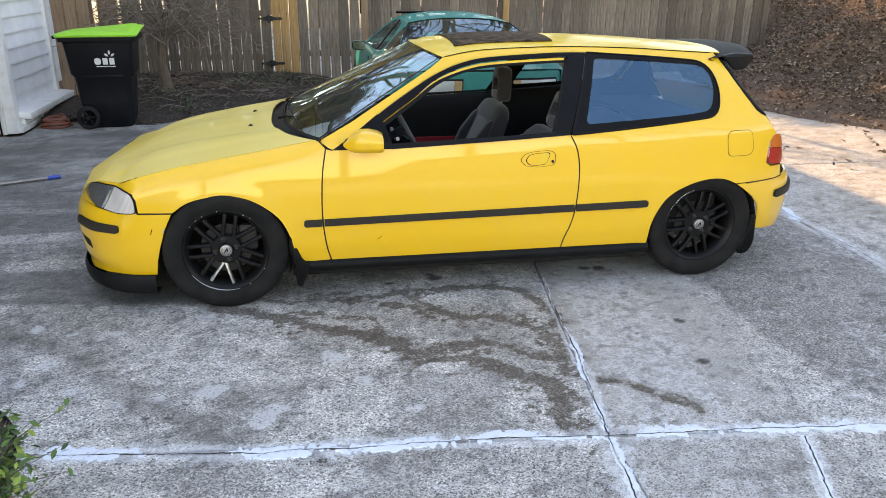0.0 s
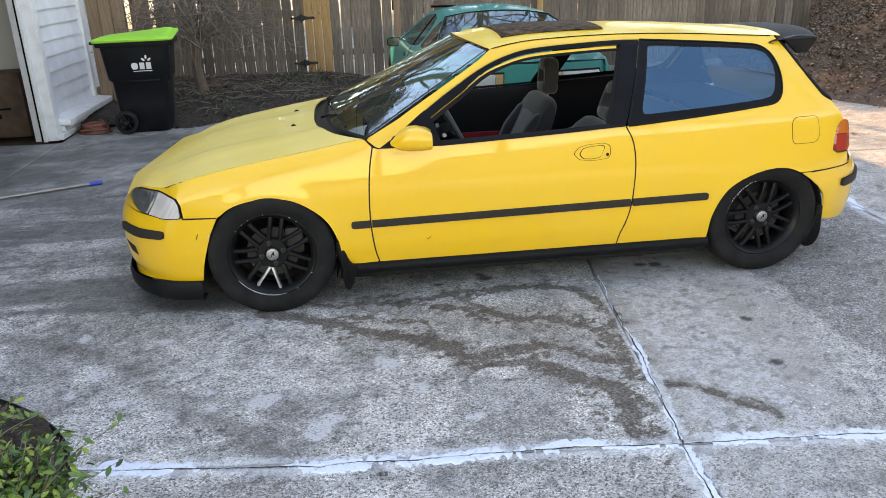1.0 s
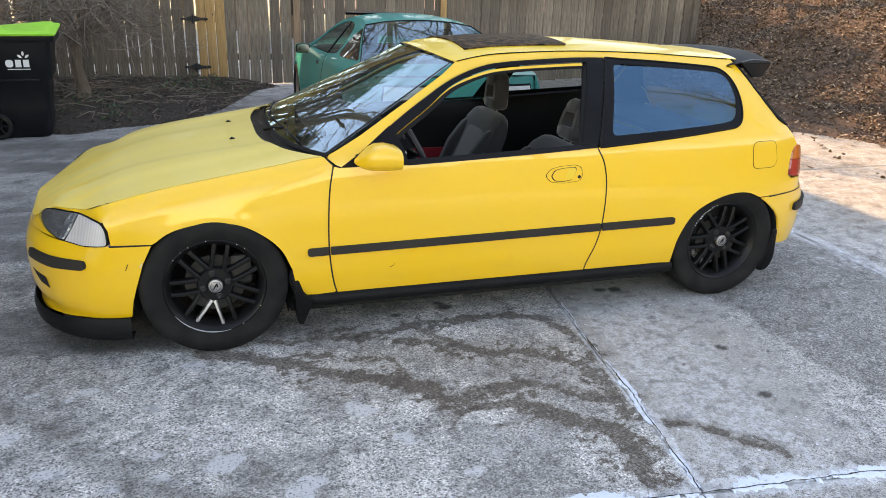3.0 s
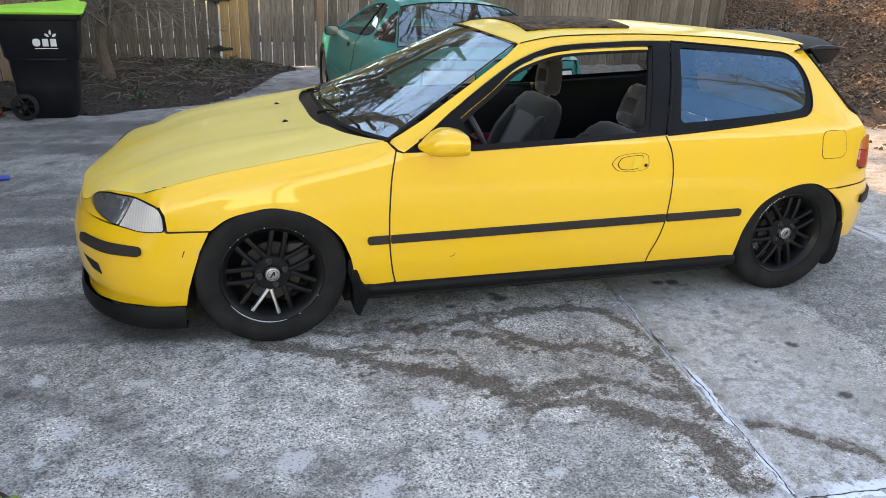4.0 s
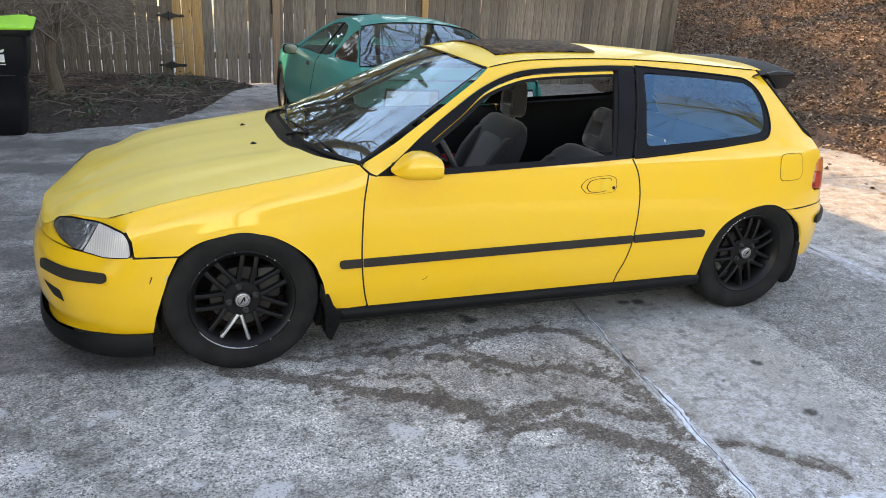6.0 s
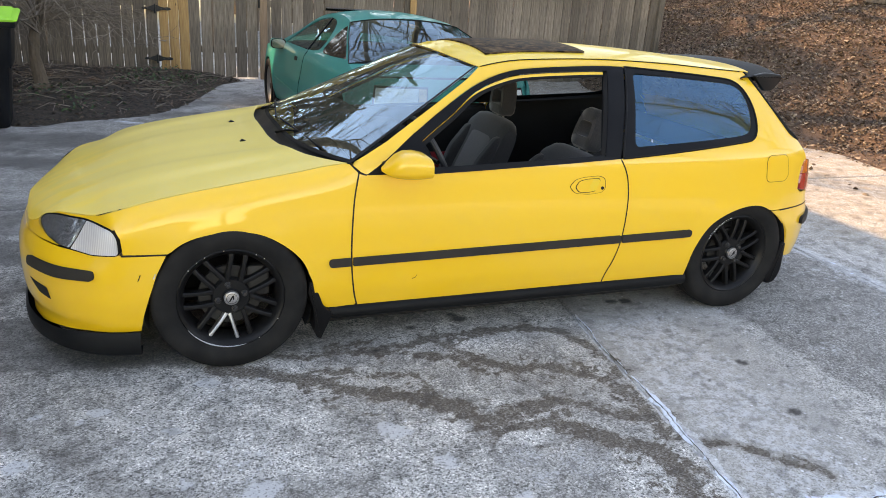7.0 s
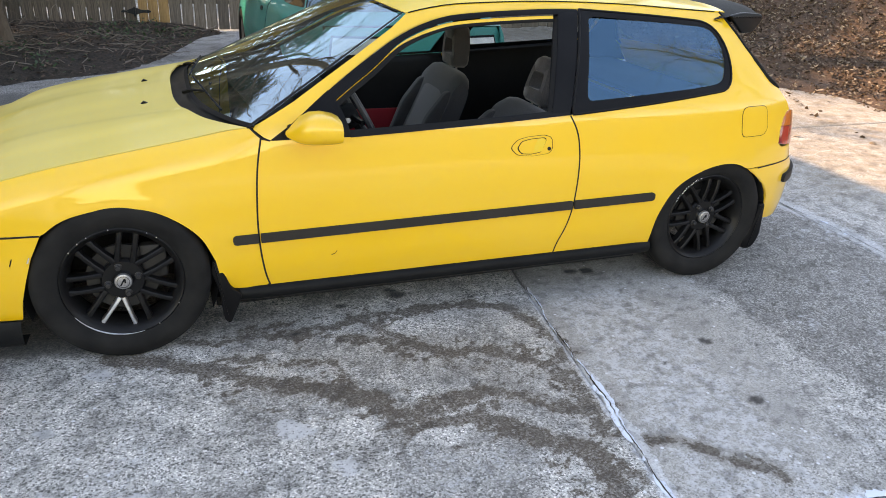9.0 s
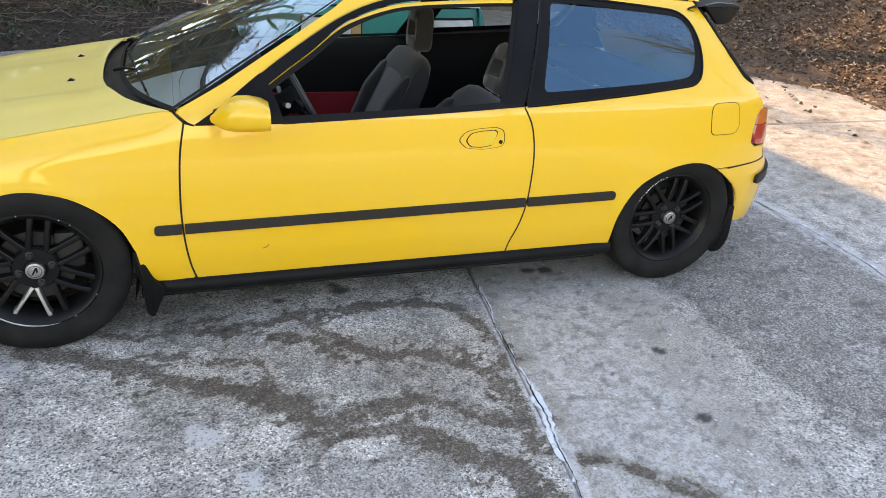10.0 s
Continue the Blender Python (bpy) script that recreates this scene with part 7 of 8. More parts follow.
def build_teal():
    arch_f, arch_r = arch(0.0, 0.285, 0.325, -5, 185), arch(2.57, 0.285, 0.325, -5, 185)
    roof_edge = spline([(0.86, 0.965), (1.00, 1.055), (1.20, 1.140), (1.45, 1.182), (1.75, 1.192), (2.05, 1.180), (2.25, 1.155)], 4)
    tail_edge = spline([(2.25, 1.155), (2.50, 1.075), (2.80, 0.972), (3.02, 0.895), (3.20, 0.865), (3.40, 0.850)], 4)
    win = round_poly([(0.72, 0.845), (1.02, 1.035), (1.22, 1.112), (1.46, 1.150), (1.70, 1.155), (1.93, 1.124), (2.07, 1.02), (2.11, 0.905), (1.95, 0.880)],
                     [0.01, 0.1, 0.1, 0.1, 0.1, 0.10, 0.12, 0.04, 0.2], 5)
    # side in three panels: wing, door, quarter; the window line is cut out of the upper edge
    wing = [(0.46, 0.20)] + [(0.46, 0.30), (0.445, 0.60), (0.47, 0.80), (0.45, 0.815)] + [(x, 0.655 + 0.155 * ease(-0.9, 0.5, x)) for x in np.linspace(0.40, -0.80, 16)] + [(-0.82, 0.40), (-0.62, 0.25), (-0.36, 0.24)]
    wing += [p for p in arch_f[::-1] if p[1] > 0.26] + [(0.335, 0.20)]
    w1 = panel("front_wing", wing, teal_skin, M_TEAL, teal, step=0.06)
    teal_twin(w1, "front_wing")
    door = [(0.465, 0.20), (1.66, 0.20), (1.70, 0.34), (1.78, 0.62), (1.775, 0.868), (1.50, 0.862), (1.10, 0.853), (0.72, 0.842), (0.50, 0.82), (0.475, 0.80), (0.45, 0.60), (0.465, 0.30)]
    d1 = panel("door", door, teal_skin, M_TEAL, teal, "teal door", step=0.06)
    d2 = teal_twin(d1, "door")
    low = [(p[0], p[1]) for p in win]
    # upper side: pillar, roof rail, rear quarter, round the glass
    q = [(0.51, 0.828), (0.70, 0.905)] + [(p[0], p[1]) for p in roof_edge] + [(p[0], p[1]) for p in tail_edge[1:]]
    q += [(3.44, 0.80), (3.455, 0.70), (3.455, 0.58), (3.10, 0.57), (2.90, 0.50)] + [p for p in arch_r if p[1] > 0.26 and p[0] < 2.88] + [(2.23, 0.20), (1.665, 0.20), (1.705, 0.34), (1.785, 0.62), (1.780, 0.872), (1.95, 0.880)]
    start = min(range(len(low)), key=lambda i: (Vector(low[i]) - Vector((1.95, 0.88))).length)
    loop = [low[(start - i) % len(low)] for i in range(len(low))]
    stop = min(range(len(loop)), key=lambda i: (Vector(loop[i]) - Vector((0.72, 0.845))).length)
    q += loop[1:stop + 1] + [(0.70, 0.840)]
    s1 = panel("body_side", q, teal_skin, M_TEAL, teal, "teal body side", step=0.06)
    teal_twin(s1, "body_side")
    g1 = panel("side_window", [(p[0], p[1]) for p in win], teal_skin, M_HATCH, teal, "dark side window", step=0.08, lift=-0.006, thick=0.0)
    g2 = teal_twin(g1, "side_window")
    g1.visible_shadow = g2.visible_shadow = False
    wrap = round_poly([(2.285, 1.128), (2.50, 1.056), (2.78, 0.958), (2.90, 0.915), (2.60, 0.900), (2.28, 0.893), (2.195, 0.92), (2.185, 1.02), (2.23, 1.10)], [0.02, 0.1, 0.1, 0.02, 0.1, 0.04, 0.04, 0.06, 0.03], 4)
    teal_twin(panel("hatch_glass_side", wrap, teal_skin, M_BLACKGLASS, teal, "dark glass wrapping round the hatch", step=0.06, lift=0.003), "hatch_glass_side")
    bar = round_poly([(1.70, 0.865), (1.73, 0.865), (1.61, 1.155), (1.58, 1.155)], 0.004, 2)
    teal_twin(panel("window_bar", bar, teal_skin, M_TRIM, teal, "black bar between the side windows", step=0.06, lift=0.001), "window_bar")
    # body moulding and sill
    mould = round_poly([(0.40, 0.405), (2.22, 0.405), (2.22, 0.450), (0.40, 0.450)], 0.015, 3)
    teal_twin(panel("rub_strip", mould, teal_skin, M_TEAL, teal, "body-coloured rub strip", step=0.05, lift=0.014, thick=0.018), "rub_strip")
    rows = [[(x, y, z) for x in np.linspace(0.33, 2.24, 10)] for z, y in ((0.205, 0.012), (0.18, 0.0), (0.14, 0.01), (0.13, 0.12))]
    teal_twin(sheet("side_sill", rows, M_LIP, teal, "dark side sill"), "side_sill")

    def across(line, crown, bulge, n=16, flip=False):
        rows = []
        for i, p in enumerate(line):
            o = teal_skin(p[0], p[1])
            qb = T_MID - o.y
            rows.append([(o.x + bulge(i / (len(line) - 1)) * (1 - (kk / n) ** 2), T_MID - qb * kk / n, o.z + crown(i / (len(line) - 1)) * (1 - abs(kk / n) ** 2.4)) for kk in range(n, -n - 1, -1)])
        return rows
    r = [p for p in roof_edge if p[0] > 1.02]
    sheet("roof", across(r, lambda f: 0.045, lambda f: -0.05 * (1 - f)), M_TEAL, teal, "teal roof", flip=False)
    sheet("sunroof_lip",
          [[(x, T_MID - 0.50 + 0.58 * k / 8, z) for k in range(9)] for x, z in ((1.30, 1.198), (1.315, 1.222), (1.42, 1.218))], M_TRIM, teal, "dark sunroof deflector", thick=0.006)
    ws = [(0.50, 0.825), (0.70, 0.900), (0.86, 0.965), (1.02, 1.066)]
    wsr = across([(p[0], p[1]) for p in resample(ws, 10)], lambda f: 0.03, lambda f: -0.16 + 0.08 * f)
    sheet("windscreen", wsr, M_SHIELD, teal, "windscreen").visible_shadow = False
    hl = [p for p in tail_edge if p[0] <= 3.03]
    hatch = across(hl, lambda f: 0.045 + 0.0 * f, lambda f: 0.05 * f)
    sheet("hatch_window", hatch, M_HATCH, teal, "large dark hatch window reflecting sky").visible_shadow = False
    for row in (hatch[0], hatch[-1], [r_[0] for r_ in hatch], [r_[-1] for r_ in hatch]):
        part("hatch_seal", tube_bm([Vector(p) + Vector((0, 0, 0.002)) for p in row], 0.005, 5), M_RUBBER, teal)
    dl = [p for p in tail_edge if p[0] >= 3.0]
    sheet("tail_deck", across(dl, lambda f: 0.012, lambda f: 0.05 + 0.02 * f), M_TEAL, teal, "teal tail deck")
    bon = [(x, 0.655 + 0.155 * ease(-0.9, 0.5, x)) for x in np.linspace(-0.80, 0.50, 16)]
    sheet("hood", across(bon, lambda f: 0.05, lambda f: -0.10 * (1 - f)), M_TEAL, teal, "teal hood")
    # tail panel, lamps, bumper
    def rear(z, f):
        o = teal_skin(3.44, z)
        qb = T_MID - o.y
        out = 0.075 * (1 - abs(f) ** 3.2) + (0.05 * ease(0.60, 0.52, z))
        return Vector((3.44 + out - 0.05 * ease(0.6, 0.9, z), T_MID - qb * f * (1.0 + 0.03 * ease(0.6, 0.5, z)), z))
    fs = [math.sin(math.pi / 2 * k / 14) for k in range(14, -15, -1)]
    sheet("tail_panel", [[rear(z, f) for f in fs] for z in (0.845, 0.80, 0.74, 0.68, 0.62, 0.585)], M_TEAL, teal, "teal tail panel")
    sheet("rear_bumper", [[rear(z, f * 1.0) + Vector((0.004, 0, 0)) for f in fs] for z in (0.58, 0.55, 0.50, 0.40, 0.28, 0.22)], M_TEAL, teal, "teal rear bumper")
    for s in (1, -1):
        for name, mat, f0, f1, lab in (("tail_lamp", M_PALE_LENS, 0.42, 0.90, "pale clear tail lamp lens"), ("indicator", M_PEACH, 0.325, 0.415, "pale amber indicator lens")):
            n = 10
            rows = [[rear(z, s * (f0 + (f1 - f0) * k / n)) + Vector((0.012, 0, 0)) for k in range(n + 1)] for z in (0.775, 0.76, 0.70, 0.665, 0.655)]
            sheet(name, rows, mat, teal, lab, flip=(s < 0), thick=0.01)
        rows = [[rear(z, s * (0.31 + 0.61 * k / 12)) + Vector((0.005, 0, 0)) for k in range(13)] for z in (0.79, 0.72, 0.64)]
        sheet("lamp_bezel", rows, M_RUBBER, teal, "black lamp bezel", flip=(s < 0))
    # mirror, handle, wheels, underbody
    for s in (0, 1):
        y = (lambda v: v) if s == 0 else (lambda v: 2 * T_MID - v)
        rows = []
        for x, w, h in ((0.60, 0.042, 0.030), (0.64, 0.072, 0.048), (0.71, 0.080, 0.052), (0.75, 0.080, 0.052)):
            rows.append([(x, y(-0.020 + w * math.copysign(abs(math.cos(a)) ** 0.6, math.cos(a))), 0.82 + h * math.copysign(abs(math.sin(a)) ** 0.6, math.sin(a))) for a in np.linspace(0, 2 * math.pi, 21)[:-1]])
        mi = sheet("mirror", rows, M_TEAL, teal, "teal door mirror", closed=True, flip=(s == 0))
        c = sum((Vector(p) for p in rows[-1]), Vector()) / 20
        bm = bmesh.new()
        bm.faces.new([bm.verts.new(c.lerp(Vector(p), 0.98)) for p in rows[-1]])
        part("mirror_glass", bm, M_TRIM, mi, "black mirror rim")
        bm = bmesh.new()
        bm.faces.new([bm.verts.new(c.lerp(Vector(p), 0.86) + Vector((0.002, 0, 0))) for p in rows[-1]])
        part("mirror_glass", bm, M_MIRROR, mi, "silvered mirror glass")
        h = [(1.40, 0.735), (1.52, 0.738), (1.52, 0.775), (1.40, 0.772)]
        if s == 0:
            panel("door_handle", round_poly(h, 0.012, 3), teal_skin, M_LIP, d1, "dark door handle", step=0.03, lift=0.004)
            line = [teal_skin(1.7825 if z > 0.6 else 1.70 + (z - 0.34) * 0.28, z) + Vector((0, -0.0006, 0)) for z in np.linspace(0.34, 0.86, 12)]
            part("door_seam", tube_bm(line, 0.003, 4), M_RUBBER, d1)
    for x in (0.0, 2.57):
        for far in (False, True):
            y = 2 * T_MID + 0.0 if far else 0.0
            bm = tyre_bm()
            w = part("wheel", bm, M_TYRE, teal, "dark alloy wheel with a worn tyre")
            w.matrix_local = Matrix.Translation((x, y, 0.295)) @ (Matrix.Rotation(math.pi, 4, "Z") if far else Matrix())
            part("rim", lathe_bm([(0.001, 0.03), (0.05, 0.025), (0.06, 0.04), (0.165, 0.03), (0.19, 0.004), (0.203, 0.0), (0.203, 0.10)], 40), M_STEEL, w, "grey alloy rim")
            for k in range(6):
                a = radians(60 * k + 15)
                part("slot", prism_bm([(0.085, -0.022), (0.150, -0.034), (0.150, 0.034), (0.085, 0.022)], 0.01, Matrix.Translation((0, 0.026, 0)) @ Matrix.Rotation(-a, 4, "Y")), M_DARK, w, "dark slot in the rim")
        for s in (0, 1):
            yy = 0.02 if s == 0 else 2 * T_MID - 0.02
            y2 = 0.28 if s == 0 else 2 * T_MID - 0.28
            sheet("wheel_housing", [[(x + 0.34 * math.cos(a), v, 0.285 + 0.34 * math.sin(a)) for a in np.linspace(-0.3, math.pi + 0.3, 20)] for v in (yy, y2)], M_DARK, teal)
    for y in (-0.004, 2 * T_MID - 0.10):
        part("mud_flap", prism_bm(round_poly([(0.30, 0.33), (0.345, 0.33), (0.36, 0.10), (0.30, 0.10)], 0.01, 2), 0.10, pose(0, y, 0), bevel=0.004), M_TRIM, teal, "black mud flap")
    box("floor_pan", (1.9, 1.5, 0.06), (1.285, T_MID, 0.21), M_DARK, teal)
    box("floor_pan", (0.7, 1.0, 0.3), (0.0, T_MID, 0.42), M_DARK, teal)
    box("floor_pan", (0.85, 1.0, 0.3), (2.75, T_MID, 0.40), M_DARK, teal)
    for x, y in ((1.35, 0.45), (1.35, 1.24), (2.2, T_MID)):
        st = thing("car_seat", "dark cloth seat inside the teal coupe", "car seat", "coupe seats")
        st.matrix_world = TEAL_AT @ pose(x, y, 0.24)
        w = 0.5 if x < 2 else 1.15
        part("cushion", box_bm((0.48, w, 0.16), (0, 0, 0.12), 0.05, 3), M_SEAT, st)
        part("backrest", box_bm((0.13, w, 0.58), (0.26, 0, 0.42), 0.05, 3, Euler((0, radians(20), 0)).to_matrix()), M_SEAT, st)
        if x < 2:
            part("headrest", box_bm((0.09, 0.25, 0.17), (0.40, 0, 0.78), 0.04, 3, Euler((0, radians(15), 0)).to_matrix()), M_SEAT, st)
    box("dashboard", (0.35, 1.4, 0.18), (0.68, T_MID, 0.76), M_CABIN, teal, bevel=0.05, seg=3)


build_teal()
# ---------------------------------------------------------------- wheelie bin
def build_bin():
    b = thing("wheelie_bin", "black wheeled refuse bin with a lime green lid", "bin", at=pose(-1.69, 5.17, 0.0, 0, 0, 94) @ Matrix.Diagonal((1, 0.94, 1, 1)))
    # tub: tapered rings with rounded corners
    def ring(w, d, z, r=0.06, dy=0.0):
        return [Vector((p[0], p[1] + dy, z)) for p in round_poly([(-w / 2, -d / 2), (w / 2, -d / 2), (w / 2, d / 2), (-w / 2, d / 2)], r, 5)]
    rows = [ring(0.44, 0.46, 0.0, 0.05), ring(0.47, 0.50, 0.012), ring(0.50, 0.56, 0.30), ring(0.525, 0.60, 0.54), ring(0.575, 0.66, 0.575), ring(0.61, 0.72, 0.87), ring(0.615, 0.73, 0.90),
            ring(0.68, 0.80, 0.905), ring(0.69, 0.81, 0.925), ring(0.69, 0.81, 0.955), ring(0.66, 0.78, 0.958), ring(0.62, 0.74, 0.93)]
    tub = sheet("tub", rows, M_BIN, b, "black plastic tub", closed=True, flip=False)
    bm = bmesh.new()
    bm.faces.new([bm.verts.new(p) for p in ring(0.44, 0.46, 0.004, 0.05)])
    part("base", bm, M_BIN, b)
    # bumps down the sides of the tub
    box("rib", (0.03, 0.44, 0.02), (-0.262, 0, 0.55), M_BIN, tub, bevel=0.008)
    box("rib", (0.50, 0.02, 0.02), (0, -0.318, 0.555), M_BIN, tub, bevel=0.008)
    # lid
    rows = [ring(0.71, 0.84, 0.952, 0.05, 0.0), ring(0.72, 0.85, 0.958, 0.05), ring(0.72, 0.85, 0.972, 0.05), ring(0.69, 0.81, 0.980, 0.06), ring(0.64, 0.74, 0.978, 0.08, 0.0), ring(0.62, 0.72, 0.990, 0.08, 0.0),
            ring(0.56, 0.64, 0.996, 0.10, 0.02), ring(0.40, 0.45, 1.004, 0.1, 0.03)]
    rows = [[p + Vector((0, 0, 0.026 * noise.noise((p.x * 2.6 + 4, p.y * 2.6, 1)) * (i > 1) + 0.050 * ease(0.35, -0.42, p.y) * ease(-0.4, 0.4, p.x + 0.1))) for p in r] for i, r in enumerate(rows)]
    lid = sheet("lid", rows, M_LID, b, "lime green hinged lid", closed=True)
    bm = bmesh.new()
    bm.faces.new([bm.verts.new(p) for p in rows[-1]])
    part("lid_top", bm, M_LID, lid)
    box("handle_bar", (0.56, 0.035, 0.035), (0, 0.44, 0.95), M_BIN, b, "black rear handle bar", bevel=0.015, seg=3)
    # wheels with spokes
    for sx in (-1, 1):
        w = part("wheel", lathe_bm([(0.085, -0.03), (0.118, -0.028), (0.125, -0.02), (0.125, 0.02), (0.118, 0.028), (0.085, 0.03)], 36, "x", close=True), M_BIN, b, "black spoked bin wheel")
        w.matrix_local = pose(sx * 0.29, 0.20, 0.125)
        part("hub", lathe_bm([(0.001, -0.034), (0.022, -0.034), (0.028, -0.02), (0.028, 0.02), (0.022, 0.034), (0.001, 0.034)], 16, "x"), M_BIN, w)
        for k in range(6):
            a = radians(60 * k)
            part("spoke", tube_bm([(0, 0.02 * math.cos(a), 0.02 * math.sin(a)), (0, 0.10 * math.cos(a), 0.10 * math.sin(a))], [0.012, 0.009], 6), M_BIN, w)
    # printed mark: plain white shapes
    m = pose(-0.3015, -0.06, 0.705, 3.4, 0, -90)

    def mark(poly, x, z):
        part("printed_mark", prism_bm([(p[0] + x, p[1] + z) for p in poly], 0.003, m), M_WHITE, tub, "plain white printed shape")
    blob = round_poly([(-0.034, -0.034), (0.034, -0.034), (0.034, 0.034), (-0.034, 0.034)], 0.03, 5)
    mark(blob, -0.080, 0)
    mark([(-0.026, -0.034), (0.026, -0.034), (0.026, 0.034), (-0.026, 0.034)], -0.002, 0)
    mark([(-0.026, -0.034), (0.026, -0.034), (0.026, 0.034), (-0.026, 0.034)], 0.068, 0)
    leaf = [(0, -0.02), (0.012, 0.0), (0.009, 0.018), (0, 0.03), (-0.009, 0.018), (-0.012, 0.0)]
    mark(leaf, 0.050, 0.085)
    rot = lambda poly, a: [(p[0] * math.cos(a) - p[1] * math.sin(a), p[0] * math.sin(a) + p[1] * math.cos(a)) for p in poly]
    mark(rot(leaf, 0.95), 0.022, 0.062)
    mark(rot(leaf, -0.95), 0.078, 0.062)
    mark([(-0.10, -0.056), (0.10, -0.056), (0.10, -0.049), (-0.10, -0.049)], 0, 0)


build_bin()


# ---------------------------------------------------------------- small things on the drive
def coil_hose():
    pts = []
    for i in range(150):
        a = i * 0.26
        r = 0.15 - 0.0004 * i + 0.012 * math.sin(i * 0.7)
        pts.append((-2.24 + r * math.cos(a), 5.02 + r * math.sin(a) * 0.8, 0.014 + 0.026 * int(i / 37) + 0.006 * math.sin(i * 0.31) + 0.004))
    bm = tube_bm(pts, 0.013, 7)
    tagged(part("garden_hose", bm, M_HOSE), "reddish brown garden hose coiled on the concrete", "hose")


coil_hose()
pole = thing("pole", "grey metal pole with a blue grip lying on the drive", "pole")
_a, _b = Vector((-1.585, 2.76, 0.018)), Vector((-3.0, 2.10, 0.018))
part("shaft", tube_bm([_a, _b], 0.012, 10), M_STEEL, pole)
part("grip", tube_bm([_a + (_a - _b).normalized() * 0.01, _a.lerp(_b, 0.055)], 0.0165, 10), M_BLUE, pole, "blue plastic grip")


# ---------------------------------------------------------------- planting bed by the fence
BED = [(-2.45, 5.32), (-2.0, 5.38), (-1.35, 5.02), (-0.95, 5.25), (-0.45, 5.45), (-0.10, 5.75), (0.22, 6.35), (0.48, 7.1), (0.70, 7.8), (0.98, 8.15), (1.05, 8.40), (0.40, 8.52), (-2.4, 8.75)]


def bed_height(x, y):
    d = float(line_dist(np.array(x), np.array(y), BED[1:11]))
    return -0.004 + 0.10 * ease(0, 0.9, d) + 0.045 * ease(0, 0.12, d) * (0.4 + abs(noise.noise((x * 4, y * 4, 1)))) + 0.02 * noise.noise((x * 11, y * 11, 2)) * ease(0, 0.1, d)


def build_bed():
    edge = [(p.x, p.y) for p in spline(BED, 6, True)]
    bed = panel("planting_bed", edge, lambda u, v: Vector((u, v, bed_height(u, v))), M_MULCH, None, step=0.07, thick=0.03)
    tagged(bed, "dark mulch bed with leaf litter before the fence", "flower bed", kind="structure")
    return edge


BED_EDGE = build_bed()


def leaf_cloud(name, mat, places, size, label, category, curl=0.35, seed=1, narrow=0.55, lie=1.0):
    """Many small curled leaves in one object. places: (x, y, z, up-vector)."""
    rnd = random.Random(seed)
    verts, faces = [], []
    for x, y, z in places:
        s = size * rnd.uniform(0.55, 1.35)
        m = Matrix.Translation((x, y, z)) @ Euler((rnd.gauss(0, 0.35) * lie + rnd.uniform(-1, 1) * (1 - lie) * 1.6, rnd.gauss(0, 0.35) * lie + rnd.uniform(-1, 1) * (1 - lie) * 1.6, rnd.uniform(0, 6.28))).to_matrix().to_4x4()
        c, w = rnd.uniform(-curl, curl) * s, s * narrow
        k = len(verts)
        for p in ((-s, 0, c), (-s * 0.35, -w * 0.8, -c * 0.2), (s * 0.4, -w * 0.75, 0), (s, 0, c * 1.2), (s * 0.4, w * 0.75, c * 0.3), (-s * 0.35, w * 0.8, 0), (0, 0, -c * 0.5)):
            verts.append(m @ Vector(p))
        faces += [(k + i, k + (i + 1) % 6, k + 6) for i in range(6)]
    ob = raw(name, verts, faces, mat)
    return tagged(ob, label, category, kind="stuff")


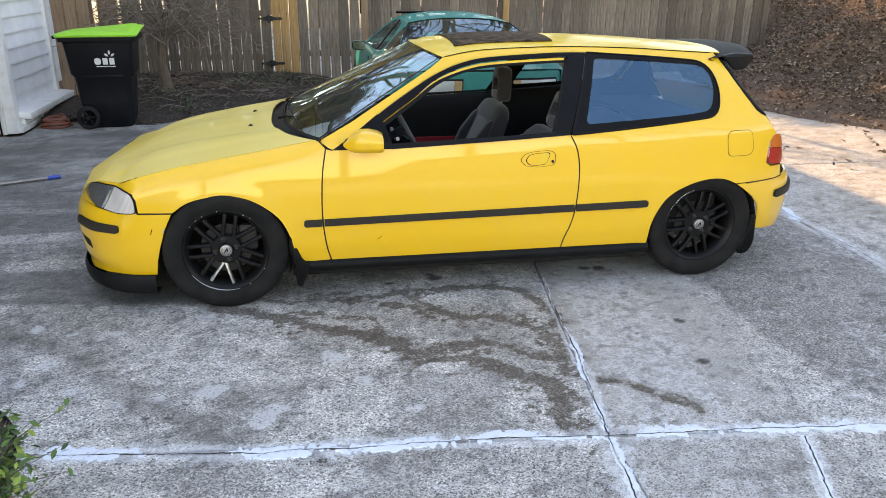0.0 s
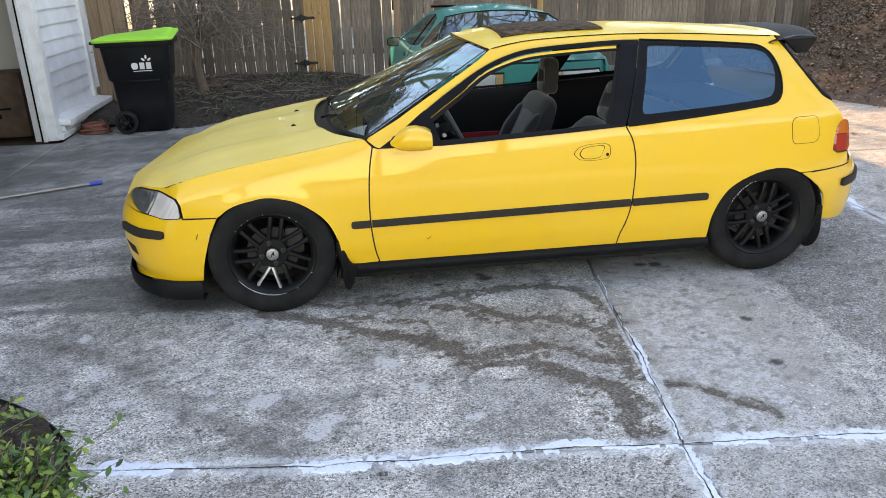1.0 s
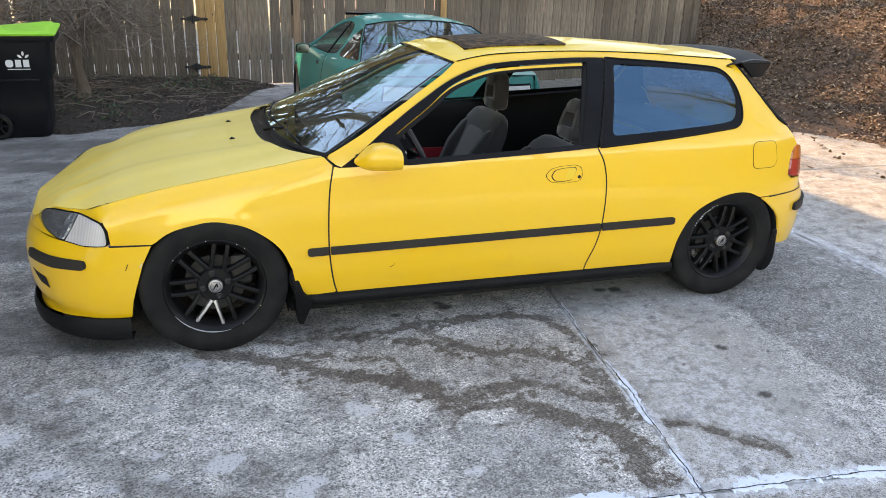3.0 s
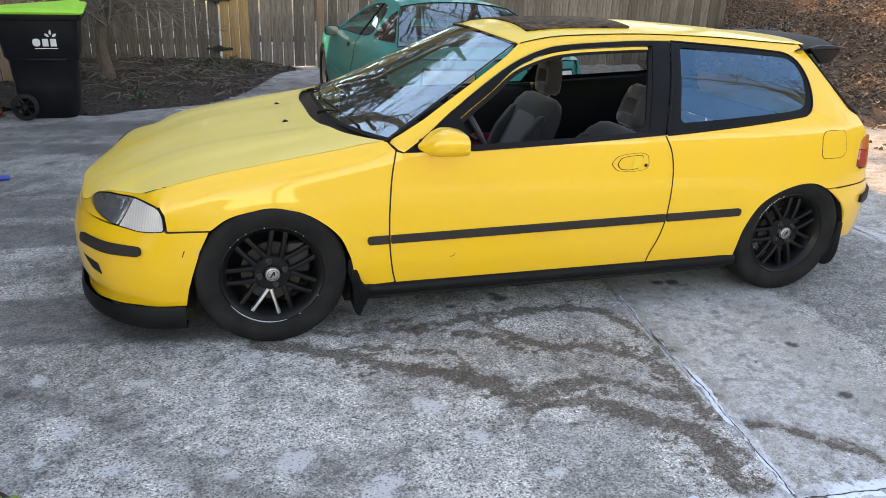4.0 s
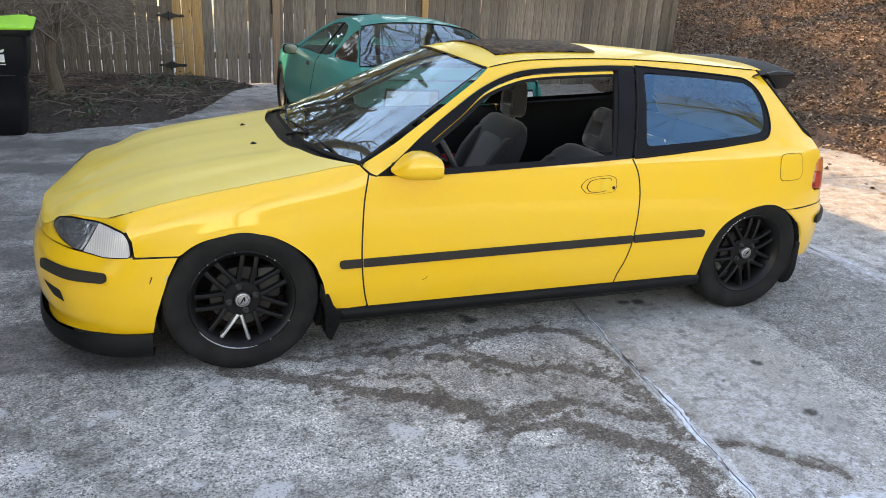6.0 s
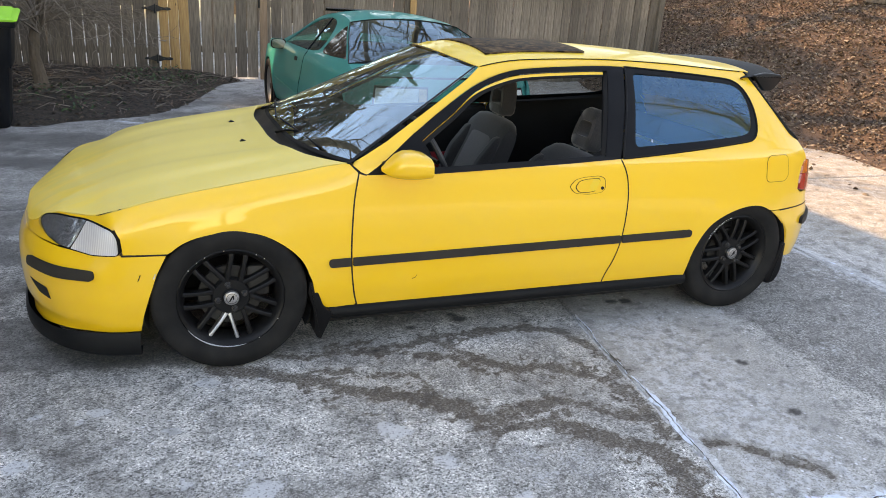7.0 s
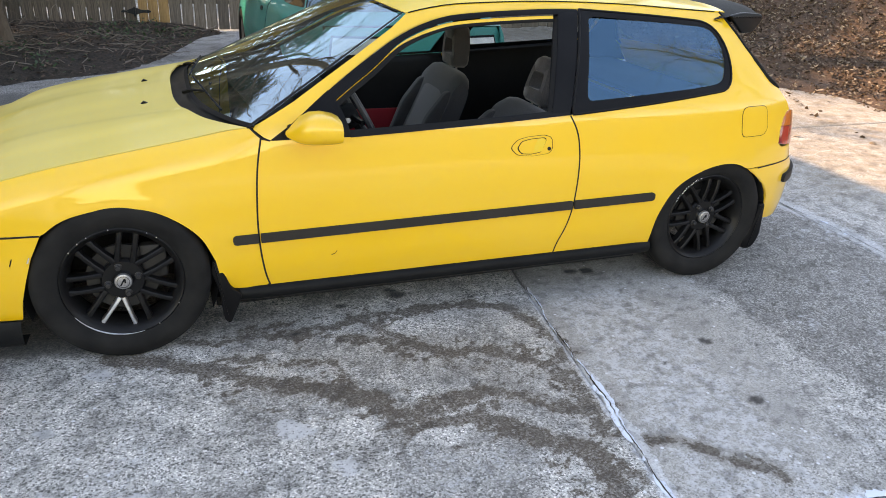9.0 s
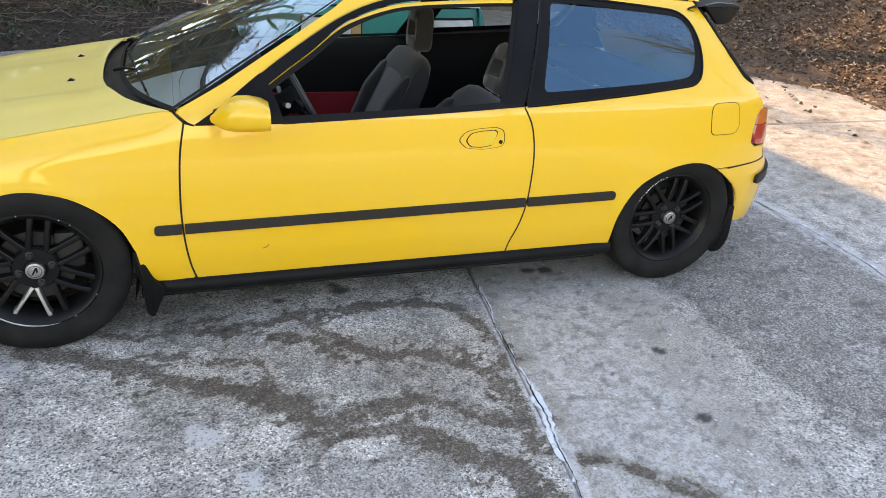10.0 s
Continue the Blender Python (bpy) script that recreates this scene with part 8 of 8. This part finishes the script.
def build_litter():
    rnd = random.Random(8)
    pl = []
    while len(pl) < 2400:
        x, y = rnd.uniform(-2.3, 1.1), rnd.uniform(5.0, 8.6)
        if inside((x, y), BED_EDGE):
            if rnd.random() < 0.35 and y < 6.2:
                continue
            pl.append((x, y, bed_height(x, y) + rnd.uniform(0.004, 0.022)))
    leaf_cloud("leaf_litter", M_BEDLEAF, pl, 0.021, "dry brown leaves scattered over the mulch bed", "leaf litter", 0.5, 2)
    # bank on the right
    pl = []
    while len(pl) < 125000:
        x, y = rnd.uniform(5.8, 14.5), rnd.uniform(-0.5, 13.0)
        d = x - hill_edge(y)
        if d < -0.15 or rnd.random() > 0.25 + 0.8 * ease(0.0, 0.9, d):
            continue
        pl.append((x, y, ground_z(x, y) + rnd.uniform(0.0, 0.05)))
    leaf_cloud("leaf_litter", M_LITTER, pl, 0.025, "thick brown leaf litter on the bank", "leaf litter", 0.6, 3)
    # strays on the drive
    pl = [(rnd.uniform(5.0, 7.2), rnd.uniform(1.5, 5.2), 0.008) for _ in range(70)]
    leaf_cloud("leaf_litter", M_LITTER, pl, 0.035, "stray dry leaves on the concrete", "leaf litter", 0.5, 4)
    # green ground cover in the bed
    pl = []
    while len(pl) < 520:
        cx, cy, r = rnd.choice(((0.15, 7.4, 0.55), (0.35, 7.8, 0.45), (-0.25, 7.3, 0.5), (-0.1, 8.0, 0.5), (-1.75, 5.9, 0.3), (-0.9, 5.7, 0.4), (-1.2, 6.2, 0.5)))
        x, y = rnd.gauss(cx, r * 0.5), rnd.gauss(cy, r * 0.5)
        if inside((x, y), BED_EDGE):
            pl.append((x, y, bed_height(x, y) + rnd.uniform(0.01, 0.10)))
    leaf_cloud("ground_cover", M_IVY, pl, 0.022, "low green ground cover plants in the bed", "ground cover", 0.3, 5, 0.6, 0.5)
    # sticks
    verts = bmesh.new()
    for _ in range(220):
        x, y = rnd.uniform(-2.0, 0.9), rnd.uniform(5.6, 8.4)
        if not inside((x, y), BED_EDGE):
            continue
        a, l = rnd.uniform(0, 6.28), rnd.uniform(0.1, 0.5)
        z = bed_height(x, y) + 0.02
        tube_bm([(x, y, z), (x + l * 0.5 * math.cos(a), y + l * 0.5 * math.sin(a), z + rnd.uniform(0.0, 0.06)), (x + l * math.cos(a + 0.3), y + l * math.sin(a + 0.3), z + rnd.uniform(0, 0.03))],
                [0.006, 0.005, 0.002], 4, verts)
    tagged(part("fallen_twigs", verts, M_TWIG), "grey fallen twigs lying on the mulch", "twigs", kind="stuff")


build_litter()


# ---------------------------------------------------------------- bare weeping tree by the bin
def grow(bm, p, d, length, radius, depth, rnd, droop, sides=5, spread=0.75, bend=0.16):
    """A limb that bends, tapers and forks."""
    pts, radii = [Vector(p)], [radius]
    n = 4
    for i in range(n):
        d = (d + Vector((rnd.gauss(0, bend), rnd.gauss(0, bend), rnd.gauss(0, bend * 0.75) - droop)) * 0.8).normalized()
        pts.append(pts[-1] + d * length / n)
        radii.append(radius * (1 - 0.55 * (i + 1) / n))
    tube_bm(pts, radii, sides if radius > 0.006 else 3, bm, cap=False)
    if depth == 0:
        return
    for k in range(rnd.choice((2, 3, 3))):
        i = rnd.randint(2, n)
        e = (d + Vector((rnd.gauss(0, spread), rnd.gauss(0, spread), rnd.gauss(0, spread * 0.6)))).normalized()
        grow(bm, pts[i], e, length * rnd.uniform(0.6, 0.85), radii[i] * 0.72, depth - 1, rnd, droop, sides, spread, bend)


def build_small_tree():
    t = thing("small_tree", "bare umbrella-shaped ornamental tree with grey twigs", "tree")
    rnd = random.Random(12)
    base = Vector((-1.33, 6.69, 0.03))
    bm = tube_bm([base + Vector((0, 0, -0.06)), base + Vector((0.0, 0.02, 0.10)), base + Vector((-0.05, 0.03, 0.45)), base + Vector((-0.02, 0.0, 0.68)), base + Vector((0.04, 0.0, 0.86))], [0.13, 0.080, 0.058, 0.052, 0.045], 10)
    for k in range(5):
        a = k * 1.3
        tube_bm([base + Vector((0.05 * math.cos(a), 0.05 * math.sin(a), 0.10)), base + Vector((0.16 * math.cos(a), 0.16 * math.sin(a), -0.02))], [0.05, 0.02], 6, bm)
    part("trunk", bm, M_BARK, t)
    bm = bmesh.new()
    top = base + Vector((0.04, 0, 0.82))
    for k in range(46):
        a = k * 2.399 + rnd.uniform(-0.2, 0.2)
        reach, lift = rnd.uniform(0.55, 1.30), rnd.uniform(0.05, 0.60)
        d = Vector((math.cos(a), math.sin(a) * 0.8, 0))
        end = top + d * reach + Vector((0, 0, lift * 0.4 - 0.22 * (reach > 0.9)))
        limb = spline([top - Vector((0, 0, rnd.uniform(0, 0.15))), top + d * reach * 0.4 + Vector((rnd.gauss(0, 0.05), rnd.gauss(0, 0.05), lift)),
                       top + d * reach * 0.75 + Vector((rnd.gauss(0, 0.08), rnd.gauss(0, 0.08), lift * 0.9)), end], 5)
        tube_bm(limb, [0.014 * (1 - 0.055 * i) for i in range(len(limb))], 4, bm, cap=False)
        for _ in range(15):
            q = limb[rnd.randint(4, len(limb) - 1)]
            e = (d * rnd.uniform(-0.2, 1.0) + Vector((rnd.gauss(0, 0.7), rnd.gauss(0, 0.7), rnd.gauss(-0.15, 0.45)))).normalized()
            grow(bm, q, e, rnd.uniform(0.14, 0.34), 0.0050, 1, rnd, 0.05, 3, 0.6, 0.22)
    part("crown", bm, M_TWIG, t, "tangled bare grey twigs")


build_small_tree()


# ---------------------------------------------------------------- shrub and edged bed near the camera
def build_shrub():
    bed = [(-1.9, -0.45), (-1.45, -0.50), (-1.08, -0.66), (-0.80, -0.89), (-0.66, -1.12), (-0.62, -1.40), (-0.66, -1.9), (-0.9, -2.6), (-2.2, -2.6)]
    edge = [(p.x, p.y) for p in spline(bed, 6, True)]
    ob = panel("planting_bed", edge, lambda u, v: Vector((u, v, 0.02 + 0.03 * noise.noise((u * 5, v * 5, 0)) + 0.012 * noise.noise((u * 22, v * 22, 4)))), M_MULCH, None, step=0.04, thick=0.05)
    tagged(ob, "round bed of dark mulch cut into the drive", "flower bed", kind="structure")
    rim = [(p.x, p.y, 0.018) for p in spline(bed[:8], 8)]
    tagged(part("bed_edging", tube_bm(rim, 0.008, 8), M_TRIM), "black plastic edging round the mulch bed", "edging", kind="structure")
    rnd = random.Random(21)
    pl = []
    for _ in range(260):
        x, y = rnd.uniform(-1.6, -0.66), rnd.uniform(-2.2, -0.6)
        if inside((x, y), edge):
            pl.append((x, y, 0.055 + rnd.uniform(0, 0.02)))
    leaf_cloud("bark_chips", M_TWIG, pl, 0.011, "grey bark chips on the mulch", "bark chips", 0.3, 6)

    def plant(label, base, tips):
        s = thing("shrub", label, "shrub", "shrubs in the near bed")
        stems = bmesh.new()
        verts, faces = [], []
        for m_, t_ in tips:
            pts = spline([base, m_, t_], 5)
            tube_bm(pts, [0.004 - 0.003 * i / (len(pts) - 1) for i in range(len(pts))], 4, stems)
            for i in range(20):
                q = pts[min(len(pts) - 1, 2 + int((len(pts) - 3) * i / 19))]
                w = rnd.uniform(0.012, 0.020)
                mm = Matrix.Translation(q + Vector((rnd.gauss(0, 0.012), rnd.gauss(0, 0.012), rnd.gauss(0, 0.010)))) @ Euler((rnd.uniform(-0.9, 0.9), rnd.uniform(-0.9, 0.9), rnd.uniform(0, 6.28))).to_matrix().to_4x4()
                k0 = len(verts)
                for p in ((0, 0, 0), (0.7, -0.42, 0.08), (1.4, -0.40, 0.05), (2.1, 0, -0.15), (1.4, 0.40, 0.05), (0.7, 0.42, 0.08), (1.05, 0, -0.08)):
                    verts.append(mm @ (Vector(p) * w))
                faces += [(k0 + j, k0 + (j + 1) % 6, k0 + 6) for j in range(6)]
        part("stem_tangle", stems, M_TWIG, s)
        raw("foliage", verts, faces, M_GREEN, s, "glossy green leaves, yellower at the tips")

    base = Vector((-0.63, -1.60, 0.04))
    tips = []
    for k in range(165):
        a, el, l = rnd.uniform(0, 6.28), rnd.uniform(0.45, 1.4), rnd.uniform(0.14, 0.31)
        d = Vector((math.cos(a) * math.cos(el), math.sin(a) * math.cos(el), math.sin(el)))
        tips.append((base + d * l * 0.5 + Vector((0, 0, 0.05)), base + d * l + Vector((rnd.gauss(0, 0.03), rnd.gauss(0, 0.03), 0.03))))
    tips.append((Vector((-0.52, -1.53, 0.25)), Vector((-0.35, -1.42, 0.33))))
    tips.append((Vector((-0.58, -1.53, 0.27)), Vector((-0.50, -1.44, 0.36))))
    plant("small evergreen shrub with glossy green leaves and one long sprig", base, tips)
    base = Vector((-0.98, -1.12, 0.04))
    tips = []
    for k in range(45):
        d = Vector((rnd.gauss(0, 0.09), rnd.gauss(0, 0.09), rnd.uniform(0.08, 0.20)))
        tips.append((base + d * 0.5 + Vector((0, 0, 0.02)), base + d))
    plant("low evergreen seedling with a few green leaves in the mulch", base, tips)


build_shrub()


# ---------------------------------------------------------------- woods round the place
def build_woods():
    def bare_tree(x, y, h, seed, z0=0.0):
        rnd = random.Random(seed)
        t = thing("bare_tree", "tall leafless tree behind the yard", "tree", "bare trees", at=pose(x, y, z0))
        lean = Vector((rnd.gauss(0, 0.03), rnd.gauss(0, 0.03), 1)).normalized()
        r = h * 0.014
        pts = [lean * h * k / 7 + Vector((rnd.gauss(0, 0.08), rnd.gauss(0, 0.08), 0)) * (k > 0) for k in range(8)]
        part("trunk", tube_bm(pts, [r * (1 - 0.11 * k) for k in range(8)], 8), M_BARK, t)
        bm = bmesh.new()
        for k in range(26):
            f = 0.18 + 0.80 * k / 26
            p = pts[min(7, int(f * 7))].lerp(pts[min(7, int(f * 7) + 1)], f * 7 - int(f * 7))
            a = rnd.uniform(0, 6.28)
            d = Vector((math.cos(a), math.sin(a), rnd.uniform(0.4, 1.0))).normalized()
            grow(bm, p, d, h * 0.16 * (1.25 - f), r * 0.42 * (1.1 - f), 3, rnd, -0.03, 5, 0.5, 0.07)
        part("crown", bm, M_BARK, t, "bare branches")
        return t
    spots = [(-6, 19.5), (-2.5, 20.5), (1.0, 20), (4, 21), (7.5, 20.5), (-9, 21),
             (11, 12.5), (13, 8.5), (14.5, 6)]
    first = [bare_tree(*spots[0], 15, 101), bare_tree(*spots[1], 13, 102), bare_tree(*spots[2], 14, 103)]
    for i, (x, y) in enumerate(spots[3:]):
        z = ground_z(x, y) if x > 6 else 0
        copy_thing(first[i % 3], pose(x, y, z, 0, 0, 77 * i))
    for i, (x, y, s) in enumerate(((-1.6, 11.9, 1.15), (1.1, 12.8, 1.05), (3.5, 11.6, 1.2), (6.2, 13.2, 1.1), (-7.5, 17.0, 1.15), (-4.4, 17.6, 0.95), (-3.3, 23.0, 1.3), (-1.1, 17.8, 1.1), (0.3, 23.5, 1.25), (2.4, 17.4, 0.9), (2.9, 24.0, 1.3), (5.4, 18.2, 1.05), (-0.5, 27.5, 1.4), (-5.6, 26.0, 1.35),
                                   (-2.0, 31.0, 1.5), (1.6, 32.0, 1.4), (-10.5, 24.5, 1.3), (-4.2, 33.0, 1.5))):
        copy_thing(first[i % 3], pose(x, y, 0, 0, 0, 53 * i + 20) @ Matrix.Scale(s, 4))
    copy_thing(first[1], pose(10.35, 6.0, ground_z(10.35, 6.0) - 0.1, 0, 0, 40) @ Matrix.Scale(1.5, 4))
    copy_thing(first[2], pose(11.8, -2.6, ground_z(11.8, -2.6) - 0.1, 0, 0, 200))
    # unseen evergreens added beyond the fence and behind the camera, for shade and reflections
    rnd = random.Random(31)

    def pine(x, y, h, wide):
        t = thing("pine_tree", "unseen dark green pine added for shade and reflections", "tree", "pines", at=pose(x, y, ground_z(x, y) if x > 6 else 0))
        part("trunk", tube_bm([(0, 0, -0.1), (0, 0, h * 0.5), (0, 0, h * 0.95)], [0.20, 0.13, 0.02], 8), M_BARK, t)
        verts, faces = [], []
        boughs = [(0.16 + 0.82 * k / 90, rnd.uniform(0, 6.28), rnd.uniform(0.6, 1.15)) for k in range(90)]
        for f, a, l in boughs:
            reach = wide * l * (1 - 0.72 * f)
            for _ in range(46 if f > 0.52 else 7):
                s = rnd.random() ** 0.7
                b = a + rnd.gauss(0, 0.26)
                c = Vector((reach * s * math.cos(b), reach * s * math.sin(b), h * f + reach * (0.15 * s - 0.25 * s * s) + rnd.gauss(0, 0.16)))
                q = rnd.uniform(0.10, 0.26)
                m = Matrix.Translation(c) @ Euler((rnd.uniform(-1, 1), rnd.uniform(-1, 1), b + rnd.gauss(0, 0.5))).to_matrix().to_4x4()
                k = len(verts)
                verts += [m @ Vector(p) for p in ((-q, 0, 0), (0, -q * 0.28, 0.03), (q, 0, -0.06), (0, q * 0.28, 0.03))]
                faces.append((k, k + 1, k + 2, k + 3))
        raw("crown", verts, faces, M_PINE, t)
        return t
    # tall ones added towards the sun to shade the bank and bed
    tall = ((-9.4, 20.0, 0, 1.34), (-5.7, 20.2, 1, 1.30), (-14.4, 20.0, 2, 1.24), (-9.0, 21.6, 2, 1.38), (-7.4, 20.7, 1, 1.36), (-6.6, 22.6, 2, 1.30), (-5.5, 21.9, 0, 1.16), (-2.2, 25.0, 0, 1.24), (1.2, 26.0, 2, 1.40), (-0.4, 28.5, 1, 1.50))
    kinds = [pine(-12.5, 23, 14.5, 3.4), pine(-7.5, 22.4, 13.0, 3.0), pine(-5.2, 23.8, 13.5, 3.2)]
    for i, (x, y, s) in enumerate(((5.6, 23.4, 0.95), (9.4, 22.8, 1.0), (13.4, 23.5, 0.95), (-10.2, 26.5, 1.1), (-5.0, 26.8, 1.12), (3.8, 26.6, 1.15), (7.6, 27, 1.1), (-16.5, 24, 1.05), (-12.4, 18.2, 0.88), (-10.2, 17.6, 0.92), (-14.8, 18.8, 0.9),
                                 (-9, -19, 1.0), (-3.5, -21, 1.1), (1.5, -20, 0.9), (6, -22, 1.1), (11, -20.5, 1.0), (16, -22, 1.1), (21, -19, 1.0))):
        copy_thing(kinds[i % 3], pose(x, y, ground_z(x, y) if x > 6 else 0, 0, 0, 61 * i) @ Matrix.Scale(s, 4))

    for x, y, k, s in tall:
        copy_thing(kinds[k], pose(x, y, 0, 0, 0, 140 * k + 20) @ Matrix.Scale(s, 4))


build_woods()
